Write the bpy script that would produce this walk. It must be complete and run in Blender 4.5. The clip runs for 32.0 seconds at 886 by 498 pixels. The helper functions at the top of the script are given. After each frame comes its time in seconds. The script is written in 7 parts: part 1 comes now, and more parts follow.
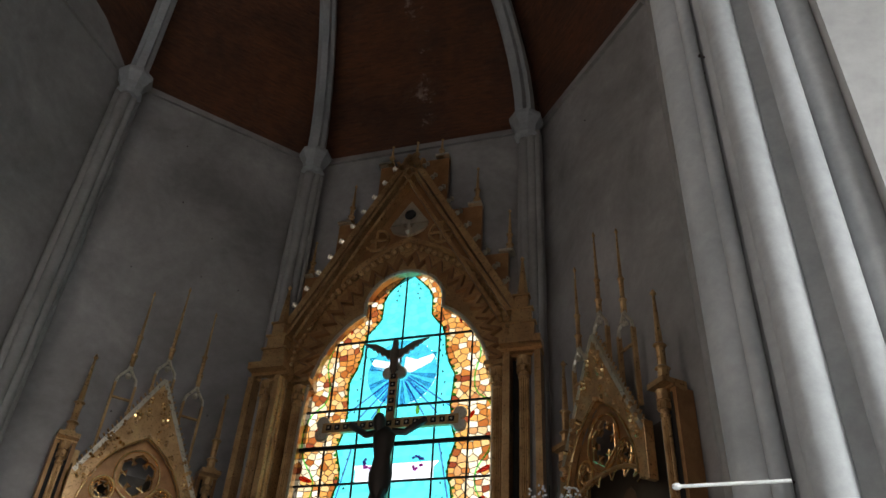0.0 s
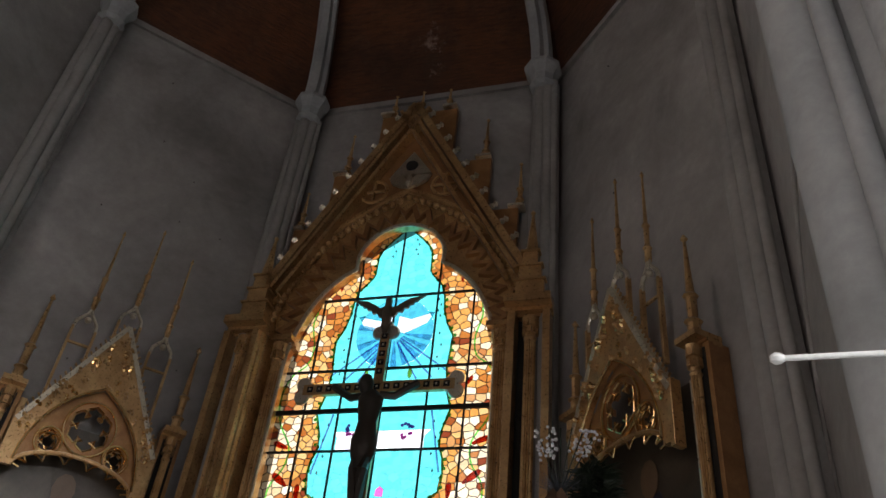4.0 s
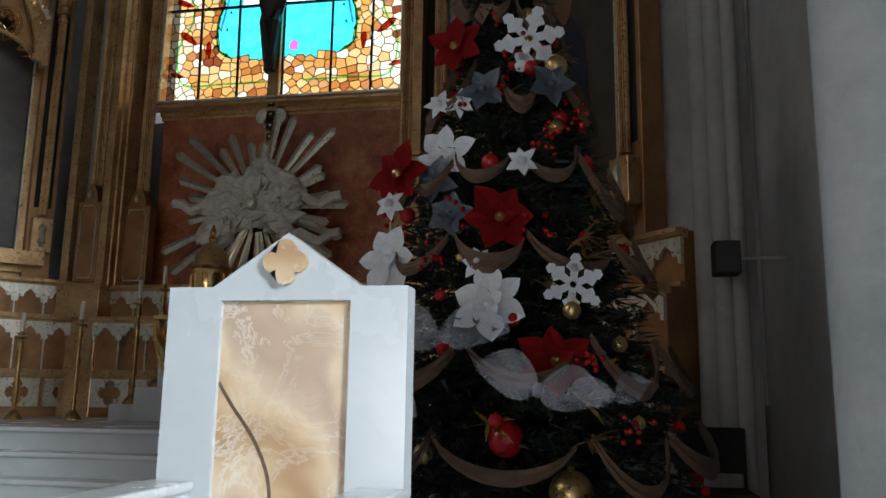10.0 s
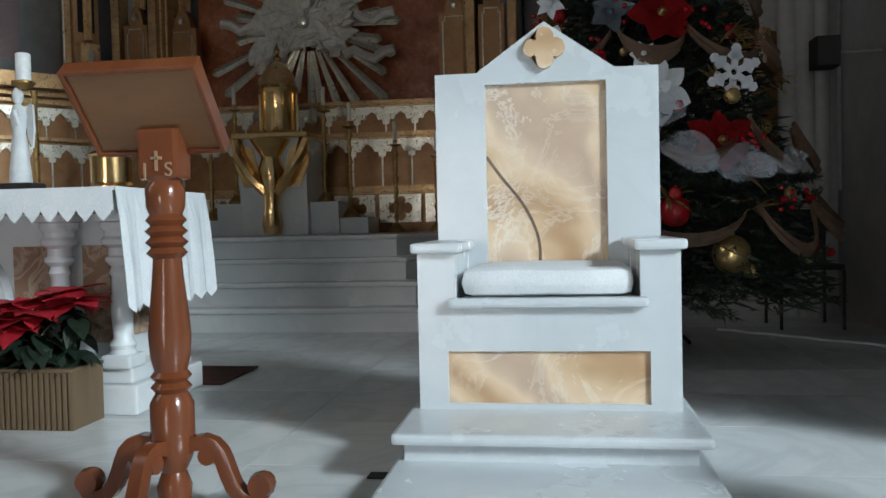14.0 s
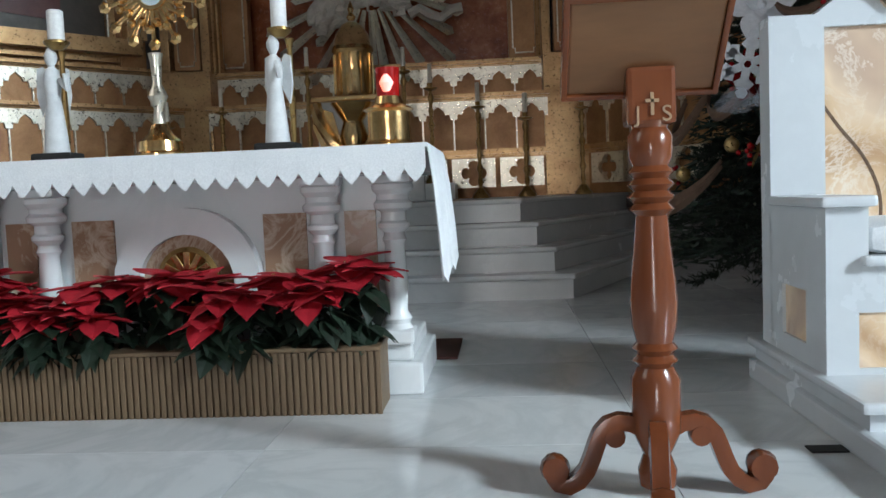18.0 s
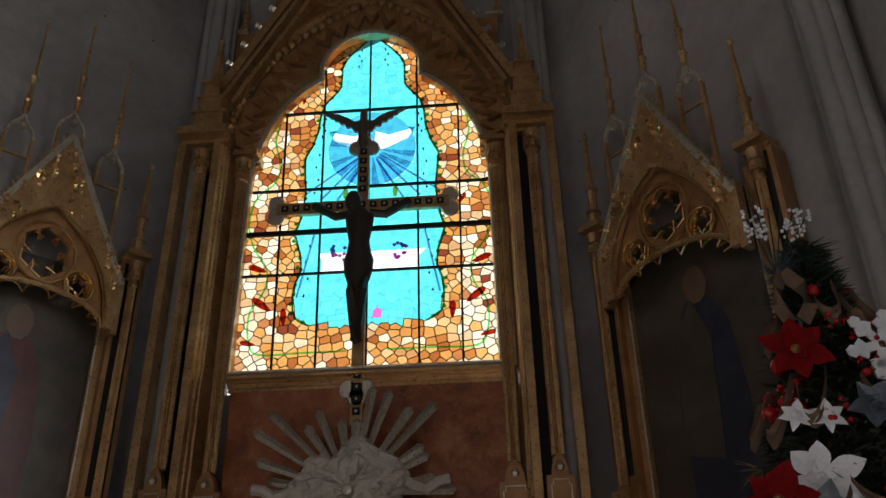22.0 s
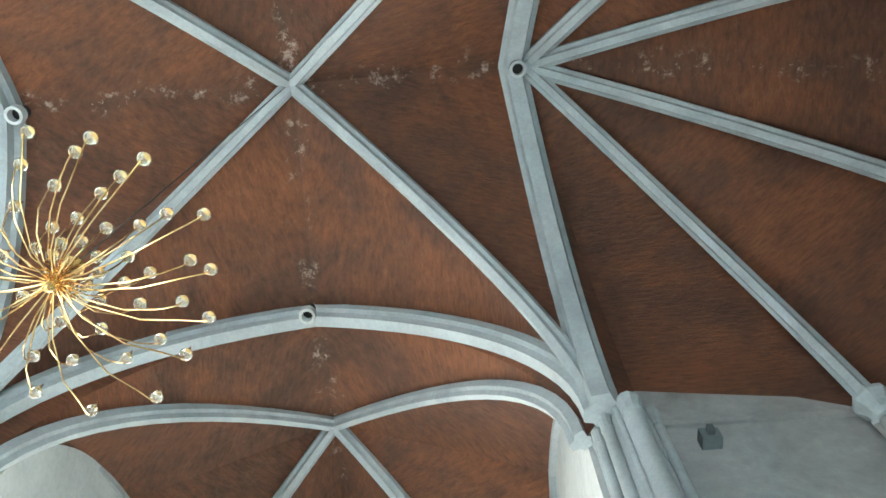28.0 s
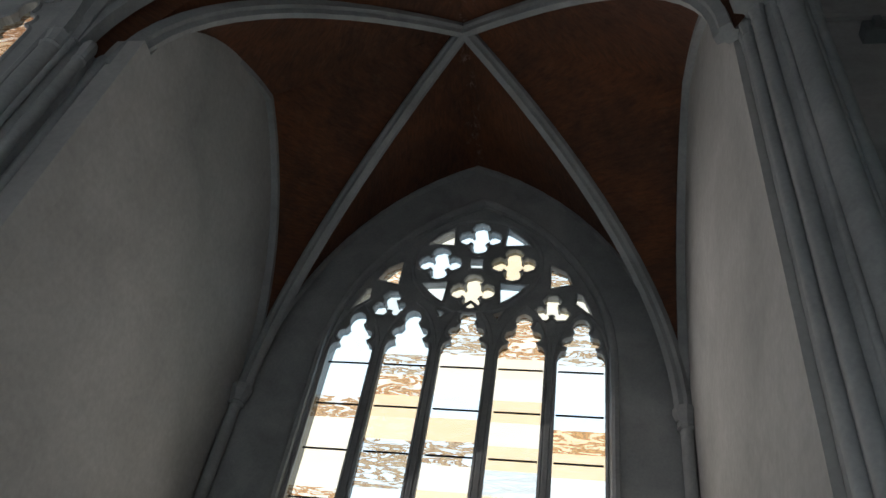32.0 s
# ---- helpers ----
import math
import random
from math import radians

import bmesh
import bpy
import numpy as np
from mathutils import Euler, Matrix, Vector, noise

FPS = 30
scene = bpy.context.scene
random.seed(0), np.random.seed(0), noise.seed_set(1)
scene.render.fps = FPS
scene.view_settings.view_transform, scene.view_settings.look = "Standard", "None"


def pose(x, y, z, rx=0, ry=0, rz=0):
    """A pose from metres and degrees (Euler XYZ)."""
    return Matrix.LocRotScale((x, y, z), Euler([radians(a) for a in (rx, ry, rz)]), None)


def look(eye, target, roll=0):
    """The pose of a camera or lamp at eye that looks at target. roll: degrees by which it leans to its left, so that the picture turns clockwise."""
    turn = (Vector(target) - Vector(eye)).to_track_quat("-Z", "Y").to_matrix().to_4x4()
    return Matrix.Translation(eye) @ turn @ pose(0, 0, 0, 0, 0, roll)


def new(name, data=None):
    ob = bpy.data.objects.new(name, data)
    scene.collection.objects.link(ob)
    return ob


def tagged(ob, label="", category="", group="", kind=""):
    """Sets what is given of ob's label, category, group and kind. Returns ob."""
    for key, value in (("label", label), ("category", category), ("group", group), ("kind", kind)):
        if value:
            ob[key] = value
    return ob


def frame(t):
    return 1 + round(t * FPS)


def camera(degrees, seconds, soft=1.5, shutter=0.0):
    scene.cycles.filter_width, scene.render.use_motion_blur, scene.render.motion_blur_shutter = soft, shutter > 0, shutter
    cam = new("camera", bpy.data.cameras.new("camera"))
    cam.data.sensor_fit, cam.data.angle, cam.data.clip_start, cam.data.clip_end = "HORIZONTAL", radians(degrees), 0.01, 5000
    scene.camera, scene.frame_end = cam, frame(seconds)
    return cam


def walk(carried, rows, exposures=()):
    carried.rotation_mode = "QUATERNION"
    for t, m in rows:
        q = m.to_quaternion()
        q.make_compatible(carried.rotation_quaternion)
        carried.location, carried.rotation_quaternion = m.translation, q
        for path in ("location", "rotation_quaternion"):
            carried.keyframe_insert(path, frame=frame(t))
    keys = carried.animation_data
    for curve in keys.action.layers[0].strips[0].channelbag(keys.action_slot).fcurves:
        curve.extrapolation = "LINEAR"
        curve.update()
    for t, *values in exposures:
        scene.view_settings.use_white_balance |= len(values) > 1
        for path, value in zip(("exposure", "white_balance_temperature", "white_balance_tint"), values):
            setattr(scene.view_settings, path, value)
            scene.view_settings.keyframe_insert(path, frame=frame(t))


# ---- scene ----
cam = camera(57.5, 32.0)
PATH = [
    (0, (4.236, -0.205, 1.455), (3.736, 1.305, 2.666), 3.8),
    (0.5, (4.196, 0.031, 1.437), (3.682, 1.593, 2.575), 3.2),
    (1, (4.071, 0.226, 1.48), (3.551, 1.795, 2.605), 3.7),
    (1.5, (4.005, 0.423, 1.495), (3.466, 1.984, 2.622), 5.3),
    (2, (4.006, 0.607, 1.542), (3.431, 2.134, 2.698), 6.3),
    (2.5, (3.969, 0.815, 1.549), (3.394, 2.324, 2.729), 6.1),
    (4.5, (3.894, 1.398, 1.627), (3.426, 2.907, 2.854), 6.2),
    (5, (3.881, 1.442, 1.626), (3.462, 2.961, 2.857), 5.6),
    (5.5, (3.856, 1.472, 1.604), (3.44, 3.021, 2.799), 5.4),
    (6, (3.834, 1.513, 1.585), (3.415, 3.102, 2.725), 4.9),
    (6.5, (3.827, 1.582, 1.554), (3.394, 3.242, 2.583), 3.9),
    (7, (3.815, 1.6, 1.516), (3.376, 3.303, 2.467), 3.7),
    (7.5, (3.805, 1.62, 1.442), (3.363, 3.37, 2.303), 3.7),
    (8, (3.794, 1.668, 1.354), (3.35, 3.474, 2.088), 4.5),
    (8.5, (3.818, 1.704, 1.265), (3.404, 3.567, 1.862), 4.4),
    (9, (3.844, 1.708, 1.172), (3.487, 3.612, 1.67), 4.4),
    (9.5, (3.857, 1.69, 1.107), (3.506, 3.615, 1.523), 0.9),
    (10, (3.844, 1.659, 1.029), (3.479, 3.593, 1.387), 0.9),
    (10.5, (3.871, 1.607, 0.927), (3.475, 3.549, 1.196), 1.2),
    (11, (3.815, 1.514, 0.842), (3.428, 3.471, 0.984), 1.0),
    (11.5, (3.721, 1.403, 0.795), (3.381, 3.372, 0.867), 0.2),
    (12, (3.584, 1.394, 0.74), (3.264, 3.368, 0.733), 0.3),
    (12.5, (3.375, 1.398, 0.747), (3.092, 3.376, 0.648), 1.0),
    (13, (3.177, 1.346, 0.756), (2.897, 3.323, 0.645), 0.4),
    (13.5, (3.011, 1.164, 0.798), (2.731, 3.141, 0.701), -1.0),
    (14, (2.834, 1.078, 0.795), (2.553, 3.057, 0.736), -1.3),
    (14.5, (2.601, 1.084, 0.774), (2.319, 3.063, 0.729), -2.2),
    (16.5, (1.955, 1.167, 0.75), (1.96, 3.161, 0.593), 0.9),
    (17, (1.788, 1.269, 0.724), (1.791, 3.263, 0.567), 1.0),
    (18, (1.354, 1.182, 0.796), (1.206, 3.172, 0.658), -2.4),
    (18.5, (1.333, 1.182, 0.817), (1.17, 3.172, 0.706), -2.2),
    (19, (1.413, 1.192, 0.939), (1.262, 3.186, 0.958), 0.1),
    (19.5, (1.44, 1.252, 1.061), (1.307, 3.242, 1.211), 0.4),
    (20, (1.507, 1.326, 1.247), (1.384, 3.283, 1.638), -0.3),
    (20.5, (1.543, 1.436, 1.359), (1.428, 3.365, 1.875), -0.2),
    (21, (1.521, 1.533, 1.413), (1.407, 3.417, 2.076), 0.9),
    (21.5, (1.464, 1.702, 1.45), (1.362, 3.572, 2.153), 0.9),
    (22, (1.556, 1.793, 1.546), (1.437, 3.564, 2.467), -1.3),
    (22.5, (1.622, 1.811, 1.598), (1.506, 3.53, 2.613), -1.4),
    (23, (1.551, 1.834, 1.605), (1.482, 3.404, 2.842), -3.8),
    (23.5, (1.388, 1.497, 1.491), (1.364, 2.908, 2.909), -8.7),
    (24, (1.470, 1.423, 1.539), (1.361, 2.648, 3.116), -10.4),
    (24.5, (1.554, 1.401, 1.588), (1.374, 2.446, 3.284), -11.7),
    (26.5, (1.968, 1.584, 1.749), (1.702, 2.202, 3.632), -20.6),
    (27, (2.108, 1.579, 1.686), (1.691, 1.998, 3.597), -13.6),
    (27.5, (2.242, 1.471, 1.644), (1.715, 1.671, 3.563), -6.9),
    (28, (2.303, 1.312, 1.708), (1.625, 1.281, 3.590), -0.8),
    (28.5, (2.327, 1.193, 1.730), (1.612, 0.957, 3.583), 2.9),
    (29, (2.292, 1.091, 1.732), (1.548, 0.537, 3.504), 9.8),
    (29.5, (2.238, 1.033, 1.703), (1.514, 0.393, 3.454), 10.7),
    (30, (2.112, 1.011, 1.726), (1.267, 0.447, 3.449), 14.1),
    (30.5, (1.930, 1.025, 1.653), (0.895, 0.480, 3.275), 15.3),
    (31, (1.733, 1.061, 1.567), (0.562, 0.598, 3.121), 17.6),
    (31.5, (1.551, 1.098, 1.487), (0.330, 0.703, 3.021), 15.6),
    (32, (1.398, 1.143, 1.418), (0.021, 0.790, 2.825), 11.3),
]
EXPOSURE = [(0, -0.2, 7300, 19), (1, -0.25, 7500, 23), (4.5, -0.3, 7500, 24), (6, -0.25, 7500, 23), (8, -0.35, 7300, 24), (9, -0.4, 6700, 16), (10.5, -0.2, 6450, 13), (12, -0.4, 6500, 13), (14.5, -0.35, 6250, 9), (17, -0.4, 6350, 13), (18, -0.05, 6200, 12), (19, 0.05, 6250, 13), (20, -0.1, 6450, 14), (21, -0.5, 7000, 20), (23, -0.45, 7300, 23), (24, 0.6, 6500, 13), (24.5, 1.0, 6400, 9), (26.5, 2.3, 6000, 1), (28, 2.2, 6200, -1), (29.2, 1.5, 6400, 4), (30, 0.9, 6300, 5), (31, -0.3, 6300, 8), (32, -1.0, 6700, 13)]
walk(cam, [(t, look(eye, target, roll)) for t, eye, target, roll in PATH], EXPOSURE)

# ---- world, sun, large lights ----
world = bpy.data.worlds.new("world")
scene.world = world
world.use_nodes = True
wn = world.node_tree.nodes
sky = wn.new("ShaderNodeTexSky")
sky.sky_type = "NISHITA"
sky.sun_disc = False
sky.sun_elevation = radians(42)
sky.sun_rotation = radians(200)
wn["Background"].inputs[1].default_value = 0.12
world.node_tree.links.new(sky.outputs[0], wn["Background"].inputs[0])
sun = new("sun", bpy.data.lights.new("sun", "SUN"))
sun.data.energy, sun.data.angle, sun.data.color = 2.0, radians(0.6), (1.0, 0.95, 0.88)
sun.matrix_world = look((-6, -30, 30), (0, -8, 5))


def window_lamp(name, eye, target, sx, sy, watts, color=(0.93, 0.97, 1.0)):
    """An area lamp for daylight, at a window's opening or added as fill."""
    ob = new(name, bpy.data.lights.new(name, "AREA"))
    ob.data.shape, ob.data.size, ob.data.size_y = "RECTANGLE", sx, sy
    ob.data.energy, ob.data.color = watts, color
    ob.matrix_world = look(eye, target)
    return ob


window_lamp("daylight_transept_east", (17.5, -5.6, 9.3), (3.0, 4.0, 0.0), 2.2, 2.6, 4700, (0.82, 0.95, 1.0))
# fill added from the unseen east side to brighten altarpiece and left wall
window_lamp("added_east_fill", (16.5, -7.4, 8.0), (-2.0, 9.5, 1.2), 3.0, 2.4, 1900, (0.85, 0.95, 1.0))
window_lamp("daylight_transept_west", (-12.5, -1.75, 10.5), (1.0, 4.0, 0.0), 5.4, 10.0, 330, (1.0, 0.92, 0.88))
window_lamp("daylight_nave_west", (-4.9, -10.35, 13.5), (0, -10.35, 12.0), 3.0, 5.0, 75)
window_lamp("daylight_nave_east", (4.9, -10.35, 13.5), (0, -10.35, 14.0), 3.0, 5.0, 75)
# fill added at the unseen nave end to brighten steps and altar front
window_lamp("added_porch_fill", (0, -13.2, 1.4), (0, 5.0, 3.0), 2.0, 3.0, 330, (1.0, 0.97, 0.94))

# ---- materials ----


def material(name, rough=0.6, metal=0.0):
    m = bpy.data.materials.new(name)
    m.use_nodes = True
    b = m.node_tree.nodes["Principled BSDF"]
    b.inputs["Roughness"].default_value = rough
    b.inputs["Metallic"].default_value = metal
    return m, m.node_tree.nodes, m.node_tree.links, b


def coords(n, l, scale=(1, 1, 1), out="Object"):
    tc, mp = n.new("ShaderNodeTexCoord"), n.new("ShaderNodeMapping")
    mp.inputs["Scale"].default_value = scale
    l.new(tc.outputs[out], mp.inputs[0])
    return mp.outputs[0]


def noise_tex(n, l, vec, scale, detail=5.0, rough=0.6, distortion=0.0):
    t = n.new("ShaderNodeTexNoise")
    t.inputs["Scale"].default_value, t.inputs["Detail"].default_value = scale, detail
    t.inputs["Roughness"].default_value, t.inputs["Distortion"].default_value = rough, distortion
    l.new(vec, t.inputs["Vector"])
    return t.outputs["Fac"]


def ramp(n, l, fac, stops):
    r = n.new("ShaderNodeValToRGB")
    el = r.color_ramp.elements
    while len(el) < len(stops):
        el.new(0.5)
    for e, (p, c) in zip(el, stops):
        e.position, e.color = p, (*c, 1)
    l.new(fac, r.inputs[0])
    return r.outputs[0]


def mixed(n, l, a, b, fac, mode="MIX"):
    x = n.new("ShaderNodeMix")
    x.data_type, x.blend_type = "RGBA", mode
    for s, v in ((x.inputs[0], fac), (x.inputs[6], a), (x.inputs[7], b)):
        if isinstance(v, (int, float)):
            s.default_value = v
        elif isinstance(v, tuple):
            s.default_value = (*v, 1)
        else:
            l.new(v, s)
    return x.outputs[2]


def bumped(n, l, b, height, strength, distance=0.01):
    u = n.new("ShaderNodeBump")
    u.inputs["Strength"].default_value, u.inputs["Distance"].default_value = strength, distance
    l.new(height, u.inputs["Height"])
    l.new(u.outputs[0], b.inputs["Normal"])


def mottled(name, dark, mid, light, rough=0.6, metal=0.0, scale=1.0, fine=14.0, bump=0.15, stretch=(1, 1, 1), rough_var=0.12, dist=0.01):
    """A surface with large stains and fine grain."""
    m, n, l, b = material(name, rough, metal)
    v = coords(n, l, stretch)
    big = noise_tex(n, l, v, scale, 6.0, 0.62, 0.4)
    small = noise_tex(n, l, v, fine, 5.0, 0.65)
    base = ramp(n, l, big, [(0.28, dark), (0.5, mid), (0.74, light)])
    grain = ramp(n, l, small, [(0.3, (0.74, 0.74, 0.74)), (0.7, (1.0, 1.0, 1.0))])
    l.new(mixed(n, l, base, grain, 0.65, "MULTIPLY"), b.inputs["Base Color"])
    rr = n.new("ShaderNodeMapRange")
    rr.inputs[3].default_value, rr.inputs[4].default_value = max(0.02, rough - rough_var), min(1, rough + rough_var)
    l.new(small, rr.inputs[0])
    l.new(rr.outputs[0], b.inputs["Roughness"])
    bumped(n, l, b, small, bump, dist)
    return m


def vault_brick(name):
    """Thin red-brown bricks, streaked, with damp and salts along the ridges."""
    m, n, l, b = material(name, 0.85)
    v = coords(n, l)
    big = noise_tex(n, l, v, 0.5, 7.0, 0.65, 0.5)
    base = ramp(n, l, big, [(0.25, (0.046, 0.018, 0.01)), (0.45, (0.085, 0.033, 0.017)), (0.6, (0.135, 0.046, 0.019)), (0.78, (0.17, 0.062, 0.026))])
    s = noise_tex(n, l, coords(n, l, (1.5, 1.5, 9.0)), 2.2, 8.0, 0.74, 0.2)
    streak = ramp(n, l, s, [(0.3, (0.34, 0.31, 0.29)), (0.48, (0.95, 0.94, 0.93)), (0.66, (1.55, 1.42, 1.36))])
    col = mixed(n, l, base, streak, 0.7, "MULTIPLY")
    # damp bands along the two ridges of the crossing, with salt crusts in them
    sep = n.new("ShaderNodeSeparateXYZ")
    l.new(v, sep.inputs[0])
    bands = []
    for axis, mid in ((0, -0.03), (1, -1.97)):
        d = n.new("ShaderNodeMath")
        d.operation = "SUBTRACT"
        d.inputs[1].default_value = mid
        l.new(sep.outputs[axis], d.inputs[0])
        a = n.new("ShaderNodeMath")
        a.operation = "ABSOLUTE"
        l.new(d.outputs[0], a.inputs[0])
        bands.append(a.outputs[0])
    near = n.new("ShaderNodeMath")
    near.operation = "MINIMUM"
    l.new(bands[0], near.inputs[0])
    l.new(bands[1], near.inputs[1])
    edge = n.new("ShaderNodeMath")
    edge.operation = "MULTIPLY_ADD"
    edge.inputs[1].default_value = 1.5
    l.new(noise_tex(n, l, v, 0.9, 6.0, 0.7), edge.inputs[0])
    l.new(near.outputs[0], edge.inputs[2])
    damp = ramp(n, l, edge.outputs[0], [(0.5, (0.5, 0.5, 0.5)), (1.0, (0, 0, 0))])
    col = mixed(n, l, col, (0.07, 0.042, 0.03), damp)
    salt = noise_tex(n, l, v, 2.6, 9.0, 0.8)
    fac = ramp(n, l, salt, [(0.54, (0, 0, 0)), (0.62, (0.8, 0.8, 0.8))])
    crust = ramp(n, l, edge.outputs[0], [(0.8, (1, 1, 1)), (1.3, (0.05, 0.05, 0.05))])
    l.new(mixed(n, l, col, (0.4, 0.3, 0.26), mixed(n, l, fac, crust, 1.0, "MULTIPLY")), b.inputs["Base Color"])
    bumped(n, l, b, s, 0.8, 0.04)
    return m


def marble(name, base, vein, scale=1.6, rough=0.16, amount=0.6):
    m, n, l, b = material(name, rough)
    v = coords(n, l)
    w = noise_tex(n, l, v, scale, 9.0, 0.62, 1.6)
    veins = ramp(n, l, w, [(0.42, (0, 0, 0)), (0.495, (1, 1, 1)), (0.55, (0, 0, 0))])
    cloud = noise_tex(n, l, v, scale * 0.5, 5.0, 0.6)
    tone = ramp(n, l, cloud, [(0.3, tuple(0.86 * c for c in base)), (0.7, base)])
    k = n.new("ShaderNodeMath")
    k.operation = "MULTIPLY"
    k.inputs[1].default_value = amount
    l.new(veins, k.inputs[0])
    l.new(mixed(n, l, tone, vein, k.outputs[0]), b.inputs["Base Color"])
    rough_var = ramp(n, l, noise_tex(n, l, v, 3.0, 6.0), [(0.3, (rough * 0.7,) * 3), (0.7, (rough * 1.7,) * 3)])
    l.new(rough_var, b.inputs["Roughness"])
    return m


def onyx(name):
    """Honey onyx in soft curved bands, with clusters of cloudy white veins."""
    m, n, l, b = material(name, 0.3)
    v = coords(n, l)
    warp = n.new("ShaderNodeTexNoise")
    warp.inputs["Scale"].default_value, warp.inputs["Detail"].default_value = 2.2, 3.0
    l.new(v, warp.inputs["Vector"])
    add = n.new("ShaderNodeMixRGB")
    add.blend_type, add.inputs[0].default_value = "ADD", 0.55
    l.new(v, add.inputs[1])
    l.new(warp.outputs["Color"], add.inputs[2])
    wv = n.new("ShaderNodeTexWave")
    wv.inputs["Scale"].default_value, wv.inputs["Distortion"].default_value, wv.inputs["Detail"].default_value = 0.9, 3.5, 3.0
    wv.bands_direction = "DIAGONAL"
    l.new(add.outputs[0], wv.inputs["Vector"])
    base = ramp(n, l, wv.outputs["Fac"], [(0.0, (0.5, 0.31, 0.17)), (0.3, (0.69, 0.49, 0.3)), (0.65, (0.77, 0.59, 0.41)), (1.0, (0.55, 0.39, 0.28))])
    cr = noise_tex(n, l, v, 3.4, 10.0, 0.7, 1.2)
    white = ramp(n, l, cr, [(0.47, (0, 0, 0)), (0.5, (0.75, 0.75, 0.75)), (0.535, (0, 0, 0))])
    where = ramp(n, l, noise_tex(n, l, v, 2.4, 3.0, 0.5), [(0.4, (0.12, 0.12, 0.12)), (0.62, (1, 1, 1))])
    col = mixed(n, l, base, (0.84, 0.77, 0.67), mixed(n, l, white, where, 1.0, "MULTIPLY"))
    l.new(col, b.inputs["Base Color"])
    return m


def plain(name, color, rough=0.5, metal=0.0, fine=60.0, bump=0.06):
    return mottled(name, tuple(0.8 * c for c in color), color, tuple(min(1, 1.12 * c) for c in color), rough, metal, 4.0, fine, bump, dist=0.004)


PLASTER = mottled("grey_plaster", (0.19, 0.182, 0.178), (0.305, 0.294, 0.29), (0.43, 0.416, 0.41), 0.85, 0, 0.55, 7.0, 0.2)
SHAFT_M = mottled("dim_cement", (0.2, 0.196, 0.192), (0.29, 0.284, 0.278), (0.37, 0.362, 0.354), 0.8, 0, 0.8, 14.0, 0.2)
CEMENT = mottled("painted_cement", (0.265, 0.282, 0.292), (0.35, 0.37, 0.38), (0.44, 0.458, 0.466), 0.75, 0, 0.9, 16.0, 0.2)
PALE = mottled("pale_plaster", (0.34, 0.345, 0.34), (0.42, 0.425, 0.42), (0.5, 0.505, 0.5), 0.85, 0, 0.45, 8.0, 0.12)
BRICK = vault_brick("vault_brick")
GOLD = mottled("gilt_wood", (0.34, 0.19, 0.08), (0.56, 0.345, 0.16), (0.74, 0.5, 0.25), 0.3, 0.6, 2.5, 30.0, 0.05)
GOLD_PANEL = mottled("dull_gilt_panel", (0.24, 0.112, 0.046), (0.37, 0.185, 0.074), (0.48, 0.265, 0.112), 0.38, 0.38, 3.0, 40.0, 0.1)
GOLD_BRIGHT = mottled("bright_gilding", (0.74, 0.45, 0.17), (0.88, 0.58, 0.26), (0.95, 0.72, 0.4), 0.2, 1.0, 6.0, 40.0, 0.08)
SILVER = mottled("silver_gilding", (0.62, 0.56, 0.45), (0.75, 0.7, 0.58), (0.85, 0.8, 0.68), 0.3, 0.85, 5.0, 40.0, 0.1)
BRONZE = plain("dark_bronze", (0.045, 0.036, 0.03), 0.45, 0.3)
MARBLE = marble("white_marble", (0.79, 0.81, 0.81), (0.58, 0.615, 0.625), 1.4, 0.18, 0.2)
CHAIR_MARBLE = marble("bluish_white_marble", (0.64, 0.675, 0.695), (0.52, 0.555, 0.575), 1.8, 0.2, 0.2)
FLOOR_M = marble("floor_marble", (0.74, 0.765, 0.765), (0.54, 0.575, 0.585), 1.1, 0.12, 0.22)
ONYX = onyx("honey_onyx")
RED_STONE = mottled("red_marble_panel", (0.19, 0.046, 0.02), (0.4, 0.12, 0.048), (0.58, 0.23, 0.105), 0.25, 0, 4.0, 20.0, 0.05)
WOOD = mottled("varnished_wood", (0.11, 0.03, 0.012), (0.19, 0.055, 0.02), (0.26, 0.085, 0.03), 0.2, 0, 2.0, 18.0, 0.08, (1, 1, 0.15))
WOOD_LIGHT = mottled("plywood", (0.17, 0.075, 0.03), (0.23, 0.105, 0.042), (0.29, 0.14, 0.06), 0.4, 0, 2.0, 20.0, 0.08, (0.2, 1, 1))
SLAT_WOOD = mottled("slat_wood", (0.1, 0.065, 0.035), (0.17, 0.11, 0.06), (0.25, 0.17, 0.095), 0.55, 0, 3.0, 24.0, 0.2, (1, 1, 0.2))
CLOTH = mottled("white_linen", (0.72, 0.74, 0.75), (0.8, 0.82, 0.83), (0.86, 0.87, 0.87), 0.85, 0, 4.0, 160.0, 0.12)
# black of dark things, and of sheets that stand in for deep shade
DARK = plain("black_and_shade", (0.012, 0.011, 0.01), 0.8)
LEAD = plain("black_lead", (0.012, 0.012, 0.012), 0.6, 0.4)


def glow(name, strength):
    m, n, l, b = material(name, 1.0)
    b.inputs["Base Color"].default_value = (0, 0, 0, 1)
    b.inputs["Emission Color"].default_value = (0.83, 0.93, 1.0, 1)
    b.inputs["Emission Strength"].default_value = strength
    return m


SKYGLOW_M, SKYGLOW_APSE = glow("sky_glow", 3.1), glow("sky_glow_apse", 2.5)

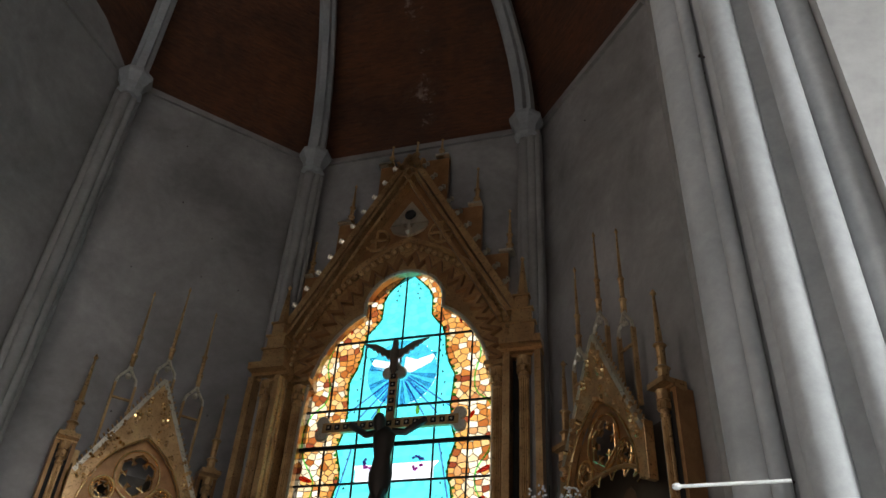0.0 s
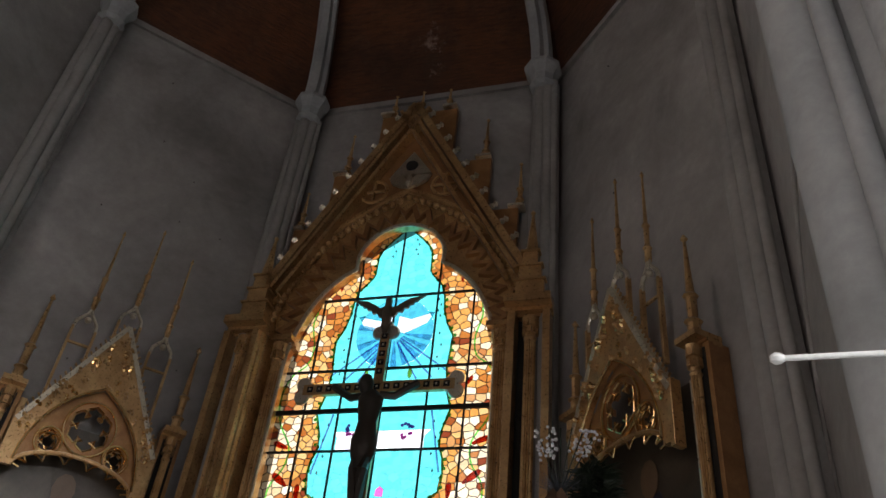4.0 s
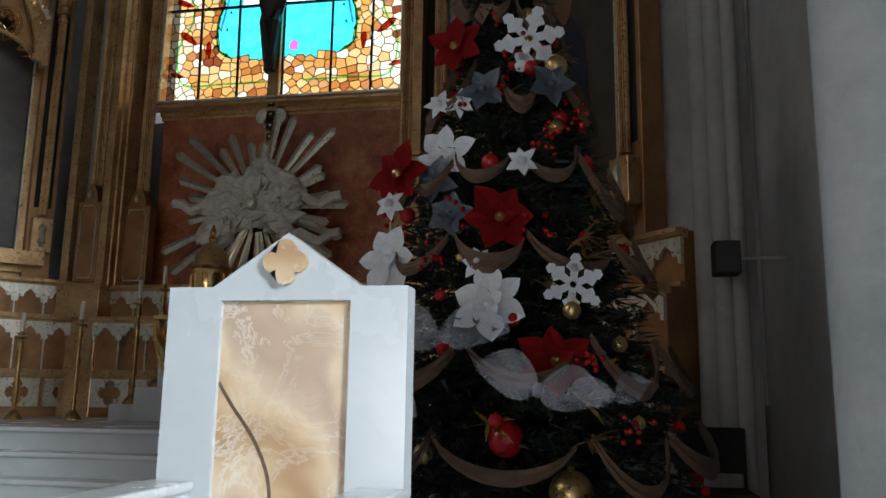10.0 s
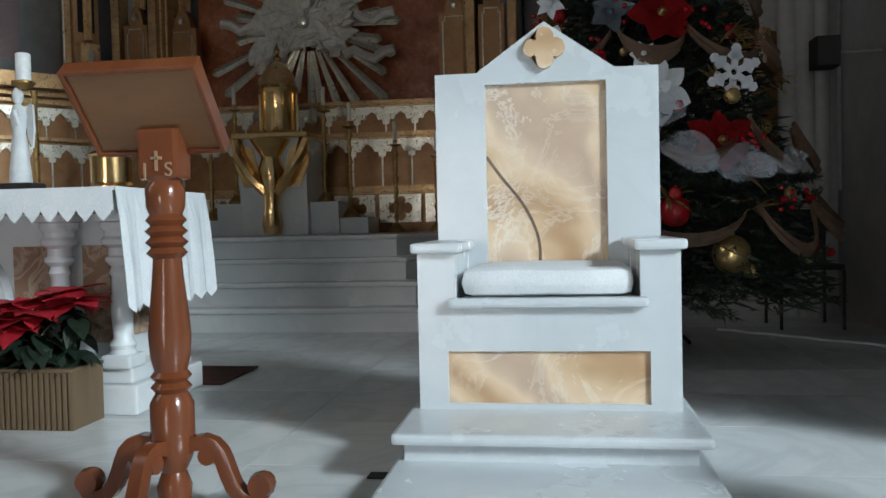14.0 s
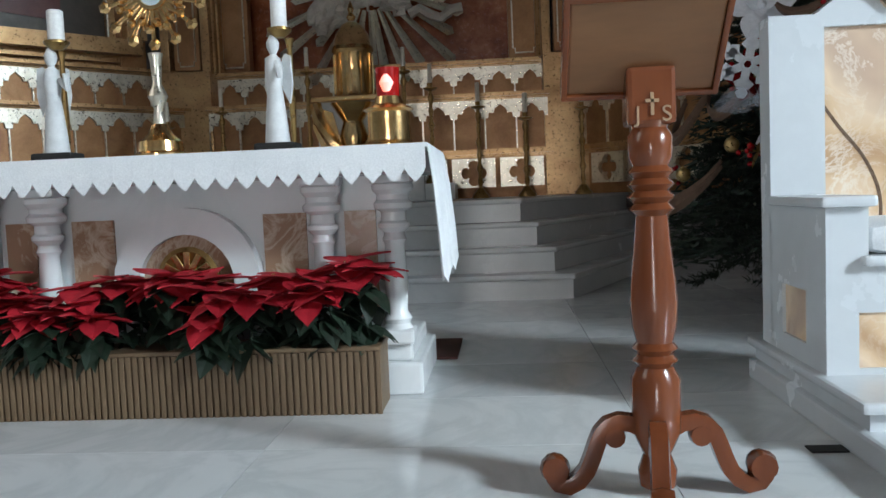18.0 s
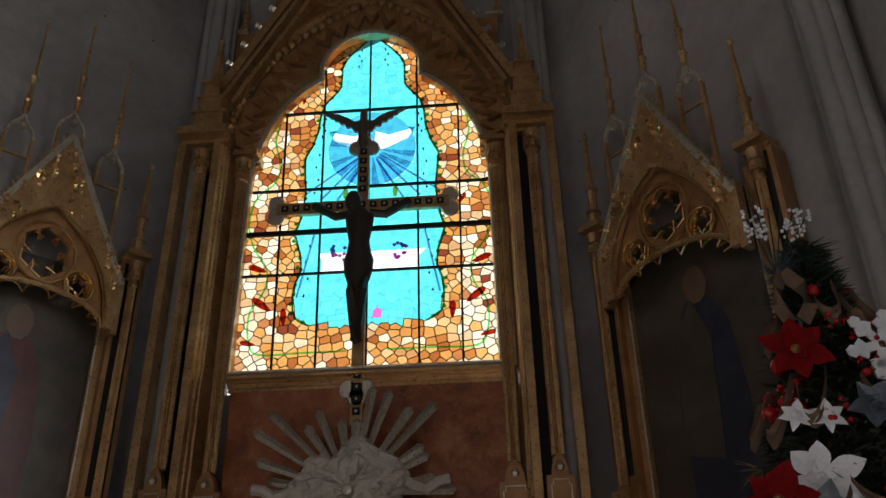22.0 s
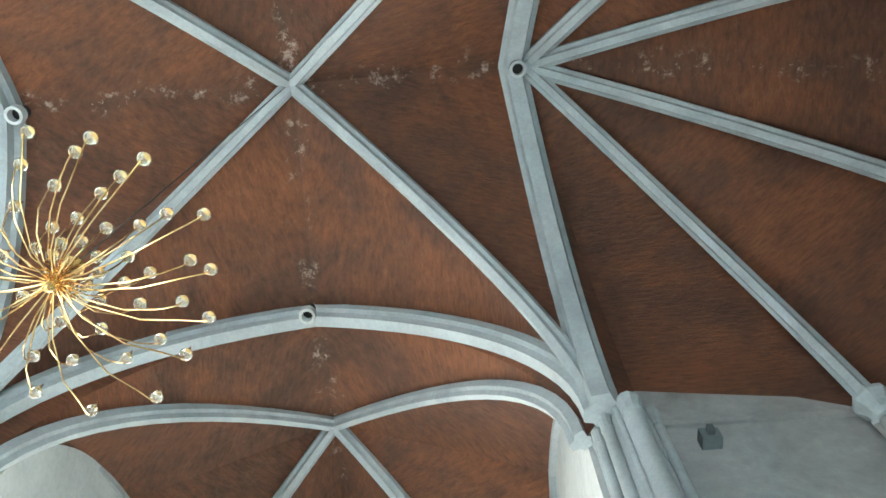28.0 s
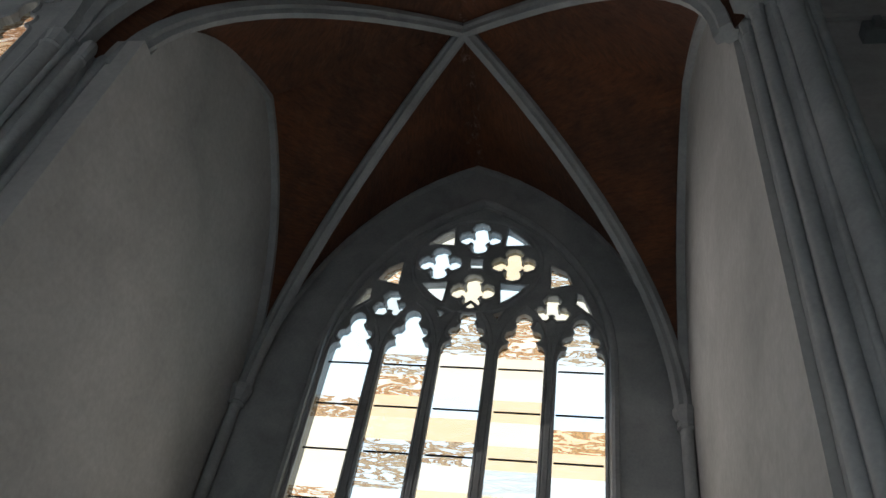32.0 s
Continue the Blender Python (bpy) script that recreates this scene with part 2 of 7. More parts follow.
# ---- mesh tools ----


def part(name, bm, mat, parent=None, label="", smooth=False):
    """Links a bmesh as one mesh object, under a thing if one is given."""
    me = bpy.data.meshes.new(name)
    bmesh.ops.recalc_face_normals(bm, faces=bm.faces)
    bm.to_mesh(me)
    bm.free()
    return piece(name, me, mat, parent, label, smooth)


def piece(name, me, mat, parent=None, label="", smooth=False):
    if mat and not me.materials:
        me.materials.append(mat)
    if smooth:
        me.shade_smooth()
        me.set_sharp_from_angle(angle=radians(38))
    ob = new(name, me)
    if parent:
        ob.parent = parent
    if label:
        ob["label"] = label
    return ob


def thing(name, at, label, category, group="", rz=0.0, kind=""):
    """An Empty at a thing's base, which parents its parts."""
    ob = new(name)
    ob.empty_display_size = 0.1
    ob.matrix_world = pose(*at, 0, 0, rz)
    return tagged(ob, label, category, group, kind)


def setting(name, bm, mat, label="", smooth=False):
    return tagged(part(name, bm, mat, None, label, smooth), label, "", "", "structure")


def box(x0, x1, y0, y1, z0, z1, bevel=0.0, bm=None, m=None):
    bm = bm or bmesh.new()
    r = bmesh.ops.create_cube(bm, size=1.0)
    vs = r["verts"]
    for v in vs:
        v.co = Vector((x0 + (v.co.x + 0.5) * (x1 - x0), y0 + (v.co.y + 0.5) * (y1 - y0), z0 + (v.co.z + 0.5) * (z1 - z0)))
    if bevel:
        es = list({e for v in vs for e in v.link_edges})
        r = bmesh.ops.bevel(bm, geom=es, offset=bevel, segments=2, affect="EDGES", profile=0.6)
        vs = [v for v in bm.verts if v.is_valid and v in set(r["verts"])] or vs
        if m is not None:
            vs = list({v for f in r["faces"] for v in f.verts})
    if m is not None:
        bmesh.ops.transform(bm, matrix=m, verts=[v for v in vs if v.is_valid])
    return bm


def lathe(profile, seg=20, bm=None, m=Matrix()):
    """A body of revolution from (radius, z) pairs."""
    bm = bm or bmesh.new()
    rings = []
    for r, z in profile:
        rings.append([bm.verts.new(m @ Vector((r * math.cos(2 * math.pi * i / seg), r * math.sin(2 * math.pi * i / seg), z))) for i in range(seg)])
    for a, b in zip(rings, rings[1:]):
        for i in range(seg):
            bm.faces.new((a[i], a[(i + 1) % seg], b[(i + 1) % seg], b[i]))
    bm.faces.new(rings[0][::-1])
    bm.faces.new(rings[-1])
    return bm


def sweep(points, profile, bm=None, closed=False, up=Vector((0, 0, 1)), caps=True):
    """A profile of (side, down) pairs along a path of points."""
    bm = bm or bmesh.new()
    pts = [Vector(p) for p in points]
    k, rings = len(pts), []
    for i, p in enumerate(pts):
        a = pts[(i - 1) % k] if closed or i else p
        b = pts[(i + 1) % k] if closed or i < k - 1 else p
        t = (b - a).normalized()
        s = t.cross(up)
        s = s.normalized() if s.length > 1e-4 else t.orthogonal().normalized()
        d = s.cross(t).normalized()
        rings.append([bm.verts.new(p + s * u - d * w) for u, w in profile])
    q = len(profile)
    for i in range(k if closed else k - 1):
        a, b = rings[i], rings[(i + 1) % k]
        for j in range(q):
            bm.faces.new((a[j], a[(j + 1) % q], b[(j + 1) % q], b[j]))
    if caps and not closed:
        bm.faces.new(rings[0][::-1])
        bm.faces.new(rings[-1])
    return bm


def ngon(r, k=8, rx=1.0, ry=1.0, cx=0.0, cy=0.0):
    return [(cx + r * rx * math.cos(2 * math.pi * i / k), cy + r * ry * math.sin(2 * math.pi * i / k)) for i in range(k)]


def prism(outline, y0, y1, bm=None, m=Matrix(), holes=()):
    """A flat outline in x and z, given thickness from y0 to y1; holes are outlines too."""
    bm = bm or bmesh.new()
    loops = [outline, *holes]
    fronts, backs = [], []
    for y, store in ((y0, fronts), (y1, backs)):
        edges = []
        for lp in loops:
            vs = [bm.verts.new(m @ Vector((x, y, z))) for x, z in lp]
            store.append(vs)
            edges += [bm.edges.new((vs[i], vs[(i + 1) % len(vs)])) for i in range(len(vs))]
        if holes:
            bmesh.ops.triangle_fill(bm, edges=edges, use_beauty=True)
        else:
            bm.faces.new(store[0])
    for a, b in zip(fronts, backs):
        for i in range(len(a)):
            j = (i + 1) % len(a)
            bm.faces.new((a[i], a[j], b[j], b[i]))
    return bm


def pointed(w, spring, apex, k=10, x=0.0, base=None):
    """The outline of a pointed arch of half width w, from its left foot over the apex; base adds the jambs."""
    th = radians(62)
    half = [(-w + w * (1 - math.cos(th * i / k)) / (1 - math.cos(th)), spring + (apex - spring) * math.sin(th * i / k) / math.sin(th)) for i in range(k + 1)]
    pts = [(x + a, b) for a, b in half] + [(x - a, b) for a, b in half[-2::-1]]
    if base is not None:
        pts = [(x - w, base)] + pts + [(x + w, base)]
    return pts


def arc(p, q, bend=58, k=14):
    """A rib from its spring p to its keystone q: steep at first, flatter above."""
    p, q, th = Vector(p), Vector(q), radians(bend)
    out = []
    for i in range(k + 1):
        a = th * i / k
        h, v = (1 - math.cos(a)) / (1 - math.cos(th)), math.sin(a) / math.sin(th)
        out.append(Vector((p.x + (q.x - p.x) * h, p.y + (q.y - p.y) * h, p.z + (q.z - p.z) * v)))
    return out


def ruled(curves, bm=None, across=6):
    """A web between rib curves that have the same number of points."""
    bm = bm or bmesh.new()
    for a, b in zip(curves, curves[1:]):
        grid = [[bm.verts.new(p.lerp(q, j / across)) for j in range(across + 1)] for p, q in zip(a, b)]
        for r, s in zip(grid, grid[1:]):
            for j in range(across):
                bm.faces.new((r[j], r[j + 1], s[j + 1], s[j]))
    return bm


# ---- the plan: sanctuary floor at z 0, apse axis along y ----
CAP = 12.9
PX, PY, QY, NY = 5.1, 4.0, -7.5, -13.4
WALLX = 13.0
CAP_N = 12.35
KEY_A, KEY_N, KEY_E = Vector((0, 2.76, 19.62)), Vector((-0.04, -7.34, 17.65)), Vector((0, NY, 17.7))
MID, MID_N = Vector((-0.04, -1.97, 19.12)), Vector((-0.03, -10.35, 18.1))
RIB = [(-0.17, -0.06), (-0.17, 0.12), (-0.1, 0.16), (-0.07, 0.27), (0.07, 0.27), (0.1, 0.16), (0.17, 0.12), (0.17, -0.06)]
ARCHRIB = [(-0.3, -0.1), (-0.3, 0.14), (-0.2, 0.2), (-0.15, 0.36), (0.15, 0.36), (0.2, 0.2), (0.3, 0.14), (0.3, -0.1)]
SIDERIB = [(u * 0.8, w * 0.9) for u, w in ARCHRIB]
APSE = [(-PX, PY), (-5.05, 7.95), (-2.4, 10.96), (2.4, 10.96), (5.05, 7.95), (PX, PY)]
SPRINGS = [Vector((-4.7, 7.77, CAP)), Vector((-2.2, 10.5, CAP)), Vector((2.2, 10.5, CAP)), Vector((4.72, 7.85, CAP))]


def wall(name, a, b, z0, z1, thick=0.6, mat=PLASTER, label="", holes=(), top=None):
    """A wall from a to b (x, y), its thickness on the right-hand side of that way; outline in distance along it and height."""
    a, b = Vector((*a, 0)), Vector((*b, 0))
    d = (b - a).normalized()
    n = Vector((d.y, -d.x, 0))
    m = Matrix(((d.x, n.x, 0, a.x), (d.y, n.y, 0, a.y), (0, 0, 1, 0), (0, 0, 0, 1)))
    ln = (b - a).length
    out = [(0, z0), (ln, z0)] + ([(x, z) for x, z in top] if top else [(ln, z1), (0, z1)])
    return setting(name, prism(out, 0, thick, None, m, holes), mat, label)


# apse walls, going round from the left pier; the wall's body lies outside
for i, (p, q) in enumerate(zip(APSE, APSE[1:])):
    hole = []
    if i == 2:
        hole = [pointed(1.9, 7.9, 10.4, 8, 2.4, 4.5)]
    wall("wall_apse_%d" % (i + 1), q, p, -0.4, CAP + 1.5, 0.6, PLASTER, "grey mottled plaster wall of the apse", hole)


def cluster(name, x, y, shafts, z0, z1, label):
    """A compound pier: core, shafts with their bases and small ring capitals."""
    t = thing(name, (x, y, z0), label, "pier", kind="structure")
    h = z1 - z0
    part("core", lathe([(0.45, 0), (0.45, h)], 12), CEMENT, t)
    for ang, rad, r in shafts:
        mm = Matrix.Translation((rad * math.cos(radians(ang)), rad * math.sin(radians(ang)), 0))
        part("shaft", lathe([(r, 0), (r, h)], 16, None, mm), CEMENT, t, "", True)
        part("shaft_base", lathe([(r * 1.35, 0), (r * 1.35, 0.12), (r * 1.15, 0.17), (r * 1.28, 0.22), (r * 1.04, 0.3)], 14, None, mm), CEMENT, t, "", True)
        part("capital", lathe([(r * 1.02, h - 0.42), (r * 1.22, h - 0.38), (r * 1.06, h - 0.33), (r * 1.12, h - 0.18), (r * 1.32, h - 0.06), (r * 1.32, h + 0.02), (r * 1.0, h + 0.12)], 10, None, mm), CEMENT, t)
    part("plinth", lathe([(0.74, -0.02), (0.74, 0.08), (0.68, 0.14), (0.5, 0.16)], 8), CEMENT, t)
    return t


# a broad shaft to the arch, slimmer ones round the side to the crossing, with deep hollows between
SHAFTS = [(180, 0.5, 0.17), (204, 0.5, 0.05), (236, 0.47, 0.1), (270, 0.5, 0.08), (292, 0.49, 0.105), (318, 0.5, 0.11), (0, 0.5, 0.15), (156, 0.5, 0.05), (124, 0.47, 0.1), (90, 0.5, 0.08), (45, 0.48, 0.11)]
for sx in (-1, 1):
    turned = [(a if sx > 0 else 180 - a, q, r) for a, q, r in SHAFTS]
    cluster("pier", sx * 5.13, 3.95, turned, 0, CAP + 0.2, "clustered pier of grey painted cement at the chancel arch")
    cluster("pier", sx * PX, QY, turned, -0.3, CAP_N + 0.05, "clustered pier of grey painted cement beside the nave")
    cluster("pier", sx * PX, NY, turned, -0.3, CAP_N + 0.05, "clustered pier of grey painted cement in the nave")


def wall_shaft(x, y, ang, z1=CAP):
    t = thing("wall_shaft", (x, y, 0), "clustered wall shaft of dim grey cement carrying a vault rib", "column", "shafts of the apse", ang, "structure")
    for dx, dy, r in ((-0.045, 0, 0.1), (0.1, 0.02, 0.08), (-0.165, 0.06, 0.07), (0.19, 0.08, 0.06)):
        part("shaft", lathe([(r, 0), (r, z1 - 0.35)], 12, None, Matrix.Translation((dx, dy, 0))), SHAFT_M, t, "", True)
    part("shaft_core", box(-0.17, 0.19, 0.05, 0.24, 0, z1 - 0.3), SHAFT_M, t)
    part("capital", lathe([(0.17, z1 - 0.5), (0.24, z1 - 0.45), (0.2, z1 - 0.4), (0.22, z1 - 0.25), (0.33, z1 - 0.06), (0.33, z1 + 0.02), (0.2, z1 + 0.1)], 8), CEMENT, t)
    return t


for s, ang in zip(SPRINGS, (60, 25, -25, -60)):
    wall_shaft(s.x, s.y, ang)

# vault ribs and webs
capL, capR = Vector((-PX + 0.35, 3.55, CAP + 0.15)), Vector((PX - 0.35, 3.55, CAP + 0.15))
nL, nR = Vector((-PX + 0.35, QY, CAP_N)), Vector((PX - 0.35, QY, CAP_N))
eL, eR = Vector((-PX + 0.35, NY, CAP_N)), Vector((PX - 0.35, NY, CAP_N))
KEY_L, KEY_R = Vector((-PX - 0.08, -1.95, 18.55)), Vector((PX + 0.08, -1.95, 18.55))
KEY_NL, KEY_NR = Vector((-PX + 0.1, -10.35, 17.8)), Vector((PX - 0.1, -10.35, 17.8))


def rib(curve, prof=RIB, name="vault_rib"):
    setting(name, sweep(curve, prof), CEMENT, "grey painted vault rib with a rounded moulding", True)


def raised(curve, d=0.02):
    return [p + Vector((0, 0, d)) for p in curve]


def vault(c00, c10, c01, c11, k_s, k_n, k_w, k_e, mid, name, dbend=38):
    """A four-part vault over springs c00 (-x,-y), c10, c01, c11, with the four keystones of its arches."""
    diag = [arc(c, mid, dbend) for c in (c00, c10, c11, c01)]
    keys = (k_s, k_e, k_n, k_w)
    bm = bmesh.new()
    cs = (c00, c10, c11, c01)
    for i in range(4):
        j = (i + 1) % 4
        a, b = arc(cs[i], keys[i], 70), arc(cs[j], keys[i], 70)
        ruled([diag[i], a], bm)
        ruled([b, diag[j]], bm)
    setting(name, bm, BRICK, "red-brown brick web of a four-part vault", True)
    for dcurve in diag:
        rib(dcurve)
    return diag


# chancel, crossing and nave arches
for key, a, b in ((KEY_A, capL, capR), (KEY_N, nL, nR), (KEY_E, eL, eR)):
    for c in (a, b):
        rib(arc(c, key, 70), ARCHRIB, "arch")
for key, a, b in ((KEY_L, capL, nL), (KEY_R, capR, nR), (KEY_NL, nL, eL), (KEY_NR, nR, eR)):
    for c in (a, b):
        rib(arc(c, key, 56), SIDERIB, "arch")
vault(nL, nR, capL, capR, KEY_N, KEY_A, KEY_L, KEY_R, MID, "ceiling_crossing")
vault(eL, eR, nL, nR, KEY_E, KEY_N, KEY_NL, KEY_NR, MID_N, "ceiling_nave")
# side bays
WN, WS = 3.3, -6.6
for sx in (-1, 1):
    o1, o2 = Vector((sx * (PX + 0.12), WN - 0.05, CAP + 0.15)), Vector((sx * (PX + 0.12), WS - 0.35, CAP_N))
    w1, w2 = Vector((sx * (WALLX - 0.05), WN - 0.1, 11.1)), Vector((sx * (WALLX - 0.05), WS + 0.1, 11.1))
    kw, kn, ks = Vector((sx * (WALLX - 0.05), -1.97, 19.4)), Vector((sx * 9.0, WN - 0.05, 17.4)), Vector((sx * 9.0, WS + 0.05, 17.2))
    ki = Vector((sx * (PX + 0.08), -1.95, 18.55))
    m_ = Vector((sx * 8.53, -1.96, 19.35))
    for c, o in (((capL if sx < 0 else capR), o1), ((nL if sx < 0 else nR), o2)):
        setting("arch_soffit", ruled([raised(arc(c, ki, 56), 0.0), raised(arc(o, ki, 56), 0.0)]), BRICK, "red-brown brick soffit of the transept arch", True)
    if sx < 0:
        vault(w2, o2, w1, o1, ks, kn, kw, ki, m_, "ceiling_transept_west")
    else:
        vault(o2, w2, o1, w1, ks, kn, ki, kw, m_, "ceiling_transept_east")
    for c, k in ((o1, kn), (w1, kn), (o2, ks), (w2, ks), (w1, kw), (w2, kw)):
        rib(arc(c, k, 70), [(-0.1, -0.05), (-0.1, 0.1), (0.1, 0.1), (0.1, -0.05)], "wall_rib")
    for y, s in ((PY, 1), (QY, -1)):
        yy = WN if s > 0 else WS
        pts = ((sx * WALLX, yy), (sx * (PX + 0.3), yy))
        if (sx < 0) == (s > 0):
            pts = pts[::-1]
        ww, oo, kk = (w1, o1, kn) if s > 0 else (w2, o2, ks)
        line = arc(ww, kk, 70) + arc(oo, kk, 70)[-2::-1]
        top = sorted(((abs(p.x - pts[0][0]), p.z + 0.06) for p in line), reverse=True)
        reach = abs(pts[1][0] - pts[0][0])
        top = [(reach, top[0][1])] + [(d, z) for d, z in top if 0.02 < d < reach - 0.02] + [(0, top[-1][1])]
        wall("wall_transept", *pts, -0.6, 20.6, 0.5, PALE, "pale limewashed side wall of the transept", (), top)

    for y, s in ((WN, 1), (WS, -1)):
        t = thing("corner_shaft", (sx * 12.86, y - s * 0.14, -0.3), "grey cement corner shaft carrying a vault rib", "column", "corner shafts", kind="structure")
        part("shaft", lathe([(0.13, 0), (0.13, 11.2)], 12), CEMENT, t, "", True)
        part("capital", lathe([(0.14, 11.2), (0.2, 11.25), (0.16, 11.32), (0.26, 11.55), (0.26, 11.7)], 8), CEMENT, t)

# apse vault: four ribs to the keystone of the chancel arch
apse_ribs = [arc(s, KEY_A + Vector((0, 0.25, -0.1)), 50) for s in SPRINGS]
for c in apse_ribs:
    rib(c)
APW = [Vector((x, y, CAP + 0.3)) for x, y in APSE]
sideL, sideR = arc(capL, KEY_A, 70), arc(capR, KEY_A, 70)
web = [arc(p, KEY_A + Vector((0, 0.2, 0)), 50) for p in APW[1:5]]
edgeL, edgeR = (arc((s * 5.2, PY + 0.35, CAP + 0.3), KEY_A + Vector((0, 0.1, 0)), 70) for s in (-1, 1))
setting("ceiling_apse", ruled([sideL, edgeL, web[0], web[1], web[2], web[3], edgeR, sideR]), BRICK, "red-brown brick webs of the apse vault", True)

for p, q in zip(APSE, APSE[1:]):
    a, b = Vector((*p, CAP + 0.2)), Vector((*q, CAP + 0.2))
    n = Vector((-(b - a).y, (b - a).x, 0)).normalized()
    n = n if n.dot(Vector((0, 5, CAP + 0.2)) - a) > 0 else -n
    setting("trim", sweep([a + n * 0.02, b + n * 0.02], [(-0.06, -0.05), (-0.06, 0.05), (0.06, 0.08), (0.06, -0.05)]), PLASTER, "plain plaster cornice under the apse vault")

# window walls of the transepts, nave walls and west end
WIN_Y = -1.62


def window_outline(w, spring, apex, sill, c):
    return pointed(w, spring, apex, 10, c, sill)


wall("wall_transept_window", (-WALLX, PY), (-WALLX, QY), -0.6, 20.6, 0.7, CEMENT, "grey cement end wall of the transept with a traceried window",
     [window_outline(3.3, 12.6, 17.8, 4.6, PY - WIN_Y)])
# unseen opening, added and sized to steer the east lamps' light
wall("wall_transept_east", (WALLX, QY), (WALLX, PY), -0.6, 20.6, 0.7, CEMENT, "grey cement end wall of the transept with an added pointed opening",
     [window_outline(2.6, 6.2, 8.0, 2.6, -3.3 - QY)])
wall("wall_nave_west", (-PX, QY), (-PX, NY), -0.6, 20.8, 0.6, PALE, "pale nave wall with a pointed window", [window_outline(1.7, 14.2, 17.6, 9.5, QY + 10.35)])
wall("wall_nave_east", (PX, NY), (PX, QY), -0.6, 20.8, 0.6, PALE, "pale nave wall with a pointed window", [window_outline(1.7, 14.2, 17.6, 9.5, -10.35 - NY)])
wall("wall_west_end", (PX, NY - 0.1), (-PX, NY - 0.1), -0.6, 21.6, 0.6, PALE, "pale wall that closes the nave", [window_outline(1.1, 2.2, 3.2, -0.45, PX)])

for sx in (-1, 1):
    ends = ((sx * PX, WS + 0.1), (sx * PX, QY + 0.02))
    wall("wall_return", *(ends if sx < 0 else ends[::-1]), -0.6, CAP + 0.2, 0.5, PALE, "pale wall between nave pier and transept")
# glowing panel added so the gilding has something bright to reflect
setting("added_glow_east", box(19.5, 19.7, -9, 6, -1, 16), SKYGLOW_M, "glowing panel added outside the unseen east opening")

# floors
setting("floor_nave", box(-WALLX, WALLX, NY - 0.2, 2.0, -0.8, -0.3), FLOOR_M, "white marble floor of the nave")
setting("floor_base", box(-WALLX, WALLX, 2.5, 11.4, -0.6, -0.03), CEMENT, "bed of the sanctuary floor")
setting("step_sanctuary", box(-WALLX, WALLX, 2.0, 2.5, -0.6, -0.15), MARBLE, "white marble step up to the sanctuary")
setting("backdrop_west", box(-WALLX - 3.2, -WALLX - 3.0, -9, 6, -1, 26), SKYGLOW_M, "bright sky outside the transept window")
setting("backdrop_apse", box(-3.5, 3.5, 13.0, 13.1, 2, 12), SKYGLOW_APSE, "bright sky outside the apse window")
setting("backdrop_nave", box(-PX - 3.2, -PX - 3.0, -13.2, -8, 8, 20), SKYGLOW_M, "bright sky outside the nave window")

# ---- the altarpiece in the apse ----


def mold(x0, x1, y, z, h=0.1, d=0.08, bm=None, m=None):
    """A stepped shelf moulding whose back lies at y."""
    bm = box(x0, x1, y - d, y, z + h * 0.45, z + h, 0.0, bm, m)
    box(x0, x1, y - d * 0.6, y, z + h * 0.2, z + h * 0.45, 0.0, bm, m)
    return box(x0, x1, y - d * 0.35, y, z, z + h * 0.2, 0.0, bm, m)


def fluted(r, z0, z1, k=14):
    """A fluted shaft."""
    prof = []
    for i in range(k * 2):
        a = math.pi * i / k
        rr = r if i % 2 else r * 0.8
        prof.append((rr * math.cos(a), rr * math.sin(a)))
    return sweep([(0, 0, z0), (0, 0, z1)], prof, None, False, Vector((0, 1, 0)))


def leafy_capital(r, z0, z1):
    bm = lathe([(r, z0), (r * 1.25, z0 + 0.03), (r, z0 + 0.06), (r * 1.05, z1 - 0.12), (r * 1.45, z1 - 0.05), (r * 1.6, z1)], 12)
    for j, zz in ((0, z0 + 0.1), (0.5, z0 + 0.22)):
        for i in range(8):
            a = (i + j) * math.pi / 4
            box(-0.028, 0.028, r * 0.95, r * 1.5, zz, zz + 0.09, 0.0, bm, pose(0, 0, 0, 0, 0, math.degrees(a)))
    return bm


def panelled_plinth(parent, x, y, z0, z1, w, d=0.16):
    """A column's plinth: a sunk panel with a gilt bead, and a gabled top."""
    part("plinth", box(x - w / 2, x + w / 2, y - d / 2, y + d / 2, z0, z1, 0.01), GOLD_PANEL, parent)
    o = [(x + u * (w / 2 - 0.05), z) for u, z in ((-1, z0 + 0.1), (-0.8, z0 + 0.1), (-0.8, z0 + 0.05), (0.8, z0 + 0.05), (0.8, z0 + 0.1), (1, z0 + 0.1), (1, z1 - 0.1), (0.8, z1 - 0.1), (0.8, z1 - 0.05), (-0.8, z1 - 0.05), (-0.8, z1 - 0.1), (-1, z1 - 0.1))]
    part("panel_bead", sweep([(a, y - d / 2 - 0.004, b) for a, b in o], ngon(0.009, 6), None, True, Vector((0, 1, 0))), SILVER, parent, "pale gilt bead round the panel")
    part("plinth_gable", prism(pointed(w * 0.3, z1, z1 + 0.24, 5, x), y - d / 2 + 0.01, y + d / 2 - 0.01), GOLD_PANEL, parent)
    bm = lathe([(0.035, z1 + 0.05), (0.05, z1 + 0.09), (0.02, z1 + 0.14)], 6, None, Matrix.Translation((x, y - d / 2, 0)))
    part("rosette", bm, SILVER, parent)


def column(parent, x, y, z0, z1, r=0.075):
    c = part("column", fluted(r, z0, z1 - 0.34), GOLD, parent, "fluted gilt column", True)
    c.location = (x, y, 0)
    q = part("capital", leafy_capital(r * 0.95, z1 - 0.36, z1), GOLD, parent)
    q.location = (x, y, 0)


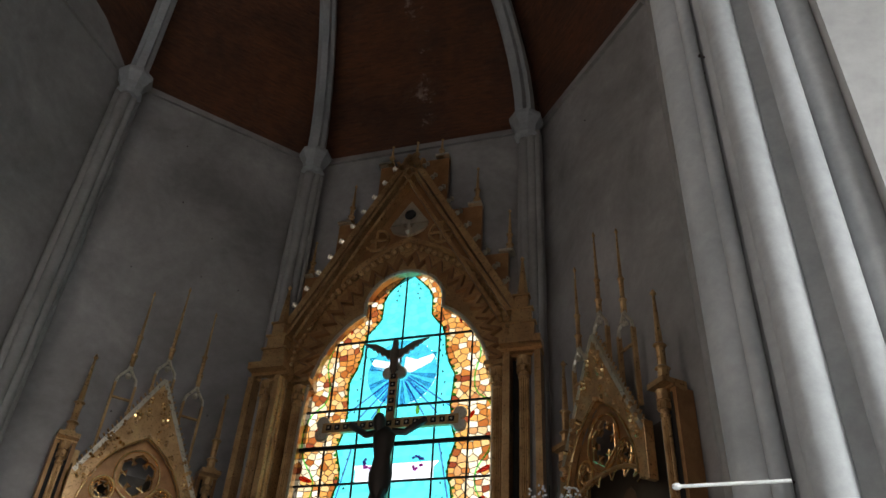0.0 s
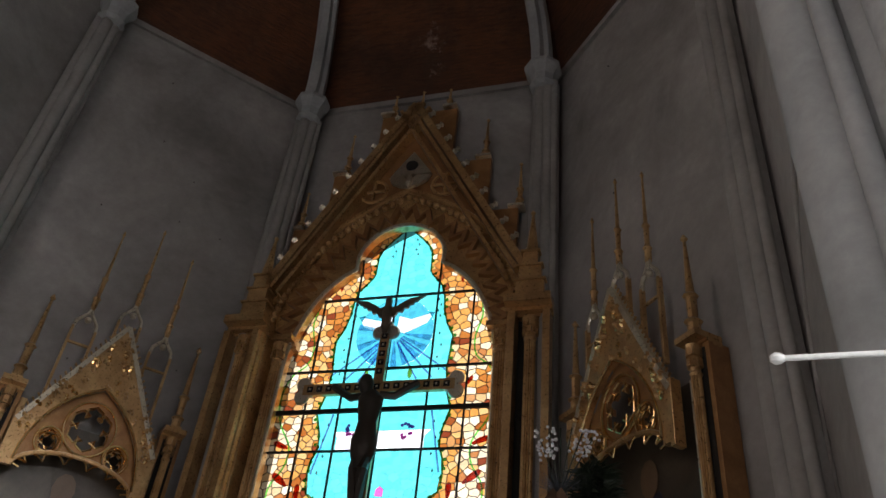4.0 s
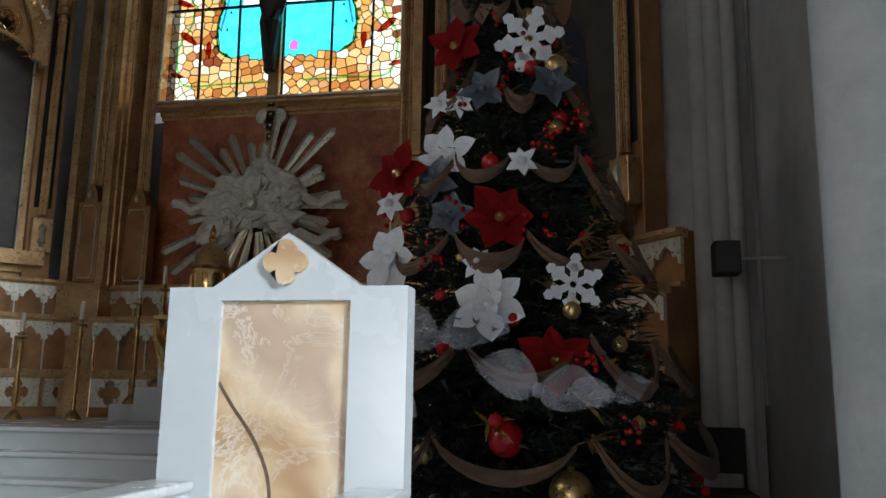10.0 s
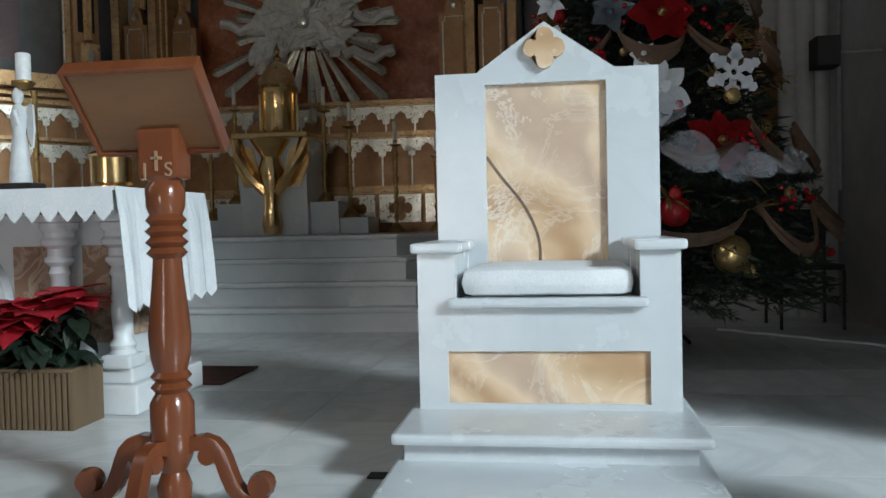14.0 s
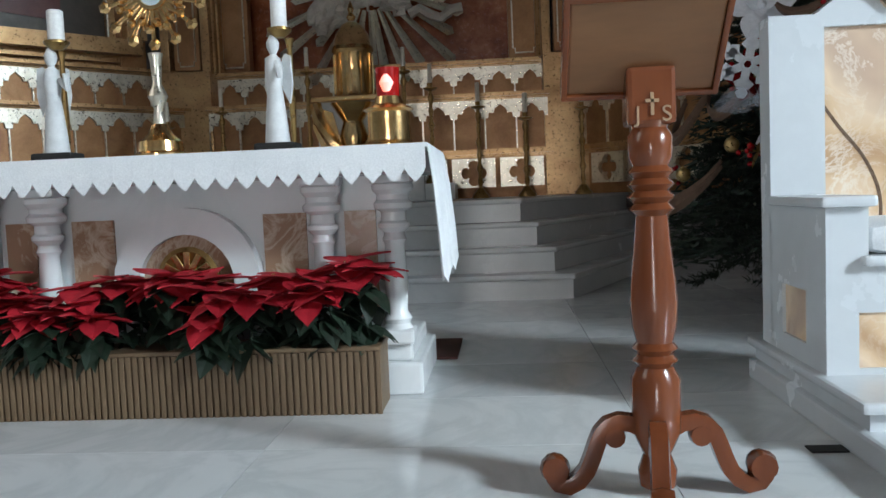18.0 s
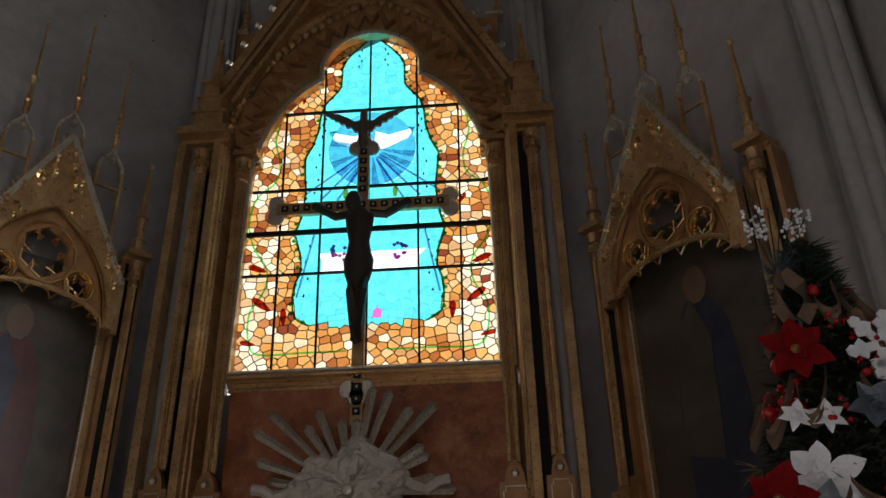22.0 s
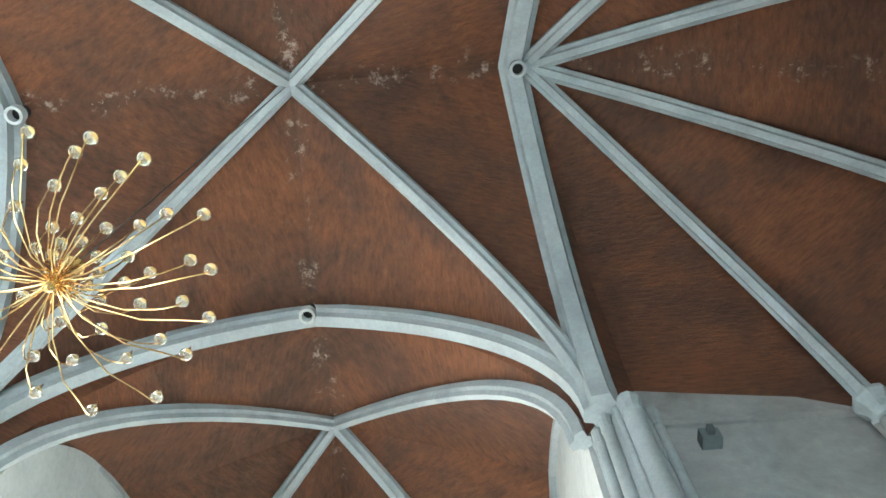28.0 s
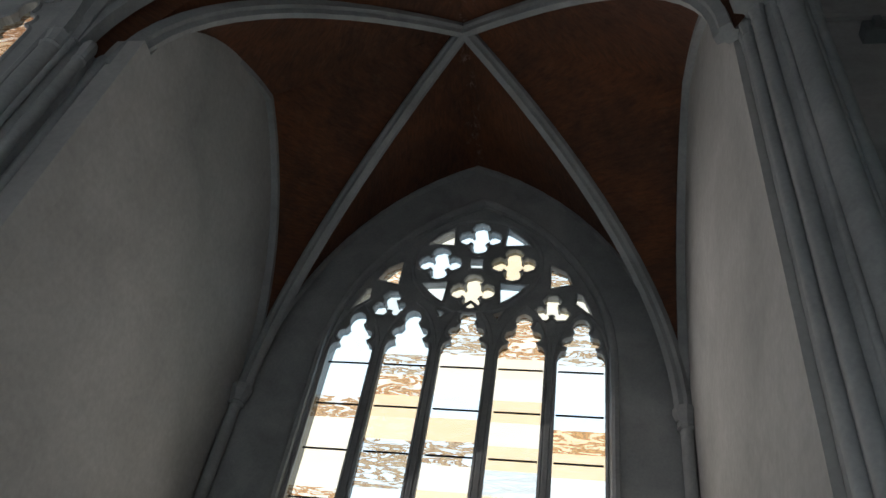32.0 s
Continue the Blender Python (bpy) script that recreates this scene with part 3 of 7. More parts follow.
def pinnacle(parent, x, y, z0, z1, r=0.045, mat=None, base=0.12):
    """A slender turned spire on a small square block."""
    h = z1 - z0
    bm = box(x - base / 2, x + base / 2, y - base / 2, y + base / 2, z0, z0 + 0.05)
    lathe([(r * 1.2, z0 + 0.05), (r * 1.2, z0 + 0.12 * h), (r * 1.7, z0 + 0.14 * h), (r * 0.9, z0 + 0.17 * h), (r, z0 + 0.36 * h), (r * 1.5, z0 + 0.38 * h), (r * 0.8, z0 + 0.41 * h),
           (r * 0.3, z0 + 0.93 * h), (r * 0.75, z0 + 0.955 * h), (r * 0.2, z1)], 8, bm, Matrix.Translation((x, y, 0)))
    return part("pinnacle", bm, mat or GOLD, parent, "", True)


def crocket(bm, p, s, tilt=0.0):
    """A curled leaf of a gable's edge."""
    m = Matrix.Translation(p) @ pose(0, 0, 0, 0, tilt, 0)
    lathe([(s * 0.25, 0), (s * 0.55, s * 0.5), (s * 0.3, s * 0.9), (s * 0.6, s * 1.25), (s * 0.15, s * 1.6)], 5, bm, m)


def arcade(parent, x0, x1, y, z0, z1, k, d=0.07, mat=None):
    """A blind arcade: sunk panels under cusped arches with beads between; one bay is one part."""
    w = (x1 - x0) / k
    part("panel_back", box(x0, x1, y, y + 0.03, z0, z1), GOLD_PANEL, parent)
    bm = bmesh.new()
    a0, zs, hw = z1 - 0.17, z1 - 0.2, w / 2
    cus = [(-hw, zs), (-hw * 0.8, zs), (-hw * 0.74, zs + 0.06), (-hw * 0.45, zs + 0.055), (-hw * 0.36, zs + 0.1), (0, zs + 0.15), (hw * 0.36, zs + 0.1), (hw * 0.45, zs + 0.055), (hw * 0.74, zs + 0.06), (hw * 0.8, zs), (hw, zs), (hw, z1), (-hw, z1)]
    prism(cus, y - 0.035, y, bm)
    box(-hw - 0.008, -hw + 0.008, y - 0.03, y, z0, zs + 0.02, 0.0, bm)
    me = bpy.data.meshes.new("arch_bay")
    bmesh.ops.recalc_face_normals(bm, faces=bm.faces)
    bm.to_mesh(me)
    bm.free()
    for i in range(k):
        o = piece("arch_bay", me, mat or SILVER, parent)
        o.location = (x0 + (i + 0.5) * w, 0, 0)
    part("shelf", mold(x0 - 0.02, x1 + 0.02, y + 0.03, z1, 0.07, 0.1 + 0.03), GOLD, parent)
    part("foot_rail", box(x0, x1, y - 0.05, y + 0.03, z0 - 0.03, z0, 0.0), GOLD, parent)


def quatrefoil(r, k=6):
    pts = []
    for q in range(4):
        a0 = math.pi / 2 * q
        cx, cy = r * 0.5 * math.cos(a0), r * 0.5 * math.sin(a0)
        for i in range(k + 1):
            a = a0 - math.pi * 0.62 + math.pi * 1.24 * i / k
            pts.append((cx + r * 0.46 * math.cos(a), cy + r * 0.46 * math.sin(a)))
    return pts


def foil(cx, cz, r, lobes, k=5, lr=None):
    """A foiled opening of that many lobes."""
    pts, lr = [], lr or r * math.sin(math.pi / lobes) * 0.86
    d = r - lr
    for q in range(lobes):
        a0 = math.pi / 2 + 2 * math.pi * q / lobes
        sp = math.pi * (0.5 + 1.0 / lobes) * 0.92
        for i in range(k + 1):
            a = a0 - sp + 2 * sp * i / k
            pts.append((cx + d * math.cos(a0) + lr * math.cos(a), cz + d * math.sin(a0) + lr * math.sin(a)))
    return pts


# platform and steps in front of the altarpiece
def stair_outline(o):
    return [(-1.52 - o * 0.52, 7.66 - o), (1.52 + o * 0.52, 7.66 - o), (2.75 + o * 0.9, 10.2), (2.75, 10.9), (-2.75, 10.9), (-2.75 - o * 0.9, 10.2)]


stairs = thing("altar_steps", (0, 0, 0), "white marble steps with rounded nosings up to the altarpiece", "steps", kind="structure")
for i in range(4):
    o, z1 = 0.222 * (3 - i), 0.182 * (i + 1)
    m = Matrix(((1, 0, 0, 0), (0, 0, 1, 0), (0, 1, 0, 0), (0, 0, 0, 1)))
    part("riser", prism(stair_outline(o - 0.03), z1 - 0.182, z1 - 0.04, None, m), MARBLE, stairs)
    t_ = part("tread", prism(stair_outline(o), z1 - 0.04, z1, None, m), MARBLE, stairs)
    bv = t_.modifiers.new("edge", "BEVEL")
    bv.width, bv.segments, bv.limit_method = 0.014, 2, "ANGLE"
TOP = 0.728

alt = thing("altarpiece", (0, 0, TOP), "tall gilt wooden gothic altarpiece with a stained glass window", "altarpiece")
A0 = -TOP


def ap(name, bm, mat, label="", smooth=False):
    o = part(name, bm, mat, alt, label, smooth)
    o.location.z = A0
    return o


root = new("lower_frame", None)
root.parent, root.location = alt, (0, 0, A0)
root.empty_display_size = 0.1
# dado: base with quatrefoils and two arcades, the upper one set back
ap("base_panel", box(-1.9, 1.9, 10.2, 10.3, TOP, 1.2), GOLD_PANEL)
for i in range(7):
    x = -1.6 + i * 0.533
    fb = prism([(-0.24, 0.84), (0.24, 0.84), (0.24, 1.16), (-0.24, 1.16)], 10.14, 10.2, None, Matrix(), [[(a, 1.0 + b) for a, b in quatrefoil(0.15)]])
    o = ap("quatrefoil_panel", fb, SILVER)
    o.location.x = x
ap("base_shelf", mold(-1.95, 1.95, 10.2, 1.17, 0.07, 0.12), GOLD)
arcade(root, -1.9, 1.9, 10.2, 1.26, 1.8, 11)
arcade(root, -1.9, 1.9, 10.45, 1.9, 2.2, 11)
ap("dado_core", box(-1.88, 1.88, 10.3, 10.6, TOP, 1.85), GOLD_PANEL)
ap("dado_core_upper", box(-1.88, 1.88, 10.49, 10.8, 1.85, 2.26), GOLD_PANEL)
# red marble field, sill
ap("red_field", box(-1.62, 1.62, 10.88, 10.94, 2.28, 4.5), RED_STONE, "dark red veined marble field")
ap("sill", mold(-1.66, 1.66, 10.94, 4.5, 0.2, 0.16), GOLD)
for s in (-1, 1):
    # inner columns stand before the field, outer ones in a framed recess
    panelled_plinth(root, s * 1.68, 10.6, 2.3, 3.28, 0.36)
    column(root, s * 1.68, 10.62, 3.5, 7.62)
    panelled_plinth(root, s * 2.14, 10.33, 2.3, 3.28, 0.3)
    column(root, s * 2.14, 10.36, 3.5, 7.62)
    # black sheet behind the column: the recess's shade put into the colour
    ap("recess_shade", box(s * 2.14 - 0.2, s * 2.14 + 0.2, 10.46, 10.5, 2.25, 7.65), DARK)
    for e in (-1, 1):
        x = s * 2.14 + e * 0.235
        ap("recess_jamb", box(x - 0.05, x + 0.05, 10.2, 10.52, 2.25, 7.66, 0.008), GOLD, "flat gilt pilaster edge")
    flat_ = Matrix(((1, 0, 0, 0), (0, 0, 1, 0), (0, 1, 0, 0), (0, 0, 0, 1)))
    ap("splayed_face", prism([(s * 1.86, 10.215), (s * 1.95, 10.53), (s * 1.84, 10.86), (s * 1.74, 10.86)], 2.25, 7.66, None, flat_), GOLD, "broad plain gilt face slanting inwards")
    for u_ in (0.14, 0.3, 0.86):
        ap("vertical_roll", lathe([(0.022, 2.26), (0.022, 7.65)], 8, None, Matrix.Translation((s * (1.86 - 0.12 * u_), 10.215 + 0.645 * u_, 0))), GOLD, "", True)
    ap("pier_foot", box(s * 2.14 - 0.28, s * 2.14 + 0.28, 10.17, 10.6, TOP, 2.28, 0.01), GOLD)
    ap("inner_entablature", mold(s * 1.68 - 0.2, s * 1.68 + 0.2, 10.85, 7.6, 0.14, 0.34), GOLD)
    ap("outer_entablature", mold(s * 2.12 - 0.32, s * 2.12 + 0.32, 10.55, 7.68, 0.22, 0.42), GOLD)
    # turret over the outer column
    for w, z0, z1 in ((0.2, 7.9, 8.25), (0.16, 8.25, 8.5), (0.11, 8.5, 8.75)):
        ap("turret_stage", box(s * 2.12 - w, s * 2.12 + w, 10.3, 10.3 + 2 * w, z0, z1 - 0.03, 0.01), GOLD)
        ap("turret_cornice", box(s * 2.12 - w - 0.03, s * 2.12 + w + 0.03, 10.27, 10.33 + 2 * w, z1 - 0.03, z1), GOLD)
    bm = lathe([(0.1, 8.75), (0.02, 9.5), (0.04, 9.54), (0.0, 9.6)], 6, None, Matrix.Translation((s * 2.12, 10.42, 0)))
    ap("turret_spire", bm, GOLD)
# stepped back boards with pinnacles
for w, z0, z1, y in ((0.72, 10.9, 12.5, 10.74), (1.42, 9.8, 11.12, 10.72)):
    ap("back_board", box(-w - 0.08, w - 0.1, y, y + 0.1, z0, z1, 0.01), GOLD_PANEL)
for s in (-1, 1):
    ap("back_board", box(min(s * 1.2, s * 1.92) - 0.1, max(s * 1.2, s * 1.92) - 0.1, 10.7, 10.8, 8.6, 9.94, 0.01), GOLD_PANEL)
    for w, z1 in ((0.72, 12.5), (1.42, 11.12), (2.02, 9.94)):
        xa, xb = s * (w - 0.26) - 0.1, s * (w + 0.0) - 0.1
        ap("board_cornice", box(min(xa, xb), max(xa, xb), 10.64, 10.84, z1, z1 + 0.05), SILVER)
for x, z0, z1 in ((-0.58, 12.5, 13.04), (-0.06, 12.5, 13.06), (0.46, 12.5, 13.02), (-1.28, 11.16, 12.12), (1.22, 11.16, 12.08), (-1.92, 9.98, 10.8), (1.84, 9.98, 10.92)):
    pinnacle(root, x, 10.72, z0, z1, 0.042)


def trefoil_arch(w, base, k=9, grow=0.0):
    """The window's head: two side lobes and a taller middle lobe."""
    w, g = w + grow, grow
    pts = [(-w, base)]
    for i in range(k + 1):
        a = math.pi * (1.0 - 0.398 * i / k)
        pts.append((-0.29 + (1.31 + g) * math.cos(a), 7.15 + (1.9 + g) * math.sin(a)))
    for i in range(1, k + 1):
        a = math.pi * (1.0 - 0.5 * i / k)
        pts.append(((0.72 + g) * math.cos(a) if i < k else 0.0, 9.06 + (0.72 + g) * math.sin(a)))
    return pts + [(-x, z) for x, z in pts[-2::-1]]


WIN = trefoil_arch(1.6, 4.66)
outer = [(-1.84, 4.6)] + [(x, z) for x, z in pointed(1.98, 8.0, 10.62, 12)] + [(1.84, 4.6)]
ap("window_surround", prism(outer, 10.66, 10.84, None, Matrix(), [WIN]), GOLD, "gilt arch round the window")
ap("window_lip", sweep([(x, 10.66, z) for x, z in WIN], ngon(0.035, 6), None, True, Vector((0, 1, 0))), SILVER)
# zigzag of the arch and its rope mouldings
arch_line = pointed(1.66, 7.75, 10.05, 24)
zz = []
for i, (x, z) in enumerate(arch_line):
    cx, cz = x, z - 8.2
    d = math.hypot(cx, cz) or 1
    off = 0.1 if i % 2 else -0.12
    zz.append((x + cx / d * off, z + cz / d * off))
ap("zigzag_moulding", sweep([(x, 10.62, z) for x, z in zz], [(-0.06, -0.05), (-0.06, 0.05), (0.06, 0.05), (0.06, -0.05)], None, False, Vector((0, 1, 0))), GOLD_PANEL, "carved zigzag moulding")
rope = pointed(1.93, 7.8, 10.32, 26)
bm = bmesh.new()
for x, z in rope:
    bmesh.ops.create_icosphere(bm, subdivisions=1, radius=0.07, matrix=Matrix.Translation((x, 10.6, z)))
ap("beaded_moulding", bm, GOLD, "row of gilt beads over the arch")
ap("arch_roll", sweep([(x, 10.6, z) for x, z in pointed(2.03, 7.85, 10.46, 16)], ngon(0.05, 6), None, False, Vector((0, 1, 0))), GOLD, "", True)
# gable
ap("gable_field", prism([(-1.95, 8.75), (0, 12.36), (1.95, 8.75), (1.86, 8.6)] + [(x, z) for x, z in pointed(1.9, 7.9, 10.5, 12)[::-1] if z > 8.55] + [(-1.86, 8.6)], 10.62, 10.7), GOLD_PANEL)
for s in (-1, 1):
    a, b = Vector((s * 2.06 - 0.07, 10.52, 8.62)), Vector((-0.06, 10.52, 12.42))
    d = (b - a).normalized()
    ang = math.degrees(math.atan2(b.x - a.x, b.z - a.z))
    for off, r in ((0.0, 0.06), (-0.13, 0.03), (-0.3, 0.03)):
        n_ = Vector((-d.z, 0, d.x)) * (-off * s)
        ap("gable_moulding", sweep([a + n_, b + n_], [(-r, -0.1), (-r, 0.1), (r, 0.1), (r, -0.1)], None, False, Vector((0, 1, 0))), GOLD)
    for i in range(11):
        bm = bmesh.new()
        crocket(bm, a.lerp(b, (i + 0.5) / 11.6) + Vector((s * 0.045, -0.04, 0.03)), 0.1, s * 55)
        ap("crocket", bm, SILVER)
    for cx, cz in ((0.62, 9.95 + 0.55),):
        for k_ in range(3):
            ring = [(s * cx + 0.23 * math.cos(q * math.pi / 8), 10.58, cz + 0.23 * math.sin(q * math.pi / 8)) for q in range(16)] if k_ == 0 else [(s * cx + 0.22 * math.cos(k_ * 1.57) * (1 if q else -1), 10.58, cz + 0.22 * math.sin(k_ * 1.57) * (1 if q else -1)) for q in range(2)]
            ap("wheel_tracery", sweep(ring, ngon(0.03, 6), None, k_ == 0, Vector((0, 1, 0))), GOLD)
ap("gable_triangle", prism([(-0.36, 10.78), (0.36, 10.78), (0, 11.32)], 10.55, 10.62), SILVER)
ap("gable_eye", lathe([(0.11, 0), (0.1, 0.03), (0.0, 0.05)], 12, None, pose(0, 10.55, 10.98, 90)), DARK, "dark round boss in the triangle")
bm = bmesh.new()
for s in (-1, 1):
    prism([(0, 10.58), (s * 0.12, 10.72), (s * 0.36, 10.7), (s * 0.3, 10.58), (s * 0.16, 10.5), (0, 10.46)], 10.5, 10.56, bm)
lathe([(0.02, -0.05), (0.06, 0.02), (0.05, 0.12), (0.03, 0.2), (0.01, 0.24)], 8, bm, pose(0, 10.5, 10.52))
ap("gilt_dove", bm, SILVER, "small gilt dove with spread wings")

# ---- stained glass ----


def glass(name, stops):
    """Coloured glass: it tints the daylight that comes through; each pane has a shade of its own."""
    m = bpy.data.materials.new(name)
    m.use_nodes = True
    n, l = m.node_tree.nodes, m.node_tree.links
    n.remove(n["Principled BSDF"])
    g = n.new("ShaderNodeNewGeometry")
    col = ramp(n, l, g.outputs["Random Per Island"], stops)
    tr, gl, mx = n.new("ShaderNodeBsdfTransparent"), n.new("ShaderNodeBsdfGlossy"), n.new("ShaderNodeMixShader")
    fleck = noise_tex(n, l, coords(n, l), 9.0, 4.0, 0.6, 0.4)
    tint = ramp(n, l, fleck, [(0.25, (0.78, 0.78, 0.78)), (0.7, (1.0, 1.0, 1.0))])
    l.new(mixed(n, l, col, tint, 0.8, "MULTIPLY"), tr.inputs[0])
    gl.inputs["Roughness"].default_value = 0.12
    mx.inputs[0].default_value = 0.04
    l.new(tr.outputs[0], mx.inputs[1])
    l.new(gl.outputs[0], mx.inputs[2])
    l.new(mx.outputs[0], n["Material Output"].inputs[0])
    return m


G_BORDER = glass("amber_glass", [(0.0, (0.34, 0.09, 0.02)), (0.14, (0.54, 0.2, 0.045)), (0.32, (0.68, 0.31, 0.08)), (0.55, (0.74, 0.39, 0.12)), (0.75, (0.78, 0.5, 0.22)), (0.88, (0.45, 0.14, 0.03)), (0.95, (0.24, 0.05, 0.02))])
G_SIDE = glass("cream_glass", [(0.0, (0.72, 0.55, 0.33)), (0.3, (0.9, 0.82, 0.62)), (0.6, (0.86, 0.74, 0.5)), (0.8, (0.68, 0.45, 0.22)), (0.94, (0.5, 0.2, 0.07))])
G_BLUE = glass("turquoise_glass", [(0.0, (0.04, 0.66, 0.7)), (0.5, (0.055, 0.71, 0.74)), (1.0, (0.08, 0.76, 0.78))])
G_PALE = glass("pale_blue_glass", [(0.0, (0.15, 0.71, 0.85)), (1.0, (0.18, 0.74, 0.88))])
G_DEEP = glass("deep_blue_glass", [(0.0, (0.5, 0.79, 0.92)), (1.0, (0.58, 0.82, 0.94))])
G_WHITE = glass("white_glass", [(0.0, (0.86, 0.95, 1.0)), (1.0, (1.0, 1.0, 1.0))])
G_GREEN = glass("green_glass", [(0.0, (0.42, 0.95, 0.5)), (1.0, (0.55, 1.0, 0.66))])
G_LEAF = glass("leaf_green_glass", [(0.0, (0.18, 0.56, 0.28)), (1.0, (0.24, 0.64, 0.34))])
G_CAME = glass("pale_lead_line", [(0.0, (0.45, 0.85, 0.9)), (1.0, (0.5, 0.88, 0.92))])
G_AMBER = glass("flame_glass", [(0.0, (0.95, 0.62, 0.2)), (1.0, (1.0, 0.7, 0.3))])
G_LILAC = glass("lilac_glass", [(0.0, (0.8, 0.6, 0.86)), (1.0, (0.88, 0.7, 0.92))])
G_RED = glass("red_glass", [(0.0, (0.6, 0.1, 0.05)), (1.0, (0.7, 0.16, 0.08))])
G_PURPLE = glass("purple_glass", [(0.0, (0.25, 0.03, 0.2)), (1.0, (0.4, 0.08, 0.3))])
G_PINK = glass("pink_glass", [(0.0, (0.9, 0.12, 0.5)), (1.0, (0.95, 0.18, 0.56))])
GY = 10.86
win = thing("stained_glass_window", (0, GY, 4.66), "stained glass window in turquoise and amber with lead lines", "window", kind="structure")


def inside(x, z):
    """Whether a point lies in the window's opening."""
    hit_, k = False, len(WIN)
    for i in range(k):
        (x0, z0), (x1, z1) = WIN[i], WIN[(i + 1) % k]
        if (z0 > z) != (z1 > z) and x < (x1 - x0) * (z - z0) / (z1 - z0) + x0:
            hit_ = not hit_
    return hit_


FIELD = ((5.3, 0.72), (5.42, 0.9), (5.7, 0.94), (5.88, 0.92), (6.05, 0.86), (6.28, 0.88), (6.58, 0.97), (6.8, 0.91), (7.2, 0.86), (7.5, 0.89), (7.76, 0.9), (7.95, 0.81), (8.2, 0.74), (8.45, 0.72), (8.66, 0.66), (8.8, 0.55), (8.95, 0.45), (9.3, 0.44), (9.45, 0.38), (9.6, 0.26), (9.77, 0.1))


def field_edge(z):
    """Half width of the turquoise field at a height."""
    for (za, wa), (zb, wb) in zip(FIELD, FIELD[1:]):
        if za <= z <= zb:
            return wa + (wb - wa) * (z - za) / (zb - za)
    return -1


rnd = random.Random(7)
WING = [(0.03, 3.22), (0.05, 3.49), (0.24, 3.42), (0.6, 3.52), (0.5, 3.34), (0.34, 3.26), (0.16, 3.18)]
HALO = (0.01, 3.2, 0.6)
BAND = (-0.61, 0.65, 1.34, 1.63)


def in_band(x, z):
    return BAND[0] < x < BAND[1] and BAND[2] < z - 4.66 < BAND[3]


def in_halo(x, z):
    return math.hypot(x - HALO[0], z - 4.66 - HALO[1]) < HALO[2]


# seeds of the panes: pairs either side of each drawn line, so that the leads follow it, and a loose scatter between
lines_, seeds = [], []
edge_pts = [(w, z) for z, w in FIELD]
for s in (-1, 1):
    lines_.append([(s * x, z) for x, z in edge_pts])
lines_.append([(-0.72, 5.3), (-0.4, 5.35), (-0.1, 5.38), (0.3, 5.36), (0.72, 5.3)])
lines_.append([(HALO[0] + HALO[2] * math.cos(q * math.pi / 16), 4.66 + HALO[1] + HALO[2] * math.sin(q * math.pi / 16)) for q in range(33)])
for x0, z0, x1, z1 in ((BAND[0], BAND[2], BAND[1], BAND[2]), (BAND[0], BAND[3], BAND[1], BAND[3]), (BAND[0], BAND[2], BAND[0], BAND[3]), (BAND[1], BAND[2], BAND[1], BAND[3])):
    lines_.append([(x0, 4.66 + z0), (x1, 4.66 + z1)])
near_line = []
for ln_pts in lines_:
    carry = 0.05
    for (xa, za), (xb, zb) in zip(ln_pts, ln_pts[1:]):
        seg = math.hypot(xb - xa, zb - za)
        while carry < seg:
            u = carry / seg
            x, z, nx_, nz_ = xa + (xb - xa) * u, za + (zb - za) * u, -(zb - za) / seg, (xb - xa) / seg
            if all(math.hypot(x - a, z - b) > 0.07 for a, b in near_line):
                near_line.append((x, z))
                seeds += [(x + 0.042 * nx_, z + 0.042 * nz_), (x - 0.042 * nx_, z - 0.042 * nz_)]
            carry += rnd.uniform(0.085, 0.13)
        carry -= seg
for j in range(58):
    shift_ = rnd.uniform(0, 0.15)
    for i in range(26):
        x = -1.86 + 0.142 * i + shift_ + rnd.uniform(-0.03, 0.03)
        z = 4.5 + 0.096 * j + 0.04 * math.sin(3.1 * x + 0.4 * j) + rnd.uniform(-0.018, 0.018)
        if all(abs(x - a) > 0.1 or abs(z - b) > 0.1 for a, b in near_line):
            seeds.append((x, z))
grid_of = {}
for x, z in seeds:
    grid_of.setdefault((int(x // 0.2), int(z // 0.2)), []).append((x, z))


def pane_of(x, z):
    """The pane round a seed: all that lies nearer to it than to its neighbours."""
    poly = [(x - 0.2, z - 0.2), (x + 0.2, z - 0.2), (x + 0.2, z + 0.2), (x - 0.2, z + 0.2)]
    gi, gj = int(x // 0.2), int(z // 0.2)
    for a, b in [q for u in range(-2, 3) for v in range(-2, 3) for q in grid_of.get((gi + u, gj + v), ())]:
        if (a, b) == (x, z):
            continue
        mx_, mz_, dx, dz = (a + x) / 2, (b + z) / 2, a - x, b - z
        side = [(p - mx_) * dx + (q - mz_) * dz for p, q in poly]
        if max(side) <= 0:
            continue
        out = []
        for k in range(len(poly)):
            p0, p1, s0, s1 = poly[k - 1], poly[k], side[k - 1], side[k]
            if (s0 <= 0) != (s1 <= 0):
                u = s0 / (s0 - s1)
                out.append((p0[0] + (p1[0] - p0[0]) * u, p0[1] + (p1[1] - p0[1]) * u))
            if s1 <= 0:
                out.append(p1)
        poly = out
        if len(poly) < 3:
            break
    return poly


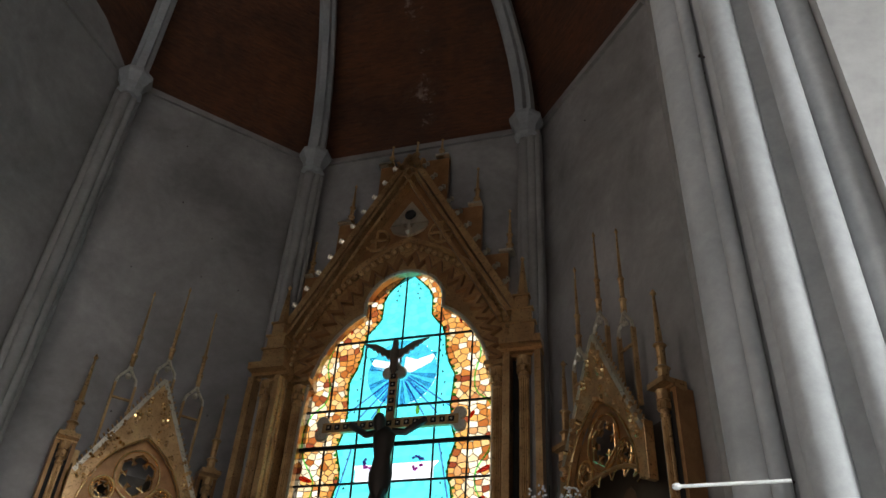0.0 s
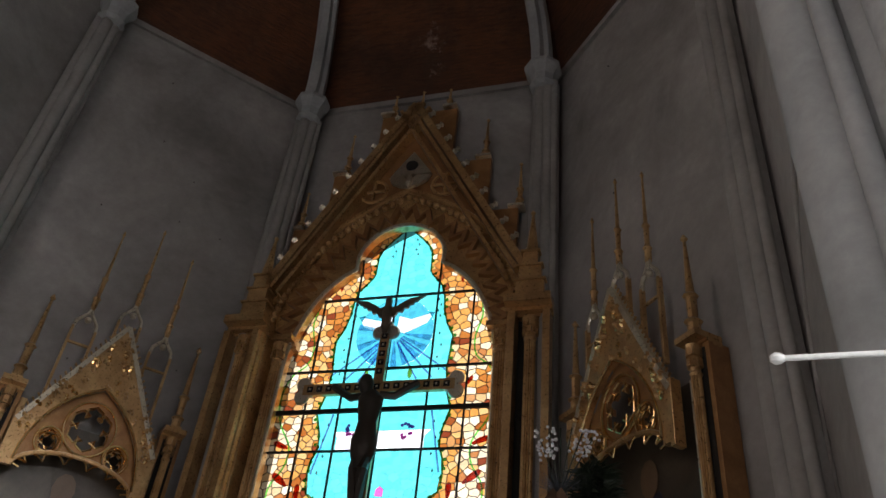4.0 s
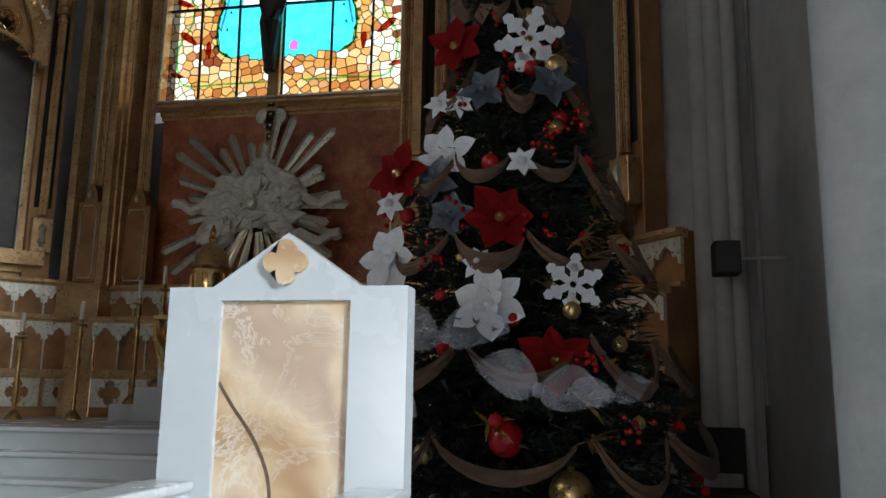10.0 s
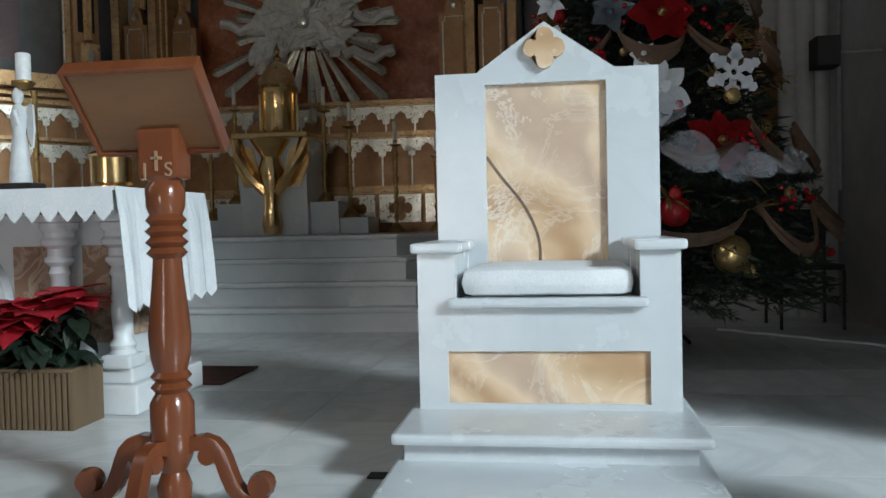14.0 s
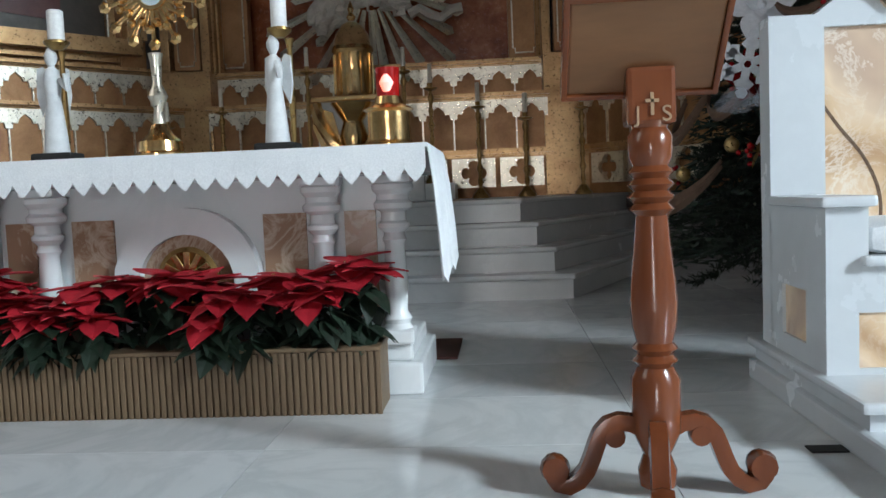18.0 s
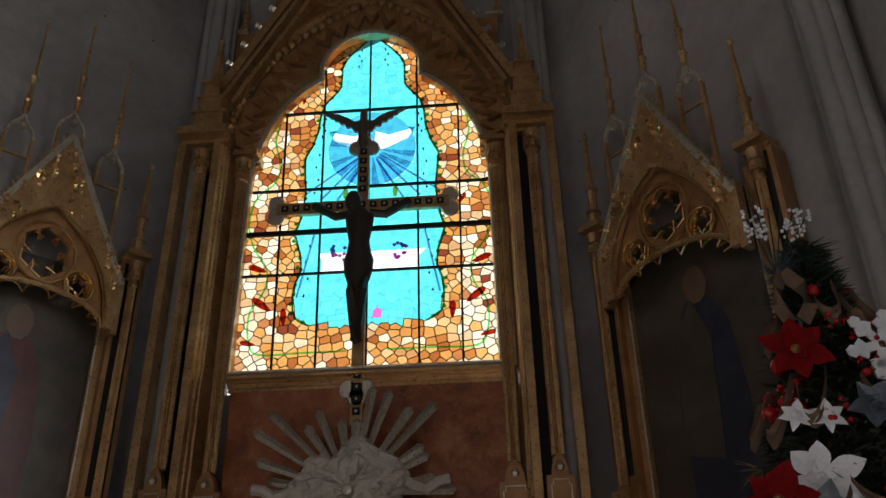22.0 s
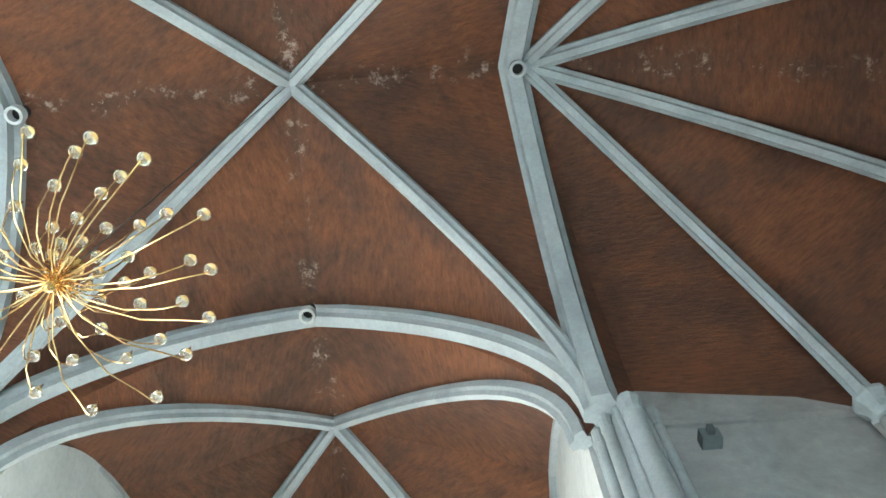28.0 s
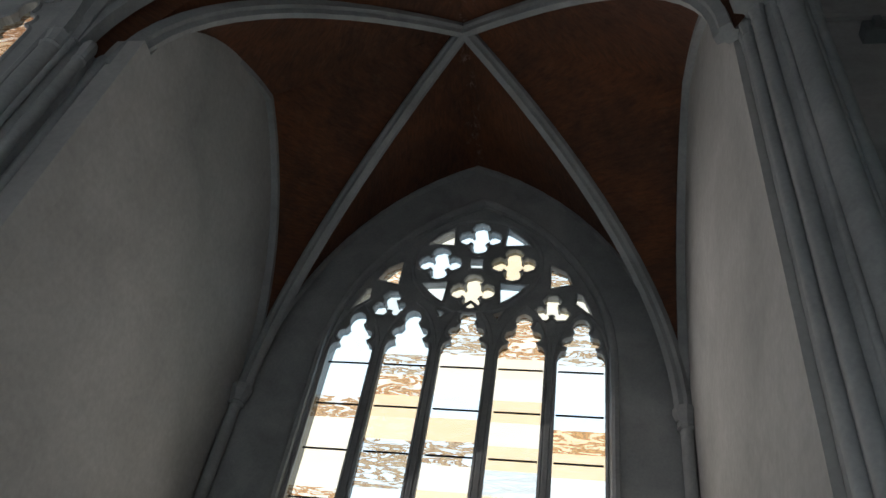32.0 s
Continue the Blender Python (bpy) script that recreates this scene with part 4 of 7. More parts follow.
FLOWER = (0.15, 5.44)
flower_seed = min(seeds, key=lambda q: math.hypot(q[0] - FLOWER[0], q[1] - FLOWER[1]))
cells = {"border": [], "side": [], "blue": [], "pink": []}
came = {"border": {}, "blue": {}}
for x, z in seeds:
    if in_band(x, z) or in_halo(x, z):
        continue
    q = pane_of(x, z)
    if len(q) < 3 or not any(inside(a, b) for a, b in q):
        continue
    e = field_edge(z)
    pale = 0.12 + (0.45 if abs(x) > 1.15 else 0) + (0.25 if z < 6.2 and abs(x) > 1.15 else 0)
    kind = "blue" if abs(x) < e else ("side" if rnd.random() < pale else "border")
    cells["pink" if (x, z) == flower_seed else kind].append(q)
    store = came["blue" if kind == "blue" else "border"]
    for a, b in zip(q, q[1:] + q[:1]):
        store[tuple(sorted(((round(a[0], 3), round(a[1], 3)), (round(b[0], 3), round(b[1], 3)))))] = 1
for kind, mat in (("border", G_BORDER), ("side", G_SIDE), ("blue", G_BLUE), ("pink", G_PINK)):
    vs, fs = [], []
    for q in cells[kind]:
        fs.append(tuple(range(len(vs), len(vs) + len(q))))
        vs += [(a, 0, b - 4.66) for a, b in q]
    me = bpy.data.meshes.new(kind + "_panes")
    me.from_pydata(vs, [], fs)
    o = piece(kind + "_panes", me, mat, win, "small " + {"border": "amber", "side": "cream and amber", "blue": "turquoise", "pink": "pink"}[kind] + " glass panes")
    o["kind"] = "stuff"
    o.visible_shadow = False
for kind, half, mat, label in (("border", 0.0065, plain("dark_came", (0.05, 0.03, 0.02), 0.6), "thin dark lead came between the panes"), ("blue", 0.0035, G_CAME, "pale leads between the turquoise panes")):
    vs, fs = [], []
    for (xa, za), (xb, zb) in came[kind]:
        if kind == "blue" and 5.75 < za < 8.8:
            continue
        d_ = Vector((xb - xa, 0, zb - za))
        n_ = Vector((-d_.z, 0, d_.x)).normalized() * half
        k_ = len(vs)
        for px_, pz_ in ((xa, za), (xb, zb)):
            vs += [(px_ + n_.x, -0.005, pz_ + n_.z - 4.66), (px_ - n_.x, -0.005, pz_ - n_.z - 4.66)]
        fs.append((k_, k_ + 1, k_ + 3, k_ + 2))
    me = bpy.data.meshes.new("came")
    me.from_pydata(vs, [], fs)
    o = piece("came", me, mat, win, label)
    o["kind"] = "stuff"
    o.visible_shadow = False


def pane_part(name, bm, mat, label):
    o = part(name, bm, mat, win, label)
    o.visible_shadow = False
    return o


FLAT = [(-0.013, -0.003), (-0.013, 0.003), (0.013, 0.003), (0.013, -0.003)]


def strip(name, pts, mat, label, wide=1.0):
    return pane_part(name, sweep(pts, [(u * wide, w) for u, w in FLAT], None, False, Vector((0, 1, 0))), mat, label)


def smooth_line(pts, k=5):
    """A soft curve through a few points in the window's plane."""
    out = []
    for i in range(len(pts) - 1):
        p0, p1, p2, p3 = pts[max(0, i - 1)], pts[i], pts[i + 1], pts[min(len(pts) - 1, i + 2)]
        for q in range(k):
            u = q / k
            out.append(tuple(0.5 * (2 * b + (c - a) * u + (2 * a - 5 * b + 4 * c - d) * u * u + (3 * b - a - 3 * c + d) * u ** 3) for a, b, c, d in zip(p0, p1, p2, p3)))
    return out + [pts[-1]]


for s in (-1, 1):
    strip("vine", [(s * (x + 0.012), -0.006, z - 4.66) for x, z in smooth_line(edge_pts, 3)], G_LEAF, "green glass vine round the field", 0.9)
    leafs = bmesh.new()
    for q in range(34):
        z = 5.35 + 4.3 * q / 34
        x = field_edge(z) + rnd.uniform(0.0, 0.05)
        prism([(s * x + 0.03 * math.cos(a * 1.2566 + q), z - 4.66 + 0.03 * math.sin(a * 1.2566 + q)) for a in range(5)], -0.009, -0.005, leafs)
    pane_part("vine_leaves", leafs, G_LEAF, "green glass leaves")
    curve_ = smooth_line([(s * x, z - 4.66) for x, z in ((1.27, 8.5), (1.34, 8.1), (1.25, 7.7), (1.29, 7.4), (1.5, 7.2), (1.6, 6.85), (1.52, 6.45), (1.31, 6.1), (1.32, 5.8), (1.48, 5.5), (1.46, 5.12), (1.32, 4.95), (0.82, 4.95), (0.25, 4.95))])
    strip("outer_vine", [(x, -0.006, z) for x, z in curve_], G_GREEN, "pale green glass vine")
    for x, z, h in ((1.43, 6.11, 0.13), (1.34, 5.61, 0.15), (1.05, 5.43, 0.12), (1.47, 5.1, 0.1), (0.98, 8.75, 0.07), (1.22, 7.0, 0.08)):
        tilt_ = s * (0.5 + 3.0 * (x - 1.2))
        lobes = [(0.42 * h * math.sin(a * math.pi / 6) * (0.75 + 0.25 * math.cos(a * math.pi / 6)), h * math.cos(a * math.pi / 6)) for a in range(12)]
        bud = [(s * x + a * math.cos(tilt_) + b * math.sin(tilt_), z - 4.66 - a * math.sin(tilt_) + b * math.cos(tilt_)) for a, b in lobes]
        pane_part("red_bud", prism(bud, -0.012, -0.006), G_RED, "red glass bud")
    for x, z0, z1 in ((0.84, 7.2, 7.8), (0.9, 5.7, 6.4), (0.78, 8.1, 8.4), (0.3, 9.3, 9.6)):
        drops = bmesh.new()
        for q in range(4):
            zz_ = z0 + (z1 - z0) * q / 3 - 4.66
            xx_ = s * (x - 0.09 - 0.04 * (q % 2))
            prism([(xx_, zz_ - 0.02), (xx_ + 0.014, zz_), (xx_, zz_ + 0.03), (xx_ - 0.014, zz_)], -0.012, -0.007, drops)
        pane_part("drops", drops, G_PURPLE, "small dark glass drops")
    pane_part("glass_wing", prism([(s * x, z) for x, z in WING], -0.008, -0.003), G_WHITE, "white glass dove wing")
    bm = bmesh.new()
    for q in range(13):
        bmesh.ops.create_circle(bm, cap_ends=True, segments=8, radius=0.026, matrix=pose(s * 0.38 + rnd.uniform(-0.1, 0.1), -0.016, 1.66 + rnd.uniform(-0.16, 0.06), 90))
    pane_part("grapes", bm, G_PURPLE, "purple glass grapes")
    for xa, za, xb, zb in ((0.12, 3.1, 0.92, 2.48), (0.1, 3.06, 0.66, 2.42), (0.07, 3.02, 0.44, 2.4), (0.72, 1.9, 0.9, 1.02)):
        strip("ray", [(s * xa, -0.012, za), (s * xb, -0.012, zb)], G_LILAC, "lilac glass ray")
    pane_part("candle_flame", prism([(s * 0.33 + 0.035 * math.sin(a * 0.785), 2.5 + 0.085 * math.cos(a * 0.785)) for a in range(8)], -0.012, -0.006), G_AMBER, "amber glass candle flame")
hx, hz, hr = HALO
pane_part("halo", prism([(hx + hr * math.cos(q * math.pi / 16), hz + hr * math.sin(q * math.pi / 16)) for q in range(32)], -0.008, -0.003, None, Matrix(), [WING, [(-x, z) for x, z in WING]]), G_PALE, "round blue glass glory")
for q in range(20):
    a = 2 * math.pi * (q + 0.3) / 20
    if math.sin(a) > 0.35 or abs(math.sin(a)) < 0.2:
        continue
    wdg = [(hx + r_ * math.cos(a + d_), hz + r_ * math.sin(a + d_)) for r_, d_ in ((0.16, -0.07), (0.59, -0.085), (0.59, 0.085), (0.16, 0.07))]
    pane_part("glory_ray", prism(wdg, -0.014, -0.01), G_DEEP, "deeper blue glass ray of the glory")
pane_part("white_cloth_pane", box(BAND[0], BAND[1], -0.012, -0.004, BAND[2], BAND[3]), G_WHITE, "white glass band like an altar cloth")
for x0, x1 in ((-1.2, -1.14), (-0.68, -0.61), (-0.04, 0.0), (0.63, 0.64), (1.2, 1.16)):
    tops = [z for z in [4.7 + 0.05 * i for i in range(105)] if inside(x0, z)]
    h_ = max(tops) - 4.66
    part("upright_bar", sweep([(x1, -0.035, 0.0), (x0, -0.035, h_)], [(-0.012, -0.015), (-0.012, 0.015), (0.012, 0.015), (0.012, -0.015)], None, False, Vector((0, 1, 0))), LEAD, win)
for z, r in ((1.33, 0.013), (1.93, 0.032), (2.575, 0.015), (3.83, 0.015)):
    xs = [x for x in [-1.7 + 0.02 * i for i in range(171)] if inside(x, 4.66 + z)]
    part("saddle_bar", box(min(xs), max(xs), -0.06, -0.025, z - r, z + r), LEAD, win)

# ---- crucifix before the window ----
CR = thing("crucifix", (-0.08, 10.72, 4.1), "large dark crucifix with trefoil ends before the window", "crucifix")
part("upright", box(-0.075, 0.075, 0.0, 0.07, -0.1, 3.68, 0.01), GOLD, CR)
part("crossbar", box(-1.13, 1.13, -0.003, 0.073, 2.71, 2.88, 0.01), GOLD, CR)
for x, z, a in ((-1.16, 2.795, 90), (1.16, 2.795, -90), (0, 3.68, 0), (0, 0.35, 180)):
    bm = bmesh.new()
    for dx, dz in ((-0.1, 0.0), (0.1, 0.0), (0, 0.1)):
        lathe([(0.1, -0.035), (0.115, 0), (0.1, 0.035)], 14, bm, pose(x, 0.035, z) @ pose(0, 0, 0, 0, a, 0) @ pose(dx, 0, dz + 0.02, 90))
    part("trefoil_end", bm, SILVER, CR)
for i in range(15):
    for x, z in [(-1.015 + 0.145 * i, 2.795)] + ([(0, 3.62 - 0.145 * i if i < 5 else 0.5 - 0.145 * (i - 5))] if i < 9 else []):
        part("inlay", box(x - 0.045, x + 0.045, -0.014, -0.004, z - 0.045, z + 0.045, 0.006), DARK, CR)
        part("inlay_stud", box(x - 0.014, x + 0.014, -0.022, -0.014, z - 0.014, z + 0.014), SILVER, CR)
# the carved figure stays one plain mesh
bm = lathe([(0.04, 0.84), (0.07, 0.92), (0.085, 1.15), (0.1, 1.4), (0.125, 1.6), (0.175, 1.75), (0.19, 1.92), (0.155, 2.02), (0.13, 2.18), (0.17, 2.4), (0.185, 2.54), (0.07, 2.66)], 12, None, Matrix.Translation((0.0, -0.14, 0)) @ Matrix.Diagonal((1, 0.7, 1, 1)))
lathe([(0.04, 2.6), (0.1, 2.68), (0.11, 2.78), (0.06, 2.88)], 10, bm, Matrix.Translation((-0.08, -0.2, -0.02)))
for s in (-1, 1):
    sweep([(s * 0.12, -0.12, 2.6), (s * 0.32, -0.1, 2.58), (s * 0.52, -0.07, 2.72), (s * 0.62, -0.04, 2.8)], ngon(0.055, 7), bm)
    sweep([(s * 0.07, -0.14, 1.9), (s * 0.06, -0.2, 1.5), (s * 0.02, -0.13, 1.05), (0.0, -0.14, 0.88)], ngon(0.075, 7), bm)
carving = part("carved_figure", bm, BRONZE, None, "", True)
carving.location = (-0.08, 10.72, 4.1)
tagged(carving, "dark carved wooden figure fixed on the crucifix", "statue")
bm = lathe([(0.03, -0.22), (0.06, -0.12), (0.075, 0.05), (0.085, 0.16), (0.05, 0.28), (0.055, 0.34), (0.045, 0.4), (0.01, 0.43)], 10)
for s in (-1, 1):
    prism([(s * x, z) for x, z in ((0.03, 0.25), (0.12, 0.22), (0.2, 0.28), (0.34, 0.36), (0.58, 0.4), (0.48, 0.34), (0.46, 0.31), (0.41, 0.3), (0.4, 0.26), (0.34, 0.25), (0.32, 0.2), (0.26, 0.2), (0.23, 0.13), (0.17, 0.14), (0.12, 0.06), (0.03, 0.06))], -0.02, 0.02, bm)
dove = part("carved_dove", bm, plain("brown_carved_wood", (0.12, 0.085, 0.06), 0.5), None, "", True)
dove.location = (-0.09, 10.7, 7.98)
tagged(dove, "brown carved dove with spread wings above the crucifix", "statue")

# ---- starburst ----
SB = thing("starburst", (-0.05, 10.42, 3.19), "silvered wooden sunburst with clouds before the red field", "sunburst")
for i in range(32):
    a, ln_ = 2 * math.pi * i / 32 + rnd.uniform(-0.05, 0.05), rnd.choice((0.92, 1.12, 1.32)) * (1.0 if abs(math.cos(2 * math.pi * i / 32)) > 0.4 else 0.9)
    bm = bmesh.new()
    vs = [bm.verts.new(v) for v in ((0.3, 0, -0.024), (0.3, 0, 0.024), (ln_ - 0.05, 0, 0.055), (ln_, 0, 0.0), (ln_ - 0.05, 0, -0.055), (0.3, -0.03, 0), (ln_ - 0.06, -0.03, 0))]
    for f in ((0, 5, 6, 4), (5, 1, 2, 6), (6, 2, 3), (4, 6, 3), (0, 4, 3, 2, 1), (0, 1, 5)):
        bm.faces.new([vs[q] for q in f])
    o = part("ray", bm, SILVER, SB)
    o.rotation_euler = (0, -a, 0)
STONE_GREY = mottled("silvered_gesso", (0.5, 0.45, 0.38), (0.66, 0.6, 0.52), (0.78, 0.72, 0.64), 0.55, 0.15, 3.0, 24.0, 0.3)
for i in range(20):
    a, r = rnd.uniform(0, 6.28), rnd.uniform(0.12, 0.6)
    bm = bmesh.new()
    bmesh.ops.create_icosphere(bm, subdivisions=3, radius=1.0)
    for v in bm.verts:
        v.co *= 1 + 0.5 * noise.noise(v.co * 1.9 + Vector((i * 3.1, 0, 0))) + 0.2 * noise.noise(v.co * 5.0 + Vector((0, i * 2.3, 0)))
        v.co += Vector((0.12 * math.sin(v.co.z * 7), 0, 0.1 * math.sin(v.co.x * 8 + i)))
    o = part("cloud", bm, STONE_GREY, SB, "carved billowing cloud", True)
    o.location = (r * math.cos(a) * 1.35, -0.05 - 0.05 * rnd.random(), r * math.sin(a) * 0.85)
    o.scale = (rnd.uniform(0.15, 0.3), 0.1, rnd.uniform(0.1, 0.19))
    o.rotation_euler = (0, rnd.uniform(-1, 1), 0)
for s, zz_ in ((-1, 0.02), (1, 0.06), (1, -0.38)):
    bm = sweep([(s * (0.45 + 0.12 * i), -0.06, zz_ + 0.06 * math.sin(i * 1.7)) for i in range(6)], ngon(0.06, 7))
    part("scroll", bm, STONE_GREY, SB, "curling carved ribbon", True)
part("boss", lathe([(0.07, 0), (0.07, 0.03), (0.045, 0.06), (0.0, 0.07)], 14, None, pose(0, -0.17, 0, 90)), SILVER, SB)
for i in range(10):
    o = part("shell_rib", box(-0.012, 0.012, -0.02, 0.02, 0.07, 0.34, 0.006), STONE_GREY, SB)
    o.matrix_local = pose(0, -0.15, 0, 0, i * 36, 0)

# ---- pedestal, tabernacle, candlesticks ----
PD = thing("tabernacle_pedestal", (-0.06, 9.3, TOP), "white marble pedestal with stepped sides and a gilt carved bracket", "pedestal")
part("block", box(-0.36, 0.36, -0.2, 0.4, 0, 1.0, 0.01), MARBLE, PD)
part("step", box(-0.66, 0.66, -0.1, 0.4, 0, 0.34, 0.01), MARBLE, PD)
part("lower_step", box(-0.96, 0.96, -0.05, 0.45, 0, 0.17, 0.01), MARBLE, PD)
part("top_slab", box(-0.4, 0.4, -0.3, 0.42, 1.0, 1.05, 0.012), GOLD_BRIGHT, PD)
bm = lathe([(0.09, 0.02), (0.11, 0.1), (0.08, 0.3), (0.1, 0.5), (0.14, 0.66), (0.1, 0.8), (0.22, 0.98)], 10, None, Matrix.Translation((0, -0.24, 0)))
for s in (-1, 1):
    sweep([(s * 0.06, -0.26, 0.45), (s * 0.2, -0.3, 0.6), (s * 0.33, -0.28, 0.82), (s * 0.36, -0.24, 0.98)], ngon(0.06, 7), bm)
    prism([(s * 0.1, 0.5), (s * 0.3, 0.5), (s * 0.4, 0.75), (s * 0.38, 0.97), (s * 0.2, 0.9)], -0.24, -0.2, bm)
part("carved_bracket", bm, GOLD_BRIGHT, PD, "bright gilt carved bracket with wings", True)
TB = thing("tabernacle", (-0.1, 9.45, TOP + 1.05), "round gilt tabernacle with a domed top", "tabernacle")
part("drum", lathe([(0.2, 0), (0.21, 0.03), (0.19, 0.06), (0.19, 0.46), (0.215, 0.5), (0.2, 0.54)], 20), GOLD_BRIGHT, TB, "", True)
for i in range(10):
    part("rib", box(-0.012, 0.012, 0.18, 0.205, 0.07, 0.46), GOLD_BRIGHT, TB).rotation_euler = (0, 0, i * math.pi / 5)
part("dome", lathe([(0.19, 0.54), (0.17, 0.66), (0.1, 0.76), (0.03, 0.8)], 20), GOLD, TB, "", True)
part("finial", lathe([(0.03, 0.8), (0.05, 0.84), (0.02, 0.88), (0.035, 0.92), (0.006, 1.0)], 10), GOLD_BRIGHT, TB, "", True)
WAX = plain("cream_wax", (0.75, 0.7, 0.58), 0.5)


def candlestick(x, y, z0, z1, label="tall turned brass candlestick with a cream candle"):
    t = thing("candlestick", (x, y, z0), label, "candlestick", "candlesticks on the altar steps")
    h = z1 - z0 - 0.25
    part("foot", lathe([(0.09, 0), (0.09, 0.02), (0.05, 0.07), (0.03, 0.1)], 12), BRASS, t, "", True)
    prof = [(0.02, 0.1)]
    for i in range(6):
        z = 0.1 + (h - 0.12) * (i + 0.5) / 6
        prof += [(0.018, z - 0.05), (0.036 if i % 2 else 0.028, z), (0.018, z + 0.05)]
    part("stem", lathe(prof + [(0.02, h - 0.02)], 10), BRASS, t, "", True)
    part("drip_pan", lathe([(0.02, h - 0.02), (0.07, h), (0.07, h + 0.012), (0.025, h + 0.02), (0.025, h + 0.06)], 12), BRASS, t, "", True)
    part("candle", lathe([(0.022, h + 0.05), (0.022, h + 0.25), (0.006, h + 0.255)], 10), WAX, t, "", True)
    return t


BRASS = mottled("aged_brass", (0.25, 0.15, 0.05), (0.38, 0.24, 0.09), (0.5, 0.34, 0.14), 0.3, 0.9, 8.0, 50.0, 0.08)
for x, y, z0, z1 in ((-0.56, 9.35, TOP + 0.34, 2.32), (0.42, 9.35, TOP + 0.34, 2.27), (0.68, 9.4, TOP + 0.17, 2.1), (-0.86, 9.4, TOP + 0.17, 2.18), (-1.45, 9.3, TOP, 1.95), (1.15, 9.5, TOP, 1.9), (1.62, 9.3, TOP, 1.75), (-1.9, 9.0, TOP, 1.8), (2.2, 9.55, TOP, 1.85)):
    candlestick(x, y, z0, z1)

# ---- side altarpieces on the slanting walls of the apse ----
CANVAS_L = mottled("old_canvas_brown", (0.035, 0.028, 0.02), (0.07, 0.055, 0.04), (0.12, 0.1, 0.07), 0.35, 0, 1.6, 30.0, 0.08)
ROBE_RED = mottled("painted_dark_red", (0.06, 0.012, 0.01), (0.1, 0.02, 0.016), (0.14, 0.035, 0.025), 0.35, 0, 3.0, 30.0, 0.05)
ROBE_BLUE = mottled("painted_dark_blue", (0.012, 0.014, 0.03), (0.022, 0.026, 0.05), (0.04, 0.045, 0.08), 0.35, 0, 3.0, 30.0, 0.05)
SKIN_TONE = plain("painted_ochre", (0.16, 0.1, 0.06), 0.4)


